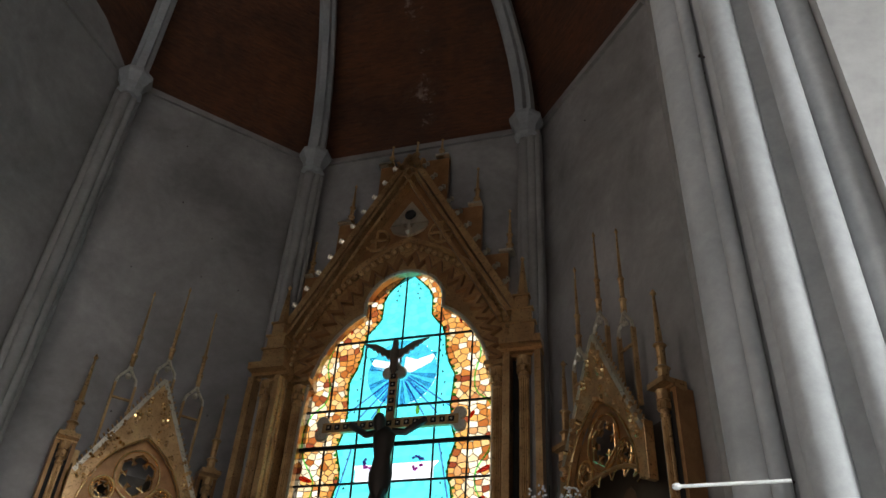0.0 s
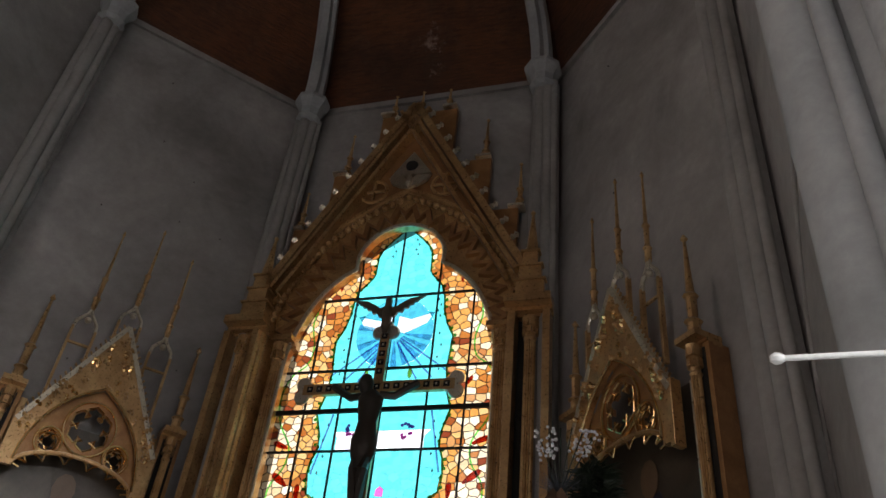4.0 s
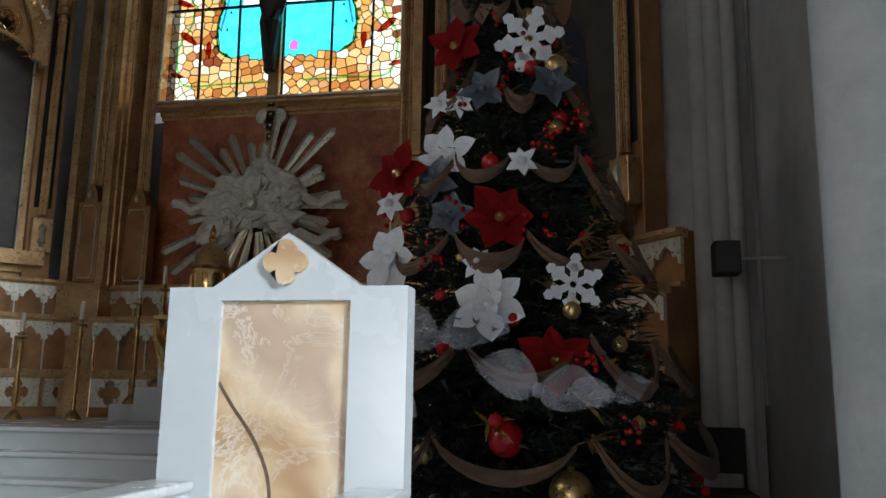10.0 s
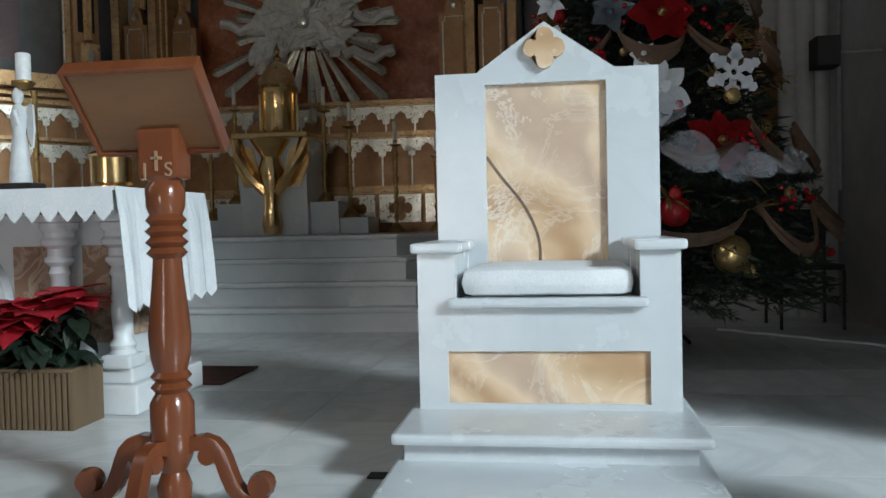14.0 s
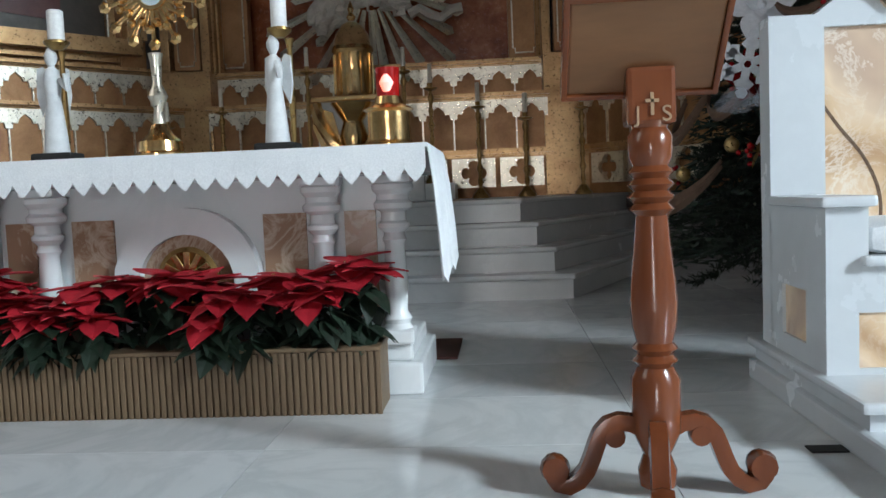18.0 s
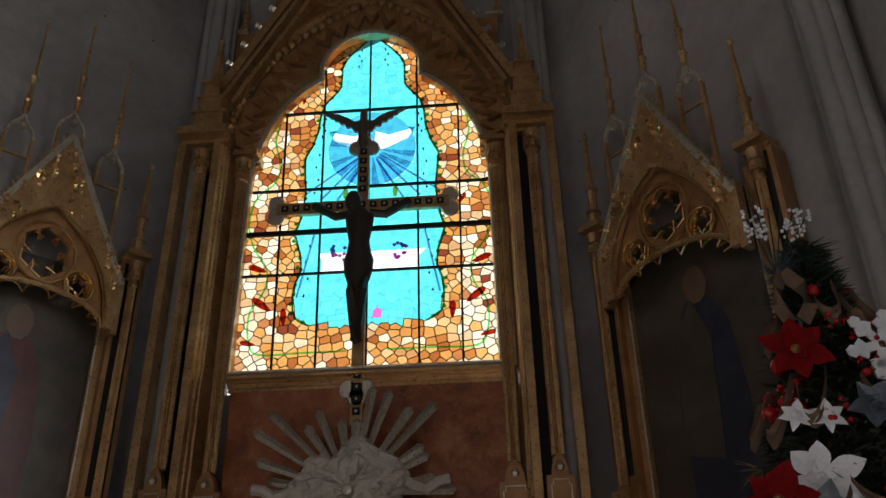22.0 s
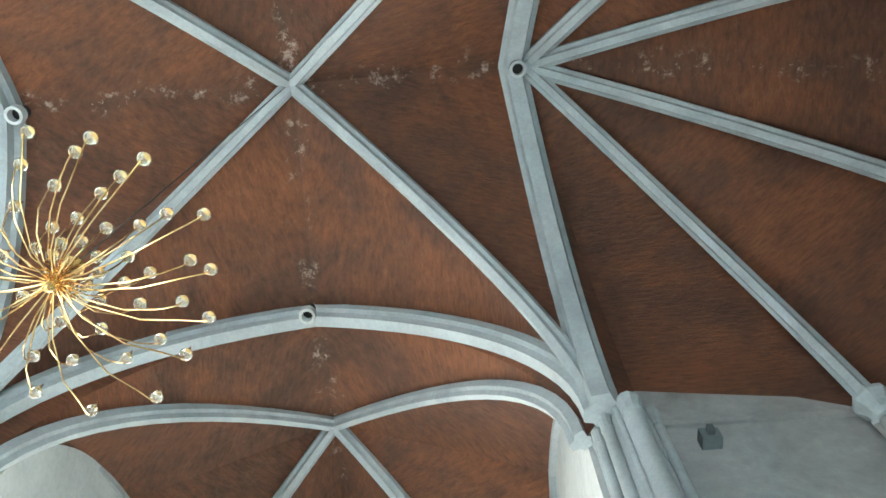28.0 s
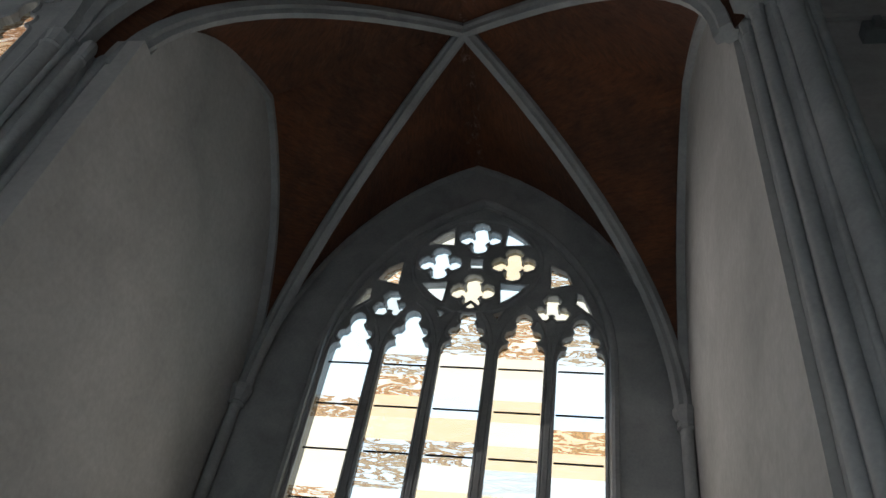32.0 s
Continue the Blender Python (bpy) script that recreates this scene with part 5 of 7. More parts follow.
def side_altar(cx, cy, rz, robe, under):
    t = thing("side_altarpiece", (cx, cy, TOP), "gilt gothic side altarpiece with an openwork gable and a dark painting", "altarpiece", "side altarpieces", rz)
    r = new("frame_group")
    r.parent, r.location, r.scale = t, (0, 0, -TOP), (0.88, 1, 1)
    r.empty_display_size = 0.1

    def P(name, bm, mat, label="", smooth=False):
        return part(name, bm, mat, r, label, smooth)
    # dado tiers
    P("dado_core", box(-1.55, 2.0, -0.62, -0.02, TOP, 1.85), GOLD_PANEL)
    P("dado_core_upper", box(-1.55, 2.0, -0.42, -0.02, 1.85, 2.3), GOLD_PANEL)
    for i in range(6):
        fb = prism([(-0.25, 0.84), (0.25, 0.84), (0.25, 1.16), (-0.25, 1.16)], -0.68, -0.62, None, Matrix(), [[(a, 1.0 + b) for a, b in quatrefoil(0.15)]])
        P("quatrefoil_panel", fb, SILVER).location.x = -1.2 + 0.56 * i
    P("base_shelf", mold(-1.58, 2.03, -0.62, 1.17, 0.07, 0.1), GOLD)
    arcade(r, -1.55, 2.0, -0.65, 1.26, 1.8, 10)
    arcade(r, -1.55, 2.0, -0.45, 1.9, 2.24, 10)
    # picture in its frame
    P("frame_base", mold(-1.25, 1.25, -0.02, 2.34, 0.3, 0.4), GOLD)
    P("canvas", box(-0.92, 0.92, -0.12, -0.09, 2.7, 5.75), CANVAS_L, "dark old canvas")
    head = [(0.16 * math.cos(a * 0.6283), 4.95 + 0.21 * math.sin(a * 0.6283)) for a in range(10)]
    P("painted_robe", prism([(-0.42, 2.85), (0.38, 2.82), (0.42, 3.7), (0.34, 4.5), (0.16, 4.78), (-0.18, 4.78), (-0.38, 4.45), (-0.46, 3.6)], -0.128, -0.121), robe, "dim painted robe")
    P("painted_mantle", prism([(-0.46, 3.3), (0.02, 3.2), (0.1, 4.4), (-0.1, 4.8), (-0.36, 4.5)], -0.136, -0.129), under, "dim painted mantle")
    P("painted_head", prism(head, -0.136, -0.129), SKIN_TONE, "dim painted head")
    for s in (-1, 1):
        P("frame_stile", box(s * 0.97 - 0.05, s * 0.97 + 0.05, -0.2, -0.08, 2.64, 5.9, 0.012), GOLD)
        P("frame_bead", sweep([(s * 0.92, -0.2, 2.66), (s * 0.92, -0.2, 5.7)], ngon(0.012, 6)), SILVER)
        # column with panelled plinth, and a turret above
        P("pilaster", box(s * 1.19 - 0.17, s * 1.19 + 0.17, -0.28, -0.02, 2.3, 5.95, 0.01), GOLD_PANEL)
        # flat black sheet on the solid pilaster, painting the shade of a recess
        P("recess_shade", box(s * 1.19 - 0.11, s * 1.19 + 0.11, -0.285, -0.278, 3.2, 5.9), DARK)
        P("plinth", box(s * 1.19 - 0.13, s * 1.19 + 0.13, -0.42, -0.28, 2.64, 3.05, 0.012), GOLD)
        P("plinth_carving", lathe([(0.02, -0.14), (0.055, -0.08), (0.03, 0.0), (0.055, 0.08), (0.02, 0.14)], 6, None, pose(s * 1.19, -0.42, 2.84)), SILVER)
        c = P("column", fluted(0.055, 3.1, 5.6), GOLD, "fluted gilt column", True)
        c.location = (s * 1.19, -0.34, 0)
        q = P("capital", leafy_capital(0.055, 5.58, 5.92), GOLD)
        q.location = (s * 1.19, -0.34, 0)
        P("capital_slab", mold(s * 1.19 - 0.17, s * 1.19 + 0.17, -0.1, 5.92, 0.12, 0.34), GOLD)
        pinnacle(r, s * 1.19, -0.3, 6.04, 7.35, 0.06, GOLD, 0.16)
    # spires over open gablets behind the gable
    for xx, z in ((-0.6, 8.68), (0.0, 8.98), (0.6, 8.68)):
        for e in (-1, 1):
            P("gablet_post", box(xx + e * 0.17 - 0.02, xx + e * 0.17 + 0.02, -0.4, -0.34, 5.9, z - 1.7), GOLD)
            P("gablet_arm", sweep([(xx + e * 0.17, -0.37, z - 1.72), (xx + e * 0.15, -0.37, z - 1.6), (xx + e * 0.03, -0.37, z - 1.46), (xx, -0.37, z - 1.36)], ngon(0.028, 6), None, False, Vector((0, 1, 0))), SILVER)
        P("gablet_curl", lathe([(0.03, -0.05), (0.055, 0.0), (0.03, 0.05)], 8, None, pose(xx, -0.38, z - 1.56, 90)), SILVER)
        P("gablet_bar", box(xx - 0.16, xx + 0.16, -0.39, -0.36, z - 1.95, z - 1.92), GOLD)
        pinnacle(r, xx, -0.37, z - 1.4, z, 0.036, GOLD, 0.06)
    # gable: carved frame round a pointed field with a rose
    inner = pointed(0.82, 5.02, 6.2, 8)
    P("gable", prism([(-0.95, 4.95), (-0.95, 5.56), (0, 7.12), (0.95, 5.56), (0.95, 4.95), (0.82, 4.95)] + inner[::-1] + [(-0.82, 4.95)], -0.53, -0.46), GOLD, "carved gilt gable")
    seg = [(0.82 * math.cos(q * math.pi / 12), 4.97 + 0.3 * math.sin(q * math.pi / 12)) for q in range(13)]
    P("gable_field", prism(inner + seg[1:-1], -0.44, -0.4, None, Matrix(), [foil(0, 5.66, 0.29, 6, 4), foil(-0.47, 5.37, 0.13, 5, 3), foil(0.47, 5.37, 0.13, 5, 3)]), GOLD_PANEL, "pierced tracery field")
    for cx_, cz_, rr, lob in ((0, 5.66, 0.36, 6), (-0.47, 5.37, 0.18, 5), (0.47, 5.37, 0.18, 5)):
        P("rose_ring", sweep([(cx_ + rr * math.cos(q * math.pi / 14), -0.46, cz_ + rr * math.sin(q * math.pi / 14)) for q in range(28)], ngon(0.02, 6), None, True, Vector((0, 1, 0))), GOLD_BRIGHT)
        P("rose_petals", sweep([(x, -0.45, z) for x, z in foil(cx_, cz_, rr * 0.84, lob, 4)], ngon(0.016, 5), None, True, Vector((0, 1, 0))), GOLD_BRIGHT)
    P("arch_bead", sweep([(x, -0.54, z) for x, z in inner], ngon(0.02, 6), None, False, Vector((0, 1, 0))), GOLD_BRIGHT)
    P("segment_arch", sweep([(x, -0.47, z) for x, z in seg], ngon(0.028, 6), None, False, Vector((0, 1, 0))), GOLD)
    for i in range(7):
        a0, a1 = math.pi * i / 7, math.pi * (i + 1) / 7
        pts = []
        for u in range(7):
            q = a0 + (a1 - a0) * u / 6
            d_ = 0.13 * (1 - math.sin(math.pi * u / 6) ** 0.6)
            pts.append(((0.82 - d_) * math.cos(q), -0.47, 4.97 + (0.3 - d_) * math.sin(q)))
        P("cusp", sweep(pts, ngon(0.014, 5), None, False, Vector((0, 1, 0))), GOLD_BRIGHT)
    rr_ = random.Random(3)
    for s in (-1, 1):
        a, b = Vector((s * 0.97, -0.49, 5.5)), Vector((0, -0.49, 7.16))
        P("gable_moulding", sweep([a, b], [(-0.035, -0.05), (-0.035, 0.05), (0.035, 0.05), (0.035, -0.05)], None, False, Vector((0, 1, 0))), SILVER)
        for i in range(22):
            bm = bmesh.new()
            crocket(bm, a.lerp(b, (i + 0.5) / 22) + Vector((s * 0.035, 0, 0.02)), 0.035, s * 40)
            P("crocket", bm, GOLD, "small gilt leaf")
        P("gable_buttress", box(s * 0.97 - 0.04, s * 0.97 + 0.04, -0.53, -0.4, 4.9, 5.6, 0.01), GOLD)
    # leaves carved on the gable's face, thicker towards the rakes
    for i in range(64):
        z = rr_.uniform(5.35, 6.95)
        w_ = (7.12 - z) * 0.61
        lo = 0.0
        for (x0, z0), (x1, z1) in zip(inner[8:], inner[9:]):
            if z1 <= z <= z0:
                lo = x0 + (x1 - x0) * (z - z0) / ((z1 - z0) or 1)
        if z < 5.56:
            w_ = 0.93
        if w_ - lo < 0.06:
            continue
        x = rr_.choice((-1, 1)) * rr_.uniform(lo + 0.03, max(lo + 0.04, w_ - 0.05))
        bm = bmesh.new()
        crocket(bm, Vector((x, -0.54, z)), rr_.uniform(0.05, 0.075), rr_.uniform(-80, 80))
        P("leaf", bm, GOLD_BRIGHT if i % 3 == 0 else GOLD)
    return t


side_altar(3.69, 9.5, -48.5, ROBE_BLUE, CANVAS_L)
side_altar(-3.63, 9.57, 48.5, ROBE_RED, ROBE_BLUE)

# ---- presider's chair ----
CH = thing("presider_chair", (2.795, 3.78, 0), "white marble presider chair with honey onyx panels and a cushion", "chair")
part("lower_step", box(-0.465, 0.475, -0.65, 0.72, 0, 0.08, 0.012), CHAIR_MARBLE, CH)
part("upper_step", box(-0.435, 0.435, -0.3, 0.72, 0.08, 0.135), CHAIR_MARBLE, CH)
part("upper_tread", box(-0.47, 0.475, -0.34, 0.72, 0.135, 0.17, 0.013), CHAIR_MARBLE, CH)
bm = prism([(-0.435, 0.17), (0.435, 0.17), (0.435, 0.53), (-0.435, 0.53)], 0.0, 0.05, None, Matrix(), [[(-0.335, 0.19), (0.335, 0.19), (0.335, 0.367), (-0.335, 0.367)]])
part("front_panel", bm, CHAIR_MARBLE, CH)
part("front_onyx", box(-0.335, 0.335, 0.012, 0.05, 0.19, 0.367), ONYX, CH, "veined honey onyx inset")
part("seat", box(-0.31, 0.31, 0.052, 0.5, 0.49, 0.525), CHAIR_MARBLE, CH)
part("seat_nosing", box(-0.33, 0.33, -0.035, 0.03, 0.515, 0.547, 0.012), CHAIR_MARBLE, CH)
for s in (-1, 1):
    fb = prism([(0.05, 0.17), (0.52, 0.17), (0.52, 0.7), (0.05, 0.7)], -0.05, 0.0, None, Matrix(((0, s, 0, s * 0.435), (1, 0, 0, 0), (0, 0, 1, 0), (0, 0, 0, 1))) if s > 0 else Matrix(((0, -1, 0, -0.435), (1, 0, 0, 0), (0, 0, 1, 0), (0, 0, 0, 1))),
               [[(0.17, 0.24), (0.4, 0.24), (0.4, 0.42), (0.17, 0.42)]])
    part("side_panel", fb, CHAIR_MARBLE, CH)
    part("side_onyx", box(s * 0.41 - 0.012, s * 0.41 + 0.012, 0.17, 0.4, 0.24, 0.42), ONYX, CH, "veined honey onyx inset")
    part("arm_front", box(s * 0.37 - 0.065, s * 0.37 + 0.065, 0.0, 0.05, 0.53, 0.7), CHAIR_MARBLE, CH)
    part("arm_inner", box(s * 0.32 - 0.01, s * 0.32 + 0.01, 0.05, 0.52, 0.53, 0.7), CHAIR_MARBLE, CH)
    part("armrest", box(s * 0.37 - 0.085, s * 0.37 + 0.085, -0.03, 0.5, 0.7, 0.735, 0.012), CHAIR_MARBLE, CH)
bm = prism([(-0.435, 0.17), (0.435, 0.17), (0.435, 1.394), (0.27, 1.394), (0.0, 1.584), (-0.27, 1.394), (-0.435, 1.394)], 0.51, 0.62, None, Matrix(), [[(-0.236, 0.56), (0.236, 0.56), (0.236, 1.347), (-0.236, 1.347)]])
part("backrest", bm, CHAIR_MARBLE, CH)
part("back_onyx", box(-0.236, 0.236, 0.53, 0.6, 0.56, 1.347), ONYX, CH, "large veined honey onyx panel")
vein = [(0.0, 0.36), (0.12, 0.46), (0.3, 0.6), (0.41, 0.75), (0.43, 0.89), (0.38, 1.0)]
part("dark_vein", sweep([(-0.236 + 0.472 * u + 0.003 * math.sin(9 * v), 0.5295, 1.347 - 0.786 * v) for u, v in smooth_line(vein, 5)], [(-0.006, -0.001), (-0.006, 0.001), (0.006, 0.001), (0.006, -0.001)], None, False, Vector((0, 1, 0))), plain("dark_onyx_vein", (0.16, 0.1, 0.065), 0.3), CH, "dark curving vein in the onyx")
bm = prism([(x, 1.478 + z) for x, z in quatrefoil(0.085)], 0.488, 0.512)
part("quatrefoil_boss", bm, ONYX, CH, "honey onyx quatrefoil")
bm = box(-0.29, 0.29, 0.02, 0.5, 0.545, 0.635, 0.04)
bmesh.ops.subdivide_edges(bm, edges=bm.edges[:], cuts=3, use_grid_fill=True)
for v in bm.verts:
    v.co.z += 0.02 * math.cos(v.co.x * 4.5) * math.cos((v.co.y - 0.26) * 5) * (1 if v.co.z > 0.6 else 0) + 0.006 * noise.noise(v.co * 9)
tagged(part("cushion", bm, CLOTH, None, "", True), "plump white cloth cushion on the marble chair seat", "cushion").location = (2.795, 3.78, 0.003)

# ---- altar ----
AX = 0.05
ONYX_DARK = marble("brown_onyx", (0.36, 0.22, 0.14), (0.66, 0.56, 0.44), 5.0, 0.2, 0.55)
AL = thing("altar", (AX, 4.33, 0), "white marble altar with onyx panels, colonnettes and an arched medallion", "altar")
part("base", box(-0.97, 0.97, 0.0, 0.66, 0, 0.13, 0.012), MARBLE, AL)
part("base_upper", box(-0.93, 0.93, 0.04, 0.62, 0.13, 0.2, 0.012), MARBLE, AL)
part("body", box(-0.82, 0.82, 0.14, 0.58, 0.2, 0.9), MARBLE, AL)
for x0, x1 in ((-0.79, -0.66), (-0.5, -0.32), (0.32, 0.5), (0.66, 0.79)):
    part("onyx_panel", box(x0, x1, 0.125, 0.15, 0.3, 0.74), ONYX_DARK, AL, "brown clouded onyx panel")
for s in (-1, 1):
    part("end_onyx", box(s * 0.81, s * 0.835, 0.26, 0.46, 0.32, 0.72), ONYX_DARK, AL, "honey onyx panel")
arch_o = [(0.31 * math.cos(a * math.pi / 14), 0.47 + 0.31 * math.sin(a * math.pi / 14)) for a in range(15)]
arch_i = [(0.2 * math.cos(a * math.pi / 14), 0.47 + 0.2 * math.sin(a * math.pi / 14)) for a in range(14, -1, -1)]
part("arch_moulding", prism([(0.31, 0.2)] + arch_o + [(-0.31, 0.2), (-0.2, 0.2)] + arch_i + [(0.2, 0.2)], 0.08, 0.14), MARBLE, AL)
part("arch_onyx", prism([(0.2, 0.2)] + [(x, z) for x, z in arch_i[::-1]] + [(-0.2, 0.2)], 0.12, 0.14), ONYX_DARK, AL)
md = part("medallion", lathe([(0.125, 0), (0.13, 0.02), (0.11, 0.03), (0.1, 0.022), (0.0, 0.02)], 24, None, pose(0, 0.12, 0.49, 90)), BRASS, AL, "round bronze medallion", True)
for i in range(12):
    o = part("medallion_ray", box(-0.014, 0.014, -0.012, 0.0, 0.03, 0.11, 0.005), GOLD_BRIGHT, md)
    o.matrix_local = pose(0, 0.1, 0.49, 0, i * 30, 0)
for x in (-0.87, -0.58, 0.58, 0.87):
    part("colonnette", lathe([(0.062, 0.26), (0.05, 0.28), (0.058, 0.3), (0.042, 0.33), (0.048, 0.45), (0.04, 0.6), (0.05, 0.62), (0.042, 0.64), (0.042, 0.66)], 14, None, Matrix.Translation((x, 0.08, 0))), MARBLE, AL, "", True)
    part("colonnette_base", box(x - 0.07, x + 0.07, 0.01, 0.15, 0.2, 0.26, 0.012), MARBLE, AL)
    part("colonnette_capital", lathe([(0.045, 0.65), (0.064, 0.67), (0.064, 0.685), (0.052, 0.695), (0.05, 0.73), (0.076, 0.745), (0.08, 0.765), (0.066, 0.78), (0.066, 0.8), (0.084, 0.82), (0.084, 0.84), (0.07, 0.85)], 16, None, Matrix.Translation((x, 0.08, 0))), MARBLE, AL, "round ringed marble capital", True)
    part("colonnette_abacus", box(x - 0.078, x + 0.078, 0.002, 0.158, 0.845, 0.88, 0.01), MARBLE, AL)
part("mensa", box(-1.03, 1.03, -0.24, 0.56, 0.88, 0.965, 0.012), MARBLE, AL)
# altar cloth with a scalloped lace edge
bm = box(-1.045, 1.045, -0.255, 0.57, 0.968, 0.978)
for i in range(27):
    w = 2.08 / 27
    x = -1.04 + w * i
    lip = ((0.0, 0.892), (0.12, 0.872), (0.3, 0.856), (0.42, 0.846), (0.5, 0.842), (0.58, 0.846), (0.7, 0.856), (0.88, 0.872), (1.0, 0.892))
    bm.faces.new([bm.verts.new((x + w * u, -0.262, z)) for u, z in lip[::-1]] + [bm.verts.new((x, -0.258, 0.974)), bm.verts.new((x + w, -0.258, 0.974))])
for s in (-1, 1):
    cols = []
    for i in range(25):
        y = -0.25 + 0.82 * i / 24
        wob = 0.014 * math.sin(i * 1.35)
        cols.append([bm.verts.new((s * (1.046 + 0.4 * abs(wob) * 0), y, 0.974)), bm.verts.new((s * (1.06 + wob * 0.6), y, 0.85)), bm.verts.new((s * (1.075 + wob), y, 0.66)), bm.verts.new((s * (1.085 + wob), y, 0.5 - (0.03 if i % 2 else 0.0)))])
    for a, b in zip(cols, cols[1:]):
        for j in range(3):
            bm.faces.new((a[j], b[j], b[j + 1], a[j + 1]))
cl = part("altar_cloth", bm, CLOTH, None)
cl.location = (AX, 4.33, 0)
sol = cl.modifiers.new("thickness", "SOLIDIFY")
sol.thickness, sol.offset = 0.004, 1
tagged(cl, "white linen altar cloth with scalloped lace edge hanging over the altar", "tablecloth")

# things on the altar
STATUE = mottled("painted_plaster", (0.6, 0.62, 0.62), (0.7, 0.72, 0.72), (0.78, 0.79, 0.78), 0.5, 0, 6.0, 30.0, 0.15)
ZT = 0.979


def angel(x, y, turn):
    bm = lathe([(0.05, 0.045), (0.046, 0.1), (0.034, 0.22), (0.028, 0.27), (0.036, 0.34), (0.026, 0.38), (0.012, 0.395), (0.024, 0.42), (0.026, 0.44), (0.012, 0.47)], 10)
    sweep([(0.03, -0.02, 0.34), (0.06, -0.05, 0.3), (0.06, -0.06, 0.36)], ngon(0.013, 6), bm)
    for s in (-1, 1):
        prism([(s * 0.01, 0.35), (s * 0.035, 0.4), (s * 0.06, 0.39), (s * 0.066, 0.28), (s * 0.05, 0.2), (s * 0.02, 0.26)], 0.025, 0.035, bm)
    o = part("angel_statue", bm, STATUE, None, "", True)
    o.matrix_world = pose(x, y, ZT, 0, 0, turn)
    tagged(o, "small white plaster angel statue holding up a candle holder", "statue", "angel statues on the altar")
    k = thing("candle_holder", (x, y, ZT), "gilt candle holder with a thick white candle beside an angel", "candlestick", "candles on the altar")
    part("foot", box(-0.085, 0.085, -0.06, 0.06, 0, 0.045, 0.012), DARK, k, "black wooden foot")
    part("stem", lathe([(0.01, 0.045), (0.014, 0.2), (0.01, 0.42), (0.02, 0.46)], 8, None, Matrix.Translation((0.06 if turn < 0 else 0.03, 0.03, 0))), BRASS, k, "", True)
    part("dish", lathe([(0.02, 0.46), (0.05, 0.485), (0.05, 0.495), (0.03, 0.5)], 14, None, Matrix.Translation((0.03, 0.0, 0))), BRASS, k, "", True)
    part("candle", lathe([(0.032, 0.5), (0.032, 0.615), (0.025, 0.62)], 14, None, Matrix.Translation((0.03, 0.0, 0))), WAX_WHITE, k, "", True)


WAX_WHITE = plain("white_wax", (0.82, 0.82, 0.8), 0.45)
angel(-0.45, 4.39, 20)
angel(0.47, 4.39, -20)
MO = thing("monstrance", (0.0, 4.36, ZT), "ornate gilt monstrance with a rayed glass disc", "monstrance")
part("base", lathe([(0.11, 0), (0.11, 0.02), (0.09, 0.03), (0.085, 0.07), (0.05, 0.1), (0.03, 0.14)], 16), GOLD_BRIGHT, MO, "", True)
part("stem", lathe([(0.025, 0.14), (0.018, 0.2), (0.04, 0.25), (0.018, 0.3), (0.022, 0.38), (0.03, 0.42)], 12), SILVER, MO, "", True)
for i in range(28):
    L = 0.15 if i % 2 else 0.19
    o = part("ray", box(-0.008, 0.008, -0.006, 0.006, 0.06, L, 0.003), GOLD_BRIGHT, MO)
    o.matrix_local = pose(0, 0, 0.655, 0, i * 360 / 28, 0)
    if i % 2 == 0:
        o = part("ray_flower", lathe([(0.022, -0.01), (0.026, 0), (0.012, 0.014)], 6, None, pose(0, 0, 0.2, 90)), GOLD_BRIGHT, MO)
        o.matrix_local = pose(0, 0, 0.655, 0, i * 360 / 28, 0)
for i in range(24):
    o = part("leaf_knob", lathe([(0.012, -0.012), (0.02, 0), (0.008, 0.016)], 6, None, pose(0, -0.004, 0.118 if i % 2 else 0.142, 90)), GOLD_BRIGHT, MO)
    o.matrix_local = pose(0, -0.004, 0.655, 0, i * 15 + 6, 0)
part("ring", sweep([(0.058 * math.cos(q * math.pi / 12), 0, 0.655 + 0.058 * math.sin(q * math.pi / 12)) for q in range(24)], ngon(0.014, 6), None, True, Vector((0, 1, 0))), GOLD_BRIGHT, MO, "", True)
part("glass_disc", lathe([(0.05, -0.006), (0.05, 0.006)], 20, None, pose(0, 0, 0.655, 90)), plain("milky_glass", (0.55, 0.66, 0.72), 0.1), MO, "pale glass disc")
bm = box(-0.012, 0.012, -0.008, 0.008, 0.85, 0.96)
box(-0.04, 0.04, -0.008, 0.008, 0.9, 0.925, 0.0, bm)
part("cross", bm, GOLD_BRIGHT, MO)
LP = thing("sanctuary_lamp", (0.93, 4.34, ZT), "red glass sanctuary lamp on a hammered brass stand", "lamp")
part("stand", lathe([(0.1, 0), (0.1, 0.015), (0.085, 0.03), (0.085, 0.14), (0.1, 0.15), (0.06, 0.17), (0.05, 0.2)], 16), GOLD_BRIGHT, LP, "", True)
m_, n_, l_, b_ = material("red_glass_lit", 0.1)
b_.inputs["Base Color"].default_value = (0.35, 0.01, 0.008, 1)
part("glass", lathe([(0.045, 0.2), (0.048, 0.31), (0.044, 0.31), (0.042, 0.21)], 16), m_, LP, "deep red glass", True)
fm, _, _, fb_ = material("flame", 1.0)
fb_.inputs["Emission Color"].default_value = (1.0, 0.12, 0.03, 1)
fb_.inputs["Emission Strength"].default_value = 1.6
part("flame", lathe([(0.018, 0.215), (0.03, 0.25), (0.014, 0.29)], 10, None, Matrix.Translation((0.0, -0.03, 0))), fm, LP, "glowing flame", True)

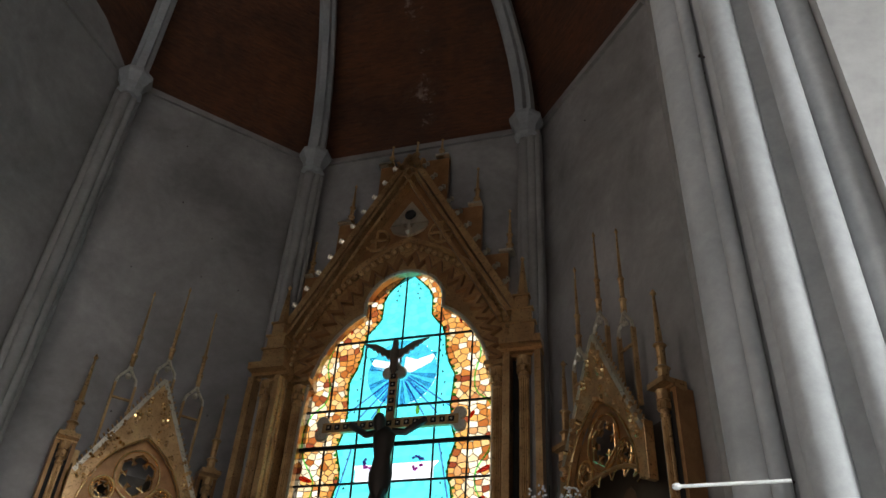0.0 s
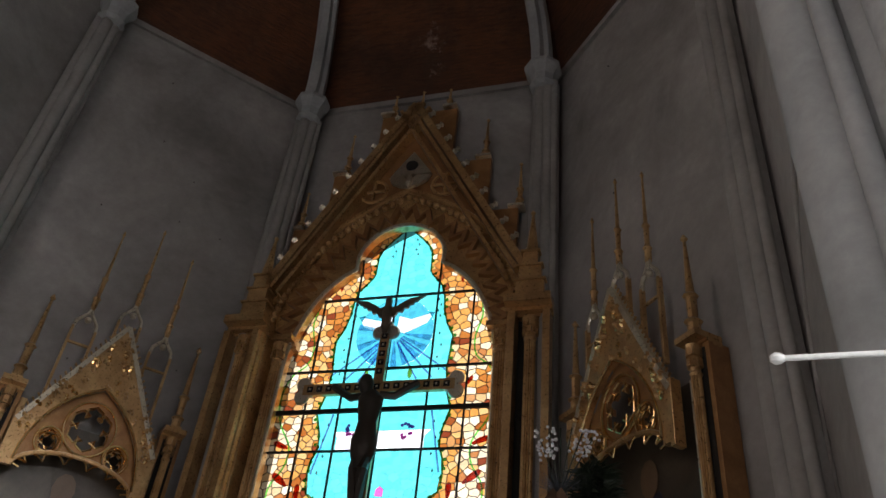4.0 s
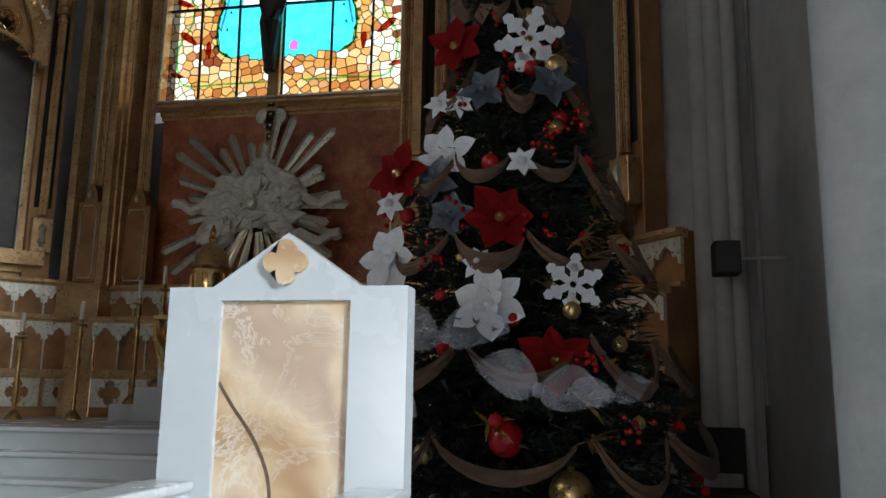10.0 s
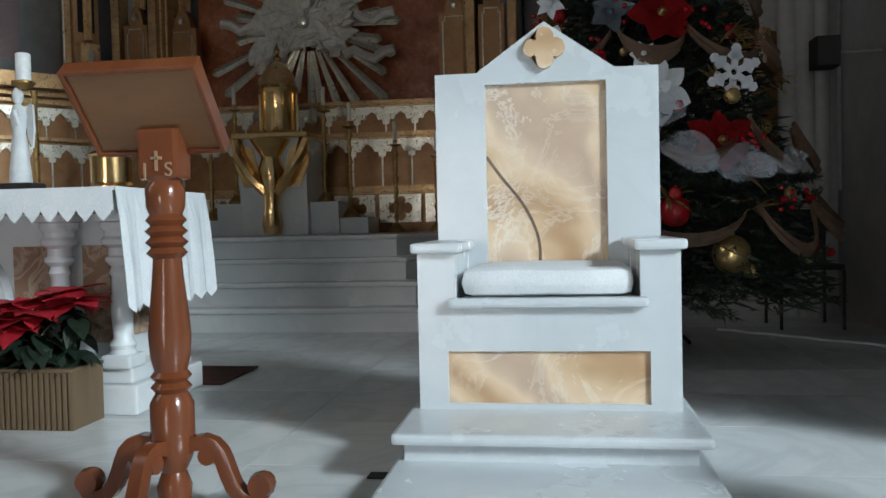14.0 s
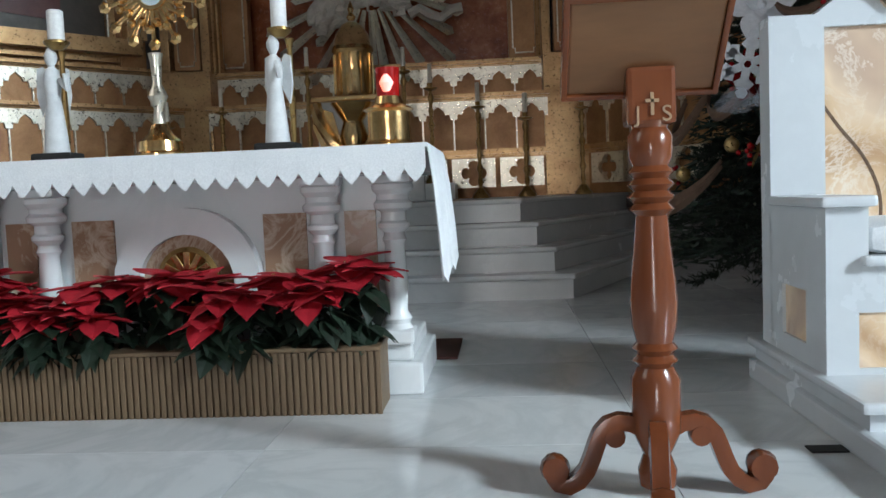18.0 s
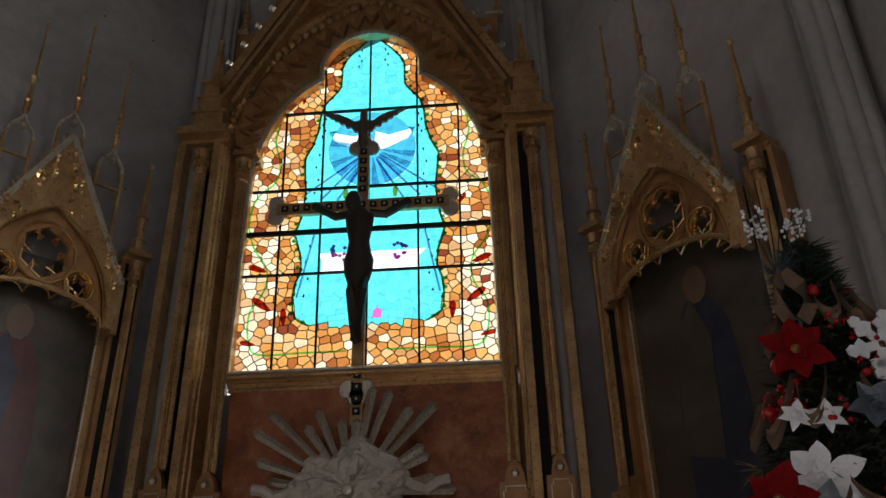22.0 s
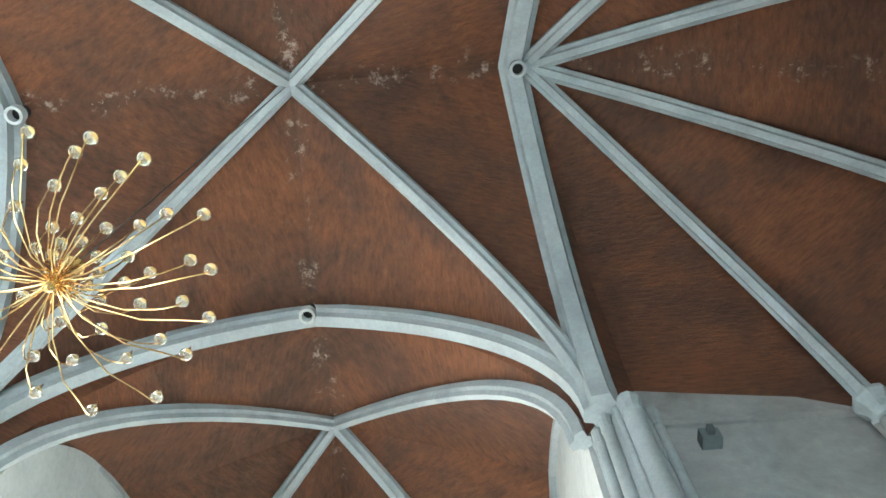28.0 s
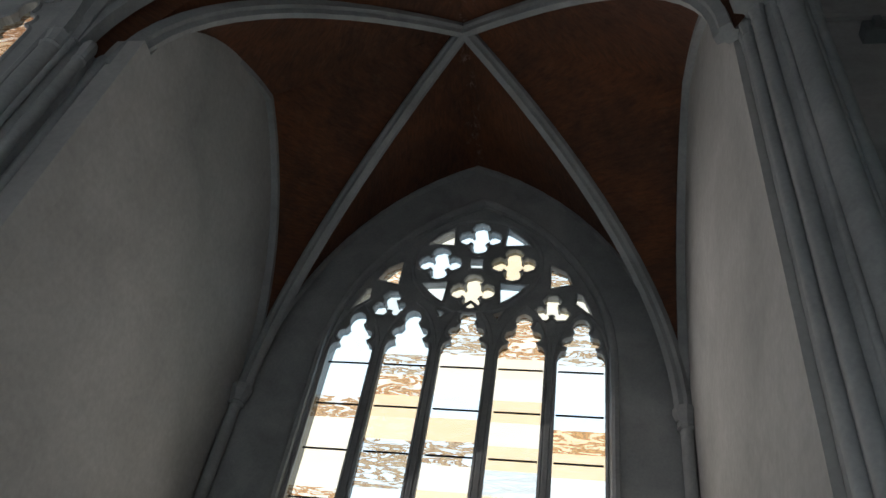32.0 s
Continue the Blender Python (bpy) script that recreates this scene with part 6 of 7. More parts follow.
# ---- poinsettia planter ----
PLN = thing("planter", (AX - 0.13, 4.06, 0), "long slatted wooden planter box before the altar", "planter")
part("box", box(-0.97, 0.97, 0.012, 0.23, 0.0, 0.235), SLAT_WOOD, PLN)
part("rim", box(-0.975, 0.975, 0.0, 0.235, 0.235, 0.25, 0.004), SLAT_WOOD, PLN)
me = None
for i in range(77):
    x = -0.965 + i * 0.0254
    if me is None:
        bm = box(-0.009, 0.009, 0.0, 0.014, 0.0, 0.234, 0.003)
        me = bpy.data.meshes.new("slat")
        bm.to_mesh(me)
        bm.free()
    piece("slat", me, SLAT_WOOD, PLN).location = (x, -0.002, 0)
part("soil", box(-0.95, 0.95, 0.02, 0.22, 0.235, 0.24), DARK, PLN)
PETAL = mottled("poinsettia_red", (0.28, 0.007, 0.014), (0.47, 0.014, 0.028), (0.6, 0.03, 0.045), 0.6, 0, 12.0, 60.0, 0.1)
LEAF = mottled("poinsettia_green", (0.006, 0.014, 0.008), (0.011, 0.026, 0.013), (0.02, 0.04, 0.02), 0.6, 0, 12.0, 60.0, 0.1)


def leaf_mesh(name, ln_, w, curl=0.25, k=5, tip=0.8):
    """A pointed leaf with a folded midrib, from its stalk along y."""
    bm = bmesh.new()
    rows = []
    for i in range(k + 1):
        u = i / k
        ww = w * math.sin(math.pi * min(1, 0.06 + 0.94 * u) ** tip) * (1 - 0.15 * u)
        z = -curl * ln_ * u * u
        rows.append([bm.verts.new((-ww, ln_ * u, z + 0.1 * w)), bm.verts.new((0, ln_ * u, z)), bm.verts.new((ww, ln_ * u, z + 0.1 * w))])
    for a, b in zip(rows, rows[1:]):
        bm.faces.new((a[0], a[1], b[1], b[0]))
        bm.faces.new((a[1], a[2], b[2], b[1]))
    m_ = bpy.data.meshes.new(name)
    bm.to_mesh(m_)
    bm.free()
    return m_


petal_me = [leaf_mesh("bract", L, L * 0.36, 0.1) for L in (0.13, 0.16, 0.18)]
leaf_me = [leaf_mesh("leaf", L, L * 0.32, 0.4) for L in (0.12, 0.15)]
r5 = random.Random(5)
for i in range(30):
    x = -0.92 + 1.84 * i / 29 + r5.uniform(-0.03, 0.03)
    y = r5.uniform(0.01, 0.2)
    h = 0.13 + 0.75 * y + r5.uniform(-0.02, 0.07)
    pt = thing("poinsettia", (AX - 0.13 + x, 4.06 + y, 0.24), "red potted poinsettia with dark green leaves in the planter", "flower", "poinsettias in the planter", r5.uniform(0, 360))
    part("stem", sweep([(0, 0, 0), (0.01, 0, h * 0.6), (0, 0, h)], ngon(0.006, 5)), LEAF, pt)
    for j in range(12):
        o = piece("bract", r5.choice(petal_me), PETAL, pt)
        o.location, o.rotation_euler = (0, 0, h - 0.008 * (j // 6)), (r5.uniform(-0.25, 0.35) if j < 6 else r5.uniform(-0.5, 0.0), 0, j * 1.047 + (0.5 if j > 5 else 0) + r5.uniform(-0.2, 0.2))
    part("flower_eye", lathe([(0.006, -0.004), (0.012, 0.002), (0.004, 0.01)], 6, None, Matrix.Translation((0, 0, h))), GOLD_BRIGHT, pt)
    for j in range(20):
        o = piece("leaf", r5.choice(leaf_me), LEAF, pt)
        zz_ = r5.uniform(0.02, h - 0.04)
        o.location, o.rotation_euler = (0, 0, zz_), (r5.uniform(-0.7, 0.3), r5.uniform(-0.3, 0.3), r5.uniform(0, 6.28))

# ---- lectern ----
LE = thing("lectern", (1.73, 3.25, 0), "turned and varnished wooden lectern on three scrolled feet", "lectern")
post = [(0.03, 0.03), (0.045, 0.06), (0.05, 0.1), (0.035, 0.14), (0.05, 0.17), (0.062, 0.2), (0.062, 0.33), (0.045, 0.36), (0.058, 0.375), (0.045, 0.39), (0.058, 0.405), (0.046, 0.42), (0.056, 0.46), (0.06, 0.52), (0.055, 0.58), (0.044, 0.68), (0.04, 0.73), (0.058, 0.745), (0.044, 0.76), (0.06, 0.775), (0.044, 0.79),
        (0.06, 0.805), (0.044, 0.82), (0.058, 0.835), (0.045, 0.85), (0.054, 0.87), (0.056, 0.92), (0.044, 0.94), (0.05, 0.955)]
part("post", lathe([(r, max(0.015, z - 0.038 + 0.036 * z)) for r, z in post], 20), WOOD, LE, "", True)
part("head_block", box(-0.06, 0.06, -0.045, 0.05, 0.942, 1.085, 0.012), WOOD, LE)
leg_pts = [(0.04, 0, 0.24), (0.075, 0, 0.262), (0.11, 0, 0.268), (0.143, 0, 0.255), (0.166, 0, 0.225), (0.18, 0, 0.185), (0.193, 0, 0.14), (0.21, 0, 0.092), (0.235, 0, 0.055), (0.265, 0, 0.036), (0.295, 0, 0.045), (0.312, 0, 0.075)]
bm0 = sweep([(0.86 * x, 0, 0.72 * z) for x, _, z in leg_pts], [(-0.02, -0.021), (-0.024, 0), (-0.02, 0.021), (0.02, 0.021), (0.024, 0), (0.02, -0.021)])
lathe([(0.034, -0.026), (0.04, 0), (0.034, 0.026)], 12, bm0, pose(0.262, 0, 0.072, 90))
lathe([(0.026, -0.024), (0.03, 0), (0.026, 0.024)], 12, bm0, pose(0.108, 0, 0.155, 90))
leg_me = bpy.data.meshes.new("scroll_leg")
bmesh.ops.recalc_face_normals(bm0, faces=bm0.faces)
bm0.to_mesh(leg_me)
bm0.free()
for a in (0, 180, 262):
    o = piece("scroll_leg", leg_me, WOOD, LE, "", True)
    o.rotation_euler = (0, 0, radians(a))
INLAY = plain("pale_inlay", (0.42, 0.27, 0.15), 0.4)
desk = part("desk", box(-0.18, 0.18, -0.128, 0.128, -0.012, 0.012, 0.006), WOOD_LIGHT, LE, "sloping plywood desk")
desk.matrix_local = pose(-0.02, -0.056, 1.133, -48)
for x0, x1, y0, y1 in ((-0.19, 0.19, 0.128, 0.143), (-0.19, 0.19, -0.143, -0.128), (-0.195, -0.18, -0.143, 0.143), (0.18, 0.195, -0.143, 0.143)):
    part("desk_edge", box(x0, x1, y0, y1, -0.02, 0.03, 0.004), WOOD, desk)
bk = part("book", box(-0.155, 0.165, -0.11, 0.11, 0.014, 0.045, 0.004), plain("dark_book_cloth", (0.03, 0.035, 0.045), 0.6), None)
bk.matrix_world = pose(1.73, 3.26, 0) @ pose(-0.02, -0.056, 1.133, -48)
tagged(bk, "dark cloth-bound book lying on the lectern desk", "book")


def letter(ch, size, m, mat, parent, name="letter", extrude=0.002):
    cu = bpy.data.curves.new(name, "FONT")
    cu.body, cu.size, cu.extrude = ch, size, extrude
    cu.align_x = "CENTER"
    ob = new(name, cu)
    me_ = bpy.data.meshes.new_from_object(ob)
    bpy.data.objects.remove(ob)
    o = piece(name, me_, mat, parent)
    o.matrix_local = m
    return o


letter("J", 0.055, pose(-0.035, -0.047, 0.95, 90), INLAY, LE)
letter("S", 0.055, pose(0.035, -0.047, 0.95, 90), INLAY, LE)
bm = box(-0.004, 0.004, -0.05, -0.046, 0.965, 1.02)
box(-0.016, 0.016, -0.05, -0.046, 0.996, 1.004, 0.0, bm)
part("small_cross", bm, INLAY, LE)

# ---- Christmas tree ----
NEEDLE = mottled("dark_fir", (0.008, 0.016, 0.01), (0.014, 0.028, 0.016), (0.024, 0.04, 0.022), 0.6, 0, 6.0, 40.0, 0.1)
TX, TY = 3.38, 6.2
TR = thing("christmas_tree", (TX, TY, 0), "tall dark artificial Christmas tree on a metal stand, richly decorated", "tree")
part("trunk", lathe([(0.04, 0.03), (0.035, 1.5), (0.012, 3.7)], 8), BRONZE, TR)
for a in (30, 120, 210, 300):
    part("stand_leg", sweep([(0.0, 0, 0.34), (0.16, 0, 0.14), (0.32, 0, 0.012)], ngon(0.014, 6), None, False, Vector((0, 1, 0))), BRONZE, TR).rotation_euler = (0, 0, radians(a))
r6 = random.Random(11)


def branch_mesh(ln_, seed):
    """A drooping fir branch with short side twigs full of needles."""
    rr = random.Random(seed)
    vs, fs = [], []

    def needle(p, d, w):
        d = Vector(d)
        s_ = d.cross(Vector((rr.uniform(-1, 1), rr.uniform(-1, 1), rr.uniform(-1, 1)))).normalized() * w
        k = len(vs)
        vs.extend([tuple(p - s_), tuple(p + s_), tuple(p + d)])
        fs.append((k, k + 1, k + 2))
    for tw in range(9):
        u = tw / 9
        base = Vector((0, ln_ * u, -0.12 * ln_ * u * u))
        side = 0.34 * ln_ * (1 - 0.7 * u)
        for sgn in (-1, 0, 1):
            tip = base + (Vector((sgn * side, side * 0.7, rr.uniform(-0.05, 0.06))) if sgn else Vector((0, ln_ / 9, 0.01)))
            steps = 11
            for q in range(steps):
                p = base.lerp(tip, q / steps)
                for _ in range(4):
                    needle(p, (rr.uniform(-1, 1) * 0.045, rr.uniform(0, 1) * 0.05, rr.uniform(-1, 1) * 0.045), 0.0045)
    m_ = bpy.data.meshes.new("branch")
    m_.from_pydata(vs, [], fs)
    return m_


bmeshes = [branch_mesh(1.0, i) for i in range(4)]


def tree_r(z):
    return max(0.06, 1.05 * (3.95 - z) / 3.35)


for i in range(290):
    z = 0.5 + 3.3 * (i / 290) ** 1.15
    o = piece("branch", bmeshes[i % 4], NEEDLE, TR)
    o.location = (0, 0, z)
    s_ = tree_r(z) * r6.uniform(0.85, 1.08)
    o.scale = (s_, s_, max(0.5, s_))
    o.rotation_euler = (r6.uniform(-0.35, 0.1), 0, i * 2.4 + r6.uniform(-0.3, 0.3))

# the dense dark inside of the tree
vs, fs = [], []
for q in range(15000):
    z = 0.42 + 3.3 * r6.random() ** 1.35
    a, rr = r6.uniform(0, 6.283), tree_r(z) * math.sqrt(r6.uniform(0.12, 0.92))
    p = Vector((rr * math.cos(a), rr * math.sin(a), z - 0.1 * rr))
    d_ = Vector((math.cos(a) + r6.uniform(-0.8, 0.8), math.sin(a) + r6.uniform(-0.8, 0.8), r6.uniform(-0.7, 0.5))) * r6.uniform(0.05, 0.1)
    w_ = d_.cross(Vector((r6.uniform(-1, 1), r6.uniform(-1, 1), r6.uniform(-1, 1)))).normalized() * 0.011
    k_ = len(vs)
    vs += [tuple(p - w_), tuple(p + w_), tuple(p + d_)]
    fs.append((k_, k_ + 1, k_ + 2))
me = bpy.data.meshes.new("inner_needles")
me.from_pydata(vs, [], fs)
piece("inner_needles", me, NEEDLE, TR, "dense dark needles inside the tree")["kind"] = "stuff"

WHITE_FELT = mottled("white_felt", (0.62, 0.64, 0.68), (0.7, 0.72, 0.76), (0.77, 0.78, 0.82), 0.8, 0, 8.0, 60.0, 0.1)
RED_VELVET = mottled("red_velvet", (0.1, 0.002, 0.003), (0.17, 0.004, 0.005), (0.25, 0.008, 0.008), 0.8, 0, 10.0, 60.0, 0.15)
RED_VELVET.node_tree.nodes["Principled BSDF"].inputs["Specular IOR Level"].default_value = 0.1
RED_GLOSS = plain("red_gloss", (0.4, 0.01, 0.014), 0.12)
GOLD_BALL = plain("matt_gold_ball", (0.6, 0.42, 0.18), 0.3, 0.9)
BURLAP = mottled("burlap_ribbon", (0.085, 0.05, 0.032), (0.13, 0.078, 0.05), (0.18, 0.11, 0.07), 0.9, 0, 10.0, 120.0, 0.25)
m_, n_, l_, b_ = material("sheer_ribbon", 0.3)
b_.inputs["Base Color"].default_value = (0.62, 0.64, 0.72, 1)
b_.inputs["Alpha"].default_value = 0.32
SHEER = m_
GREY_LEAF = mottled("frosted_leaf", (0.05, 0.065, 0.085), (0.085, 0.105, 0.13), (0.14, 0.165, 0.19), 0.35, 0.2, 10.0, 60.0, 0.1)
big_petal = leaf_mesh("petal", 0.2, 0.07, 0.12, 8, 1.35)
grey_petal = leaf_mesh("petal", 0.17, 0.07, 0.16, 6)
small_petal = leaf_mesh("petal", 0.1, 0.034, 0.2, 5)
red_petal = leaf_mesh("petal", 0.19, 0.07, 0.16, 6, 1.05)


def facing(x, y):
    """The turn that makes an ornament look outwards from the tree, mostly to the front."""
    d = Vector((x - TX, y - TY - 0.9, 0)).normalized()
    return math.atan2(d.x, -d.y)


def bloom(name, at, mat, me, n_out, label, scale=1.0, eye=None, cat="ornament"):
    t = thing(name, at, label, cat, name + " ornaments on the tree")
    t.rotation_euler = (radians(82), r6.uniform(-0.5, 0.5), facing(at[0], at[1]))
    for j in range(n_out):
        o = piece("petal", me, mat, t)
        o.rotation_euler = (0.18 + r6.uniform(-0.15, 0.25), 0, 2 * math.pi * j / n_out + r6.uniform(-0.15, 0.15))
        o.scale = (scale * r6.uniform(0.8, 1.08), scale * r6.uniform(0.85, 1.1), scale)
    for j in range(4):
        o = piece("inner_petal", me, mat, t)
        o.rotation_euler, o.scale = (0.75, 0, 1.57 * j + 0.4), (scale * 0.5,) * 3
    part("eye", lathe([(0.02 * scale, 0), (0.028 * scale, 0.02), (0.008, 0.045)], 8), eye or mat, t)


for p in ((3.36, 5.42, 1.46), (2.79, 5.72, 1.73), (3.06, 5.82, 2.31), (2.86, 5.5, 1.05)):
    bloom("white_flower", p, WHITE_FELT, big_petal, 6, "large white felt poinsettia ornament on the tree")
for p in ((3.1, 5.88, 2.97), (3.4, 5.5, 1.89), (3.67, 5.36, 1.19), (2.82, 5.75, 2.2), (2.74, 5.62, 1.35)):
    bloom("red_flower", p, RED_VELVET, red_petal, 6, "red velvet poinsettia ornament on the tree", 1.0, GOLD_BALL)
for p in ((3.02, 5.85, 2.62), (3.15, 5.8, 2.6), (3.3, 5.45, 1.66), (3.5, 5.6, 2.2), (3.72, 5.5, 1.2), (2.82, 5.6, 2.0)):
    bloom("small_white_flower", p, WHITE_FELT, small_petal, 6, "small white flower spray on the tree", 0.9)


def snowflake(at, r):
    t = thing("snowflake", at, "white cut-out snowflake ornament hanging on the tree", "ornament", "snowflake ornaments on the tree")
    t.rotation_euler = (0, r6.uniform(-0.3, 0.3), facing(at[0], at[1]))
    me_ = None
    for j in range(6):
        if me_ is None:
            w = r * 0.14
            bm = box(-w, w, -0.006, 0.006, r * 0.12, r)
            for e in (-1, 1):
                for zz_, L in ((0.58, 0.26),):
                    box(-w, w, -0.006, 0.006, 0, r * L * 1.25, 0.0, bm, pose(0, 0, r * zz_, 0, e * 55, 0))
            lathe([(w * 1.5, -0.0065), (w * 1.5, 0.0065)], 6, bm, pose(0, 0, r, 90))
            me_ = bpy.data.meshes.new("arm")
            bm.to_mesh(me_)
            bm.free()
        o = piece("arm", me_, WHITE_FELT, t)
        o.rotation_euler = (0, j * math.pi / 3, 0)
    ring = [(r * 0.2 * math.cos(q * math.pi / 6), 0, r * 0.2 * math.sin(q * math.pi / 6)) for q in range(12)]
    part("hub", sweep(ring, ngon(r * 0.07, 6), None, True, Vector((0, 1, 0))), WHITE_FELT, t)


for p, r in (((3.52, 5.84, 2.97), 0.165), ((3.75, 5.44, 1.55), 0.125), ((2.66, 5.55, 1.4), 0.15)):
    snowflake(p, r)


def ball(at, r, mat, label, group):
    t = thing("bauble", at, label, "ornament", group)
    part("globe", lathe([(r * math.sin(math.pi * (0.02 + 0.96 * q / 10)), -r * math.cos(math.pi * q / 10)) for q in range(11)], 14), mat, t, "", True)
    part("cap", lathe([(r * 0.18, r * 0.96), (r * 0.18, r * 1.12), (r * 0.05, r * 1.2)], 8), GOLD_BALL, t)


ball((3.67, 5.72, 2.75), 0.06, GOLD_BALL, "gold bauble high on the tree", "gold baubles on the tree")
ball((3.73, 5.45, 0.61), 0.1, GOLD_BALL, "large gold bauble low on the tree", "gold baubles on the tree")
ball((3.86, 5.58, 0.52), 0.05, GOLD_BALL, "small gold bauble low on the tree", "gold baubles on the tree")
ball((3.44, 5.42, 0.84), 0.085, RED_GLOSS, "large glossy red bauble on the tree", "red baubles on the tree")
ball((3.28, 5.75, 0.3), 0.085, RED_GLOSS, "large glossy red bauble hanging low under the tree", "red baubles on the tree")
for i in range(58):
    z = r6.uniform(0.55, 3.4)
    a = r6.uniform(math.pi * 0.95, math.pi * 2.05)
    rr = tree_r(z) * r6.uniform(0.9, 1.06)
    red = r6.random() < 0.66
    ball((TX + rr * math.cos(a), TY + rr * math.sin(a), z), r6.uniform(0.022, 0.05), RED_GLOSS if red else GOLD_BALL, ("small glossy red" if red else "small gold") + " bauble among the branches", ("red" if red else "gold") + " baubles on the tree")
# sprays of small red berries and gold sprigs among the branches
berry_me = bpy.data.meshes.new("berry")
bm = bmesh.new()
bmesh.ops.create_icosphere(bm, subdivisions=2, radius=0.014)
bm.to_mesh(berry_me)
bm.free()
berry_me.shade_smooth()
for i in range(22):
    z = r6.uniform(0.75, 3.3)
    a = r6.uniform(math.pi * 0.98, math.pi * 1.85)
    rr = tree_r(z) * 1.04
    at = Vector((TX + rr * math.cos(a), TY + rr * math.sin(a), z))
    t = thing("berry_spray", at, "spray of small glossy red berries on the tree", "ornament", "berry sprays on the tree")
    for q in range(9):
        tip = Vector((r6.uniform(-0.07, 0.07), r6.uniform(-0.06, 0.02), r6.uniform(-0.06, 0.08)))
        piece("berry", berry_me, RED_GLOSS, t).location = tip
    part("stalk", sweep([(0, 0.08, -0.03), (0, 0.02, 0), (0, -0.01, 0.03)], ngon(0.004, 5), None, False, Vector((1, 0, 0))), LEAF, t)
sprig_me = leaf_mesh("blade", 0.14, 0.012, 0.25, 4)
for i in range(14):
    z = r6.uniform(0.8, 3.2)
    a = r6.uniform(math.pi * 1.0, math.pi * 1.95)
    rr = tree_r(z) * 1.0
    t = thing("gold_sprig", (TX + rr * math.cos(a), TY + rr * math.sin(a), z), "dull gold sprig of narrow leaves on the tree", "ornament", "gold sprigs on the tree", math.degrees(a) - 90)
    for q in range(8):
        piece("blade", sprig_me, GOLD_BALL, t).rotation_euler = (r6.uniform(-0.7, 0.9), r6.uniform(-0.6, 0.6), r6.uniform(-1.2, 1.2))
# burlap swags between uneven ties, each one swelling at its middle and pinched at its ends
for lvl in range(6):
    z0, a0 = 0.85 + lvl * 0.49 + r6.uniform(-0.05, 0.05), math.pi * (0.93 + r6.uniform(0, 0.1))
    while a0 < math.pi * 2.05:
        span, drop, lift, fat = r6.uniform(0.36, 0.72), r6.uniform(0.12, 0.3), r6.uniform(-0.08, 0.1), r6.uniform(0.024, 0.042)
        if r6.random() < 0.2:
            a0 += span * 0.6
            continue
        bm, rings = bmesh.new(), []
        for q in range(11):
            u = q / 10
            a, sag = a0 + span * u, math.sin(math.pi * u) ** 0.75
            zc = z0 + lift * u - drop * sag
            rr = tree_r(zc) * 1.02 + 0.02 + 0.03 * sag
            out_, w_ = Vector((math.cos(a), math.sin(a), 0)), fat * (0.35 + 0.9 * math.sin(math.pi * (0.08 + 0.84 * u)))
            c = Vector((TX, TY, zc)) + out_ * rr
            rings.append([bm.verts.new(c + out_ * o_ + Vector((0, 0, h_ * w_))) for h_, o_ in ((-1, 0), (-0.35, 0.016), (0.3, 0.002), (1, 0.012), (1, 0.006), (0.3, -0.004), (-0.35, 0.01), (-1, -0.006))])
        for p, q in zip(rings, rings[1:]):
            for j in range(8):
                bm.faces.new((p[j], p[(j + 1) % 8], q[(j + 1) % 8], q[j]))
        bm.faces.new(rings[0])
        bm.faces.new(rings[-1])
        tagged(part("ribbon_garland", bm, BURLAP, None, "", True), "brown burlap ribbon swag round the tree", "ribbon", "ribbon garlands on the tree")
        a0 += span * r6.uniform(0.92, 1.15)


def bow(at, s_, mat=None, label="sheer white ribbon bow on the tree"):
    t = thing("ribbon_bow", at, label, "ribbon", "bows on the tree")
    t.rotation_euler = (0, r6.uniform(-0.3, 0.3), facing(at[0], at[1]))
    for e in (-1, 1):
        bm = bmesh.new()
        rows = []
        for q in range(9):
            u = q / 8
            w_ = s_ * (0.06 + 0.3 * math.sin(math.pi * u ** 0.8))
            x = e * s_ * 0.95 * u
            rows.append([bm.verts.new((x, -0.02 - 0.06 * math.sin(v * 2.2 + u * 4) - 0.03 * v, 0.16 * s_ * math.sin(u * 2.4) + (v - 0.5) * w_ * 1.9)) for v in (0, 0.25, 0.5, 0.75, 1)])
        for a, b in zip(rows, rows[1:]):
            for j in range(4):
                bm.faces.new((a[j], a[j + 1], b[j + 1], b[j]))
        part("loop", bm, mat or SHEER, t, "", True)
    part("knot", lathe([(0.012, -0.03), (0.03, 0), (0.012, 0.03)], 8), mat or SHEER, t, "", True)


bow((3.6, 5.2, 1.06), 0.3)
bow((3.19, 5.22, 1.29), 0.3)
bow((3.9, 5.3, 1.04), 0.2)
bow((3.2, 5.5, 0.5), 0.2)
bow((2.68, 5.45, 1.2), 0.22)
for p in ((3.14, 5.55, 1.92), (3.02, 5.75, 2.15), (3.65, 5.6, 2.6), (3.3, 5.62, 2.6)):
    bloom("frosted_leaf_spray", p, GREY_LEAF, grey_petal, 5, "frosted blue-grey leaf spray on the tree", 0.8)
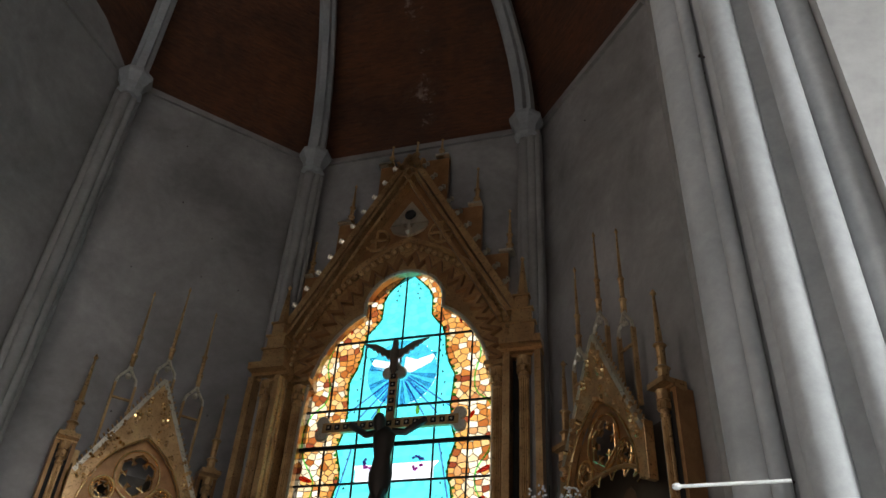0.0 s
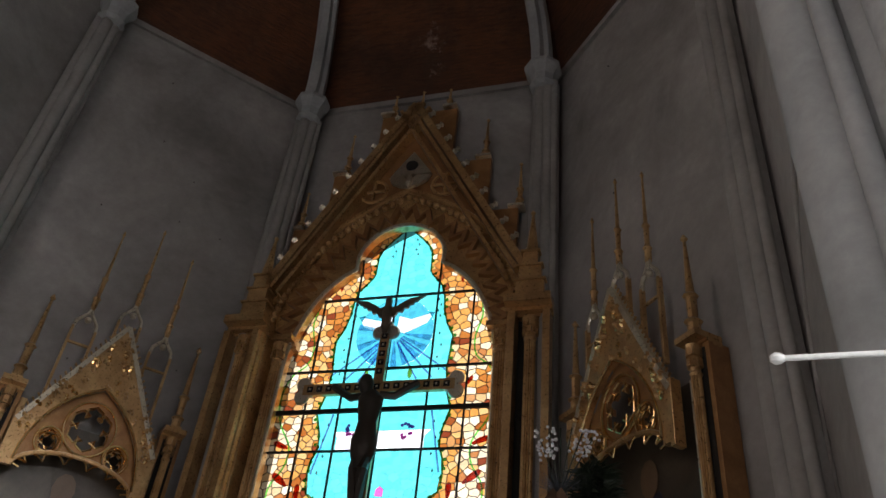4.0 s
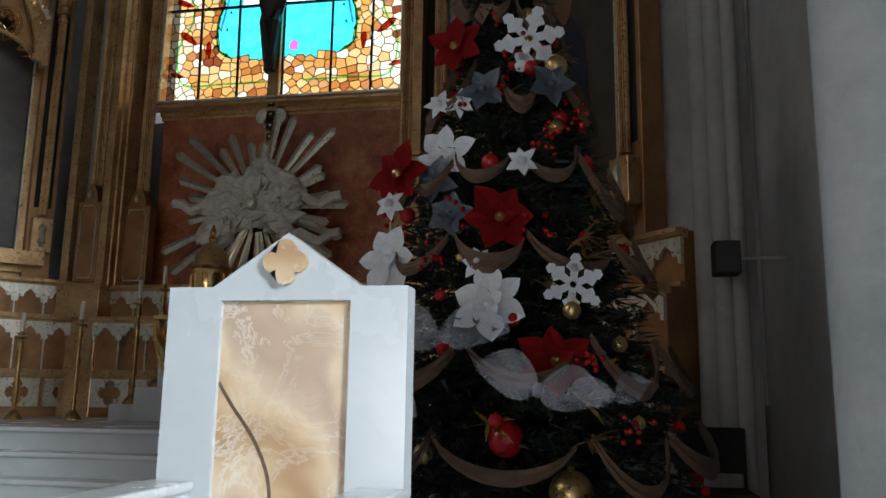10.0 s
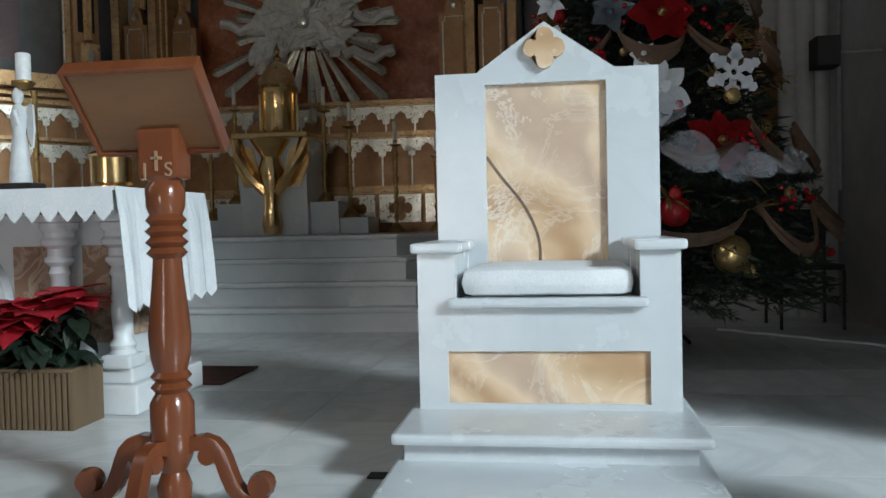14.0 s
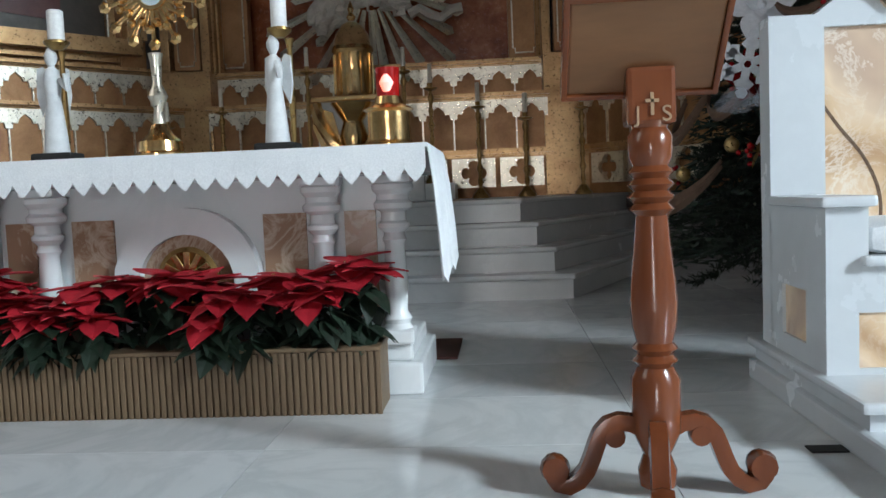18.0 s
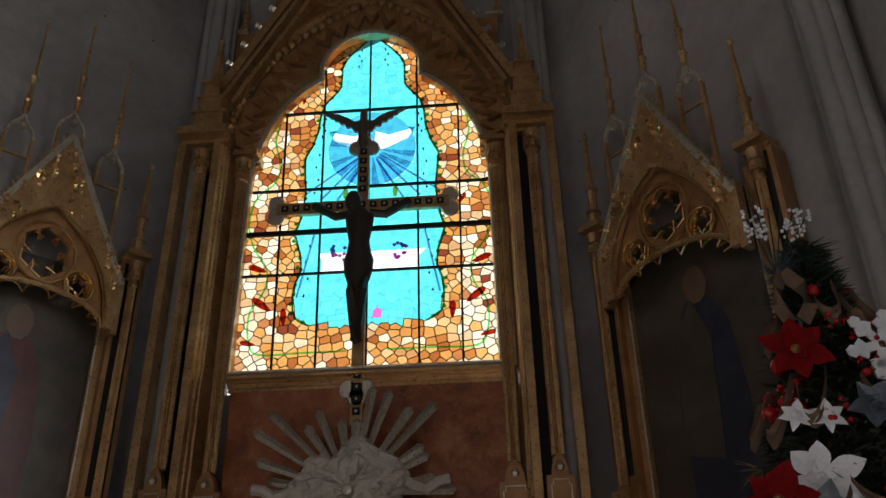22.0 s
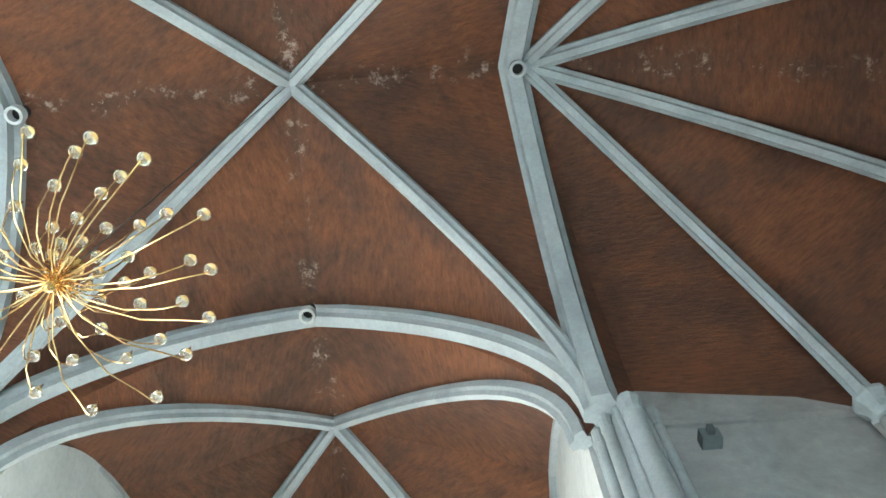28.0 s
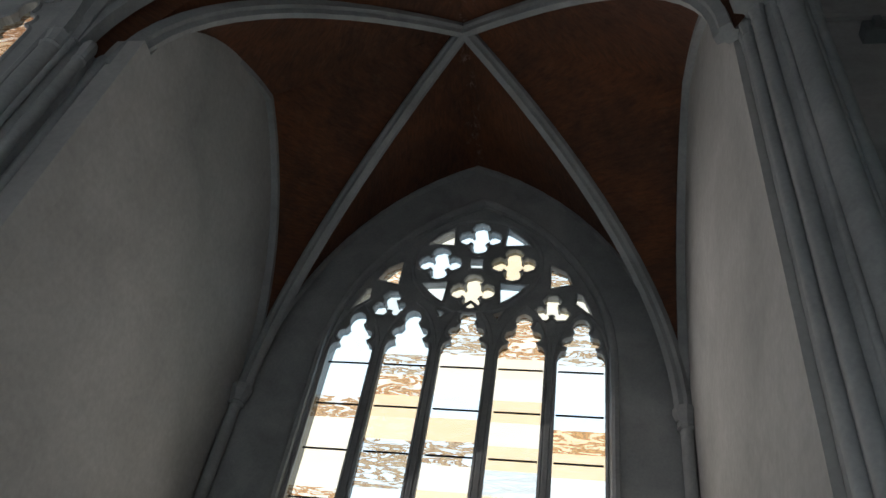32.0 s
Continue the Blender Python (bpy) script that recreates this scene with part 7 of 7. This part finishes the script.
# top spray: white berries, feathery grass and a burlap bow
TS = thing("tree_topper", (TX - 0.2, TY - 0.1, 3.5), "white berry sprays with burlap loops at the tree top", "ornament")
for j in range(6):
    a = -0.6 + 0.24 * j
    tip = Vector((0.3 * math.sin(a) + 0.05, -0.05, 0.42 * math.cos(a)))
    part("twig", sweep([(0, 0, 0), tip * 0.6, tip], ngon(0.004, 5), None, False, Vector((0, 1, 0))), LEAF, TS)
    for q in range(22):
        u = r6.uniform(0.6, 1.05)
        at = tip * u + Vector((r6.uniform(-0.04, 0.04), r6.uniform(-0.03, 0.03), r6.uniform(-0.03, 0.03)))
        if j in (0, 1, 4, 5):
            bm = bmesh.new()
            bmesh.ops.create_icosphere(bm, subdivisions=1, radius=0.012, matrix=Matrix.Translation(at))
            part("berry", bm, WHITE_FELT, TS, "small white berry")
vs, fs = [], []
for q in range(260):
    a, e_ = r6.uniform(0, 6.28), r6.uniform(-0.1, 0.9)
    d_ = Vector((math.cos(a) * math.cos(e_), math.sin(a) * math.cos(e_), math.sin(e_))) * r6.uniform(0.14, 0.26)
    k_ = len(vs)
    vs += [(-0.002, 0, 0), (0.002, 0, 0), tuple(d_)]
    fs.append((k_, k_ + 1, k_ + 2))
me = bpy.data.meshes.new("grass_tuft")
me.from_pydata(vs, [], fs)
piece("grass_tuft", me, GREY_LEAF, TS, "feathery grey grass")
for e in (-1, 1):
    bm = sweep([(0, -0.08, -0.02), (e * 0.06, -0.12, -0.12), (e * 0.09, -0.14, -0.24), (e * 0.03, -0.12, -0.34)], [(-0.003, -0.04), (0.004, 0), (-0.003, 0.04), (0.003, 0.04), (0.009, 0), (0.003, -0.04)])
    part("burlap_loop", bm, BURLAP, TS, "", True)

# flower arrangement on a dark stand before the pier
FS = thing("flower_stand", (4.37, 2.86, 0), "slender dark metal flower stand before the pier", "stand")
part("foot", lathe([(0.13, 0), (0.13, 0.015), (0.05, 0.03), (0.02, 0.05)], 16), BRONZE, FS)
part("pole", lathe([(0.014, 0.04), (0.014, 0.5)], 10), BRONZE, FS, "", True)
part("dish", lathe([(0.02, 0.49), (0.1, 0.51), (0.115, 0.55), (0.105, 0.55), (0.09, 0.52), (0.0, 0.515)], 16), BRONZE, FS, "", True)
FA = thing("flower_arrangement", (4.37, 2.86, 0.515), "red poinsettia with a gold bauble and burlap loops on a stand", "flowers")
part("bauble", lathe([(0.038 * math.sin(math.pi * (0.02 + 0.96 * q / 10)), -0.038 * math.cos(math.pi * q / 10)) for q in range(11)], 16, None, Matrix.Translation((-0.2, -0.04, 0.24))), GOLD_BALL, FA, "pale gold bauble", True)
part("bauble_stalk", sweep([(0, 0, 0.02), (-0.1, 0, 0.12), (-0.18, -0.03, 0.22)], ngon(0.005, 6), None, False, Vector((0, 1, 0))), LEAF, FA)
fa_petal, fa_leaf = leaf_mesh("petal", 0.1, 0.042, 0.15, 6, 1.05), leaf_mesh("leaf", 0.12, 0.035, 0.3, 5)
for cx_, cy_, cz_, n_out in ((-0.135, -0.1, 0.215, 7), (0.02, -0.12, 0.26, 7), (0.09, -0.02, 0.24, 6)):
    face = pose(cx_, cy_, cz_, 70, 0, -18 + 160 * (cx_ + 0.05))
    for j in range(n_out + 4):
        o = piece("petal", fa_petal, RED_VELVET, FA)
        k_ = 1.0 if j < n_out else 0.55
        o.matrix_local = face @ pose(0, 0, 0, 12 if j < n_out else 45, 0, 360 * j / n_out + r6.uniform(-9, 9)) @ Matrix.Diagonal((k_, k_, k_, 1))
    part("stalk", sweep([(0, 0, 0.01), (cx_ * 0.5, cy_ * 0.4, 0.13), (cx_, cy_ + 0.01, cz_)], ngon(0.004, 6), None, False, Vector((0, 1, 0))), LEAF, FA)
for j in range(10):
    o = piece("leaf", fa_leaf, LEAF, FA)
    o.matrix_local = pose(0, 0, 0.06 + 0.01 * j, r6.uniform(10, 50), 0, 36 * j)
for cx_, cy_, cz_, tilt in ((-0.14, -0.1, 0.115, 25), (-0.1, -0.14, 0.06, -35), (0.03, -0.12, 0.1, 30)):
    loop = [(cx_ + 0.06 * math.cos(q * math.pi / 9), cy_ + 0.02 * math.sin(q * math.pi / 4.5), cz_ + 0.045 * math.sin(q * math.pi / 9) + 0.02 * math.sin(radians(tilt)) * math.cos(q * math.pi / 9)) for q in range(18)]
    part("burlap_loop", sweep(loop, [(-0.0015, -0.045), (-0.0015, 0.045), (0.0015, 0.045), (0.0015, -0.045)], None, True, Vector((0, 1, 0))), BURLAP, FA, "brown burlap ribbon loop", True)

# ---- transept window tracery ----
m_, n_, l_, b_ = material("streaky_glass", 0.2)
n_.remove(b_)
info = n_.new("ShaderNodeObjectInfo")
far, part_of = n_.new("ShaderNodeMath"), n_.new("ShaderNodeMath")
far.operation, part_of.operation = "MULTIPLY", "FRACT"
far.inputs[1].default_value = 37.0
l_.new(info.outputs["Random"], far.inputs[0])
l_.new(far.outputs[0], part_of.inputs[0])


def shifted(scale):
    """Texture space that differs from pane to pane."""
    add = n_.new("ShaderNodeVectorMath")
    l_.new(coords(n_, l_, scale), add.inputs[0])
    l_.new(far.outputs[0], add.inputs[1])
    return add.outputs[0]


tone = ramp(n_, l_, info.outputs["Random"], [(0.0, (0.9, 0.97, 1.0)), (0.4, (0.92, 0.98, 1.0)), (0.44, (0.98, 0.95, 0.88)), (0.7, (0.98, 0.93, 0.83)), (0.74, (0.96, 0.88, 0.73)), (1.0, (0.95, 0.85, 0.68))])
w2 = noise_tex(n_, l_, shifted((1, 0.8, 4.0)), 1.5, 5.0, 0.6, 1.6)
lines = ramp(n_, l_, w2, [(0.38, (1, 1, 1)), (0.42, (0.5, 0.28, 0.15)), (0.44, (0.92, 0.78, 0.6)), (0.475, (0.55, 0.34, 0.2)), (0.495, (0.95, 0.85, 0.7)), (0.52, (0.5, 0.28, 0.14)), (0.545, (1, 1, 1))])
gate = ramp(n_, l_, part_of.outputs[0], [(0.6, (0.06, 0.06, 0.06)), (0.7, (0.9, 0.9, 0.9))])
tr_, gl_, mx_ = n_.new("ShaderNodeBsdfTransparent"), n_.new("ShaderNodeBsdfGlossy"), n_.new("ShaderNodeMixShader")
l_.new(mixed(n_, l_, tone, mixed(n_, l_, tone, lines, 1.0, "MULTIPLY"), gate), tr_.inputs[0])
gl_.inputs["Roughness"].default_value = 0.15
mx_.inputs[0].default_value = 0.03
l_.new(tr_.outputs[0], mx_.inputs[1])
l_.new(gl_.outputs[0], mx_.inputs[2])
l_.new(mx_.outputs[0], n_["Material Output"].inputs[0])
STREAKY = m_


def lancet(c, hw, sill, spring):
    """A lancet with a trefoiled head."""
    pts = [(c - hw, sill), (c - hw, spring)]
    for i in range(1, 6):
        a = math.pi / 2 * i / 5
        pts.append((c - hw * (0.66 + 0.34 * math.cos(a)), spring + 0.3 * math.sin(a)))
    for i in range(7):
        a = math.pi * (1.4 - 0.95 * i / 6)
        pts.append((c - hw * 0.52 + hw * 0.3 * math.cos(a), spring + 0.52 + 0.18 * math.sin(a)))
    for i in range(8):
        a = math.pi * (1.2 - 0.7 * i / 7)
        pts.append((c + hw * 0.42 * math.cos(a) if i < 7 else c, spring + 0.98 + 0.26 * math.sin(a)))
    return pts + [(2 * c - x, z) for x, z in pts[-2::-1]]


def traceried_window(name, x, rz, yc, holes, outline, label, bars):
    """Stone tracery in a wall's opening with glass behind it."""
    t = thing(name, (x, yc, 0), label, "window", "", rz, "structure")
    part("tracery", prism(outline, -0.12, 0.12, None, Matrix(), holes), CEMENT, t, "grey cement tracery")
    for h_ in holes:
        lo, hi = h_[0][1], h_[1][1]
        tall = hi - lo > 2.0
        head = [q for q in h_ if q[1] > hi - 0.01] if tall else h_
        o = part("pane", prism(head, 0.02, 0.03), STREAKY, t)
        o.visible_shadow = False
        rows_ = round((hi - lo) / 0.58) if tall else 0
        for q in range(rows_):
            za, zb = lo + (hi - lo) * q / rows_, lo + (hi - lo) * (q + 1) / rows_
            o = part("pane", box(h_[0][0], h_[-1][0], 0.02, 0.03, za + 0.003, zb - 0.003), STREAKY, t)
            o.visible_shadow = False
        part("pane_moulding", sweep([(a, -0.13, b) for a, b in h_], ngon(0.045, 5), None, True, Vector((0, 1, 0))), CEMENT, t)
    for x0, x1, z in bars:
        part("glazing_bar", box(x0, x1, -0.01, 0.018, z - 0.018, z + 0.018), LEAD, t)
    return t


L = 1.33
holes = [lancet(L * (i - 2), 0.56, 4.8, z) for i, z in enumerate((12.7, 12.82, 12.88, 12.82, 12.7))]
CZ_ = 15.67
for k in range(4):
    a = math.pi * (0.5 * k)
    holes.append(foil(0.94 * math.cos(a), CZ_ + 0.94 * math.sin(a), 0.6, 4, 6, 0.275))
    a += math.pi / 4
    rim = [(1.5 * math.cos(a + radians(q)), CZ_ + 1.5 * math.sin(a + radians(q))) for q in (-18, -9, 0, 9, 18)]
    holes.append([(0.9 * math.cos(a), CZ_ + 0.9 * math.sin(a))] + rim)
holes.append([(0.26 * math.cos(math.pi * (0.25 + 0.5 * k)), CZ_ + 0.26 * math.sin(math.pi * (0.25 + 0.5 * k))) for k in range(4)])
for s in (-1, 1):
    holes.append(foil(s * 1.96, 14.2, 0.5, 3, 5, 0.26))
    for tri_ in (((1.86, 16.15), (2.28, 15.9), (2.46, 15.42), (1.88, 15.25)), ((2.52, 15.1), (2.7, 15.05), (2.98, 14.25), (2.5, 14.7)), ((0.52, 14.3), (0.84, 14.42), (0.7, 14.08))):
        holes.append([(s * u, 12.7 + (w - 12.84) * 0.9) for u, w in tri_])
bars = [(L * (i - 2) - 0.5, L * (i - 2) + 0.5, 5.6 + 1.15 * j) for i in range(5) for j in range(7)]
tw = traceried_window("window_transept", -WALLX - 0.2, 90, WIN_Y, holes, pointed(3.42, 12.6, 18.05, 12, 0, 4.4), "tall five-light traceried window with streaky amber and white glass", bars)
ring = [(1.64 * math.cos(q * math.pi / 20), -0.14, CZ_ + 1.64 * math.sin(q * math.pi / 20)) for q in range(40)]
part("rose_moulding", sweep(ring, ngon(0.06, 6), None, True, Vector((0, 1, 0))), CEMENT, tw, "round cement moulding about the rose", True)
for i, z in enumerate((12.7, 12.82, 12.88, 12.82, 12.7)):
    part("lancet_moulding", sweep([(L * (i - 2) + u, -0.14, w) for u, w in pointed(0.645, z - 0.1, z + 1.5, 9, 0, 4.7)], ngon(0.05, 6), None, False, Vector((0, 1, 0))), CEMENT, tw, "pointed cement moulding over a lancet", True)
setting("window_arch_transept", sweep([(-WALLX + 0.02, WIN_Y + a, b) for a, b in pointed(3.38, 12.6, 18.0, 14, 0, 4.4)], ngon(0.1, 8), None, False, Vector((1, 0, 0))), CEMENT, "grey cement moulding round the transept window", True)
nh = [lancet(-0.72, 0.5, 9.7, 13.6), lancet(0.72, 0.5, 9.7, 13.6), foil(0, 15.9, 0.7, 4, 6, 0.3), foil(-1.05, 15.0, 0.22, 3, 4), foil(1.05, 15.0, 0.22, 3, 4)]
traceried_window("window_nave", -PX - 0.2, 90, -10.35, nh, pointed(1.72, 14.2, 17.65, 12, 0, 9.4), "pointed two-light nave window with streaky glass", [(-1.22, -0.22, 11.0), (0.22, 1.22, 11.0), (-1.22, -0.22, 12.4), (0.22, 1.22, 12.4)])
setting("window_arch_nave", sweep([(-PX + 0.04, -10.35 + a, b) for a, b in pointed(1.85, 14.2, 17.85, 14, 0, 9.3)], ngon(0.08, 8), None, False, Vector((1, 0, 0))), CEMENT, "grey cement moulding round the nave window", True)

# ---- chandelier ----
BULB, n_, l_, b_ = material("clear_glass_bulb", 0.04)
b_.inputs["Base Color"].default_value = (0.95, 0.9, 0.75, 1)
b_.inputs["Transmission Weight"].default_value = 0.9
b_.inputs["IOR"].default_value = 1.45
CHX, CHY, CHZ = -0.06, -2.06, 7.95
CHD = thing("chandelier", (CHX, CHY, CHZ), "brass chandelier of many curved arms with round glass bulbs", "chandelier")
part("hub", lathe([(0.02, -0.12), (0.05, -0.08), (0.065, 0.0), (0.04, 0.1), (0.06, 0.2), (0.05, 0.32), (0.1, 0.42), (0.03, 0.55)], 16), GOLD_BRIGHT, CHD, "", True)
part("rope", lathe([(0.009, 0.5), (0.009, 19.6 - CHZ)], 6), BRONZE, CHD, "thin dark suspension cable")
r8 = random.Random(4)
bulb_bm = lathe([(0.01, -0.06), (0.045, -0.04), (0.062, 0.0), (0.045, 0.04), (0.014, 0.06)], 12)
bulb_me = bpy.data.meshes.new("bulb")
bulb_bm.to_mesh(bulb_me)
bulb_bm.free()
cap_bm = lathe([(0.02, 0.05), (0.028, 0.07), (0.012, 0.11), (0.006, 0.15)], 8)
cap_me = bpy.data.meshes.new("bulb_cap")
cap_bm.to_mesh(cap_me)
cap_bm.free()
for tier, (cnt, R, up_) in enumerate(((16, 1.31, 0.24), (14, 1.0, 0.44), (10, 0.67, 0.61), (9, 0.4, 0.69), (8, 0.22, 0.5))):
    for i in range(cnt):
        a = 2 * math.pi * (i + 0.4 * tier) / cnt + r8.uniform(-0.06, 0.06)
        R_ = R * r8.uniform(0.93, 1.06)
        pts = [(0.06, 0, 0.08 * tier), (R_ * 0.3, 0, 0.08 * tier - 0.16), (R_ * 0.62, 0, 0.08 * tier - 0.13), (R_ * 0.86, 0, up_ * 0.3), (R_ * 0.97, 0, up_ * 0.62), (R_, 0, up_ * 0.8)]
        o = part("arm", sweep(pts, ngon(0.0075, 6), None, False, Vector((0, 1, 0))), GOLD_BRIGHT, CHD, "", True)
        o.rotation_euler = (0, 0, a)
        e = (R_ * math.cos(a), R_ * math.sin(a), up_ * 0.8 + 0.06)
        piece("bulb", bulb_me, BULB, CHD, "", True).location = e
        piece("bulb_cap", cap_me, GOLD_BRIGHT, CHD).location = e

# ---- keystone rings, hooks, pole and small fittings ----
for p in (KEY_A + Vector((0.0, 0.08, -0.54)), KEY_N + Vector((0.0, 0.4, -0.5)), KEY_L + Vector((0.42, 0, -0.93))):
    t = thing("ceiling_ring", p, "short white pipe ring under a vault keystone", "ceiling ring", "keystone rings")
    rg = [(0.15 * math.cos(q * math.pi / 12), 0.15 * math.sin(q * math.pi / 12), 0.0) for q in range(24)]
    part("ring", sweep(rg, [(-0.03, -0.1), (-0.03, 0.1), (0.03, 0.1), (0.03, -0.1)], None, True), PALE, t)
    # solid black plug gives the pipe's inner shade as colour
    part("throat_shade", lathe([(0.125, 0.1), (0.125, 0.35)], 16), DARK, t, "black plug for the shade inside the pipe")
for s in (-1, 1):
    t = thing("wall_hook", (s * 4.98, 5.1, 12.5), "small dark metal bracket high on the apse wall", "bracket", "brackets of the apse")
    part("plate", box(-0.12, 0.12, -0.16, 0.16, -0.12, 0.16, 0.02), plain("dull_zinc", (0.16, 0.18, 0.19), 0.5, 0.4), t)
    part("lug", box(-s * 0.22 if s > 0 else 0.0, 0.0 if s > 0 else 0.22, -0.05, 0.05, -0.06, 0.1), plain("dull_zinc", (0.12, 0.13, 0.14), 0.5, 0.4), t)
PO = thing("banner_pole", (4.63, 3.51, 2.88), "short white metal rod standing out from the pier", "rod")
part("rod", lathe([(0.009, -0.43), (0.009, 0.06)], 10, None, pose(0, 0, 0, 0, 90, 0)), plain("white_enamel", (0.75, 0.78, 0.78), 0.4), PO, "", True)
part("tip", lathe([(0.01, 0.0), (0.019, 0.015), (0.017, 0.03), (0.01, 0.04)], 8, None, pose(-0.45, 0, 0, 0, 90, 0)), plain("white_enamel", (0.75, 0.78, 0.78), 0.4), PO, "", True)
SPK = thing("wall_speaker", (4.68, 7.0, 1.815), "small black box loudspeaker on the apse wall", "loudspeaker")
part("case", box(-0.08, 0.08, -0.09, 0.09, 0, 0.21, 0.01), DARK, SPK)
part("grille", box(-0.07, 0.07, -0.098, -0.091, 0.01, 0.2, 0.004), plain("black_mesh", (0.03, 0.03, 0.03), 0.7), SPK)
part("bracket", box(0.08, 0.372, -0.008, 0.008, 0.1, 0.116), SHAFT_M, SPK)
# blind niche on the right-hand chancel wall
nb = [(5.046, 6.4 + u, z) for u, z in pointed(1.42, 4.4, 6.8, 10, 0, 1.0)]
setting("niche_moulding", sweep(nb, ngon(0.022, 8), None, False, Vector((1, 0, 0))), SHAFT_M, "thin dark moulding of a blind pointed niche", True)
# old nails in the piers and walls
r9 = random.Random(12)
NAIL_M = plain("rusty_nail", (0.05, 0.04, 0.035), 0.7, 0.3)
for i in range(26):
    t = thing("nail", (0, 0, 0), "small rusty nail stuck in the grey plaster", "nail", "nails in the walls")
    z = r9.uniform(2.2, 12.0)
    if i % 2:
        a = radians(r9.uniform(180, 300))
        t.matrix_world = pose(5.15 + 0.53 * math.cos(a), 4.03 + 0.53 * math.sin(a), z, 0, 0, math.degrees(a) - 90)
    else:
        u = r9.uniform(0.1, 0.9)
        s = r9.choice((-1, 1))
        t.matrix_world = pose(s * (5.05 + (2.4 - 5.05) * u), 7.95 + 3.01 * u, r9.uniform(6.5, 12.3), 0, 0, 180 - s * 48.6)
    part("shank", lathe([(0.006, -0.03), (0.006, 0.025)], 6, None, pose(0, 0, 0, -90 + r9.uniform(-30, 30))), NAIL_M, t)
    part("head", lathe([(0.012, 0.022), (0.012, 0.028)], 7, None, pose(0, 0, 0, -90)), NAIL_M, t)
# garland on the pier, black chair, strip of foil, carpet, floor socket
GR = thing("pier_garland", (4.62, 3.62, 0.62), "red and gold Christmas garland hanging on the pier", "garland")
for i, (dx, dz, r, mt) in enumerate(((-0.03, 0.2, 0.055, GOLD_BALL), (0.1, 0.16, 0.07, RED_VELVET), (0.05, 0.08, 0.06, BURLAP), (0.14, 0.02, 0.06, BURLAP), (0.12, 0.24, 0.05, RED_GLOSS), (0.08, -0.1, 0.06, BURLAP), (0.14, -0.2, 0.05, GOLD_BALL))):
    bm = bmesh.new()
    bmesh.ops.create_icosphere(bm, subdivisions=2, radius=r)
    if mt in (RED_VELVET, BURLAP):
        for v in bm.verts:
            v.co *= 1 + 0.5 * noise.noise(v.co * 30 + Vector((i, 0, 0)))
    part("bauble" if mt in (GOLD_BALL, RED_GLOSS) else "ribbon_tuft", bm, mt, GR, "", True).location = (dx, 0, dz)
part("cord", sweep([(0.12, 0.06, 0.6), (0.1, 0.02, 0.2), (0.1, 0.02, -0.3)], ngon(0.02, 6), None, False, Vector((0, 1, 0))), LEAF, GR)
BC = thing("black_chair", (4.6, 7.25, 0), "black metal stacking chair against the dark wall", "chair")
part("seat", box(-0.22, 0.22, -0.22, 0.22, 0.42, 0.46, 0.015), DARK, BC)
part("backrest", box(-0.22, 0.22, 0.2, 0.23, 0.55, 0.85, 0.015), DARK, BC)
for sx in (-1, 1):
    for sy in (-1, 1):
        part("leg", lathe([(0.012, 0), (0.012, 0.42 if sy < 0 else 0.84)], 8, None, Matrix.Translation((sx * 0.21, sy * 0.21, 0))), LEAD, BC, "", True)
FO = part("plastic_strip", sweep([(3.95 + 0.13 * i, 0.016 * math.sin(i * 1.9), 0.009 + 0.003 * math.sin(i * 2.7)) for i in range(12)], ngon(0.011, 7, 1.3, 0.8)), plain("milky_plastic", (0.8, 0.82, 0.85), 0.2), None)
FO.matrix_world = Matrix.Translation((0, 6.55, 0.002)) @ Matrix.Translation((3.95, 0.47, 0)) @ pose(0, 0, 0, 0, 0, -43) @ Matrix.Translation((-3.95, 0, 0))
tagged(FO, "crumpled strip of clear plastic lying on the floor", "plastic strip")
CP = part("floor_mat", box(0.5, 1.12, 4.99, 5.5, 0.002, 0.012, 0.003), mottled("dark_red_carpet", (0.05, 0.014, 0.01), (0.085, 0.025, 0.018), (0.12, 0.04, 0.03), 0.9, 0, 5.0, 120.0, 0.3), None)
tagged(CP, "dark red-brown mat lying behind the altar", "mat")
SO = part("floor_socket", box(2.225, 2.33, 3.54, 3.6, 0.001, 0.006), DARK, None)
tagged(SO, "dark metal slot cover in the marble floor", "floor socket")

# ---- marble slabs of the floors, last ----
SLAB = marble("slab_marble", (0.82, 0.845, 0.845), (0.52, 0.555, 0.565), 1.1, 0.09, 0.4)
sn, sl_ = SLAB.node_tree.nodes, SLAB.node_tree.links
info = sn.new("ShaderNodeObjectInfo")
bs = sn["Principled BSDF"]
old = bs.inputs["Base Color"].links[0].from_socket
tone = ramp(sn, sl_, info.outputs["Random"], [(0.0, (0.86, 0.86, 0.86)), (0.5, (0.96, 0.96, 0.95)), (1.0, (1.0, 1.0, 1.0))])
sl_.new(mixed(sn, sl_, old, tone, 1.0, "MULTIPLY"), bs.inputs["Base Color"])
floor_ob = bpy.data.objects["floor_base"]
slab_bm = box(0.0, 1.217, 0.0, 0.596, -0.03, 0.0, 0.0)
slab_me = bpy.data.meshes.new("slab")
bmesh.ops.recalc_face_normals(slab_bm, faces=slab_bm.faces)
slab_bm.to_mesh(slab_me)
slab_bm.free()
for i in range(-5, 5):
    for j in range(15):
        o = piece("slab", slab_me, SLAB, floor_ob)
        o.location = (0.57 + 1.22 * i, 2.47 + 0.6 * j, 0)
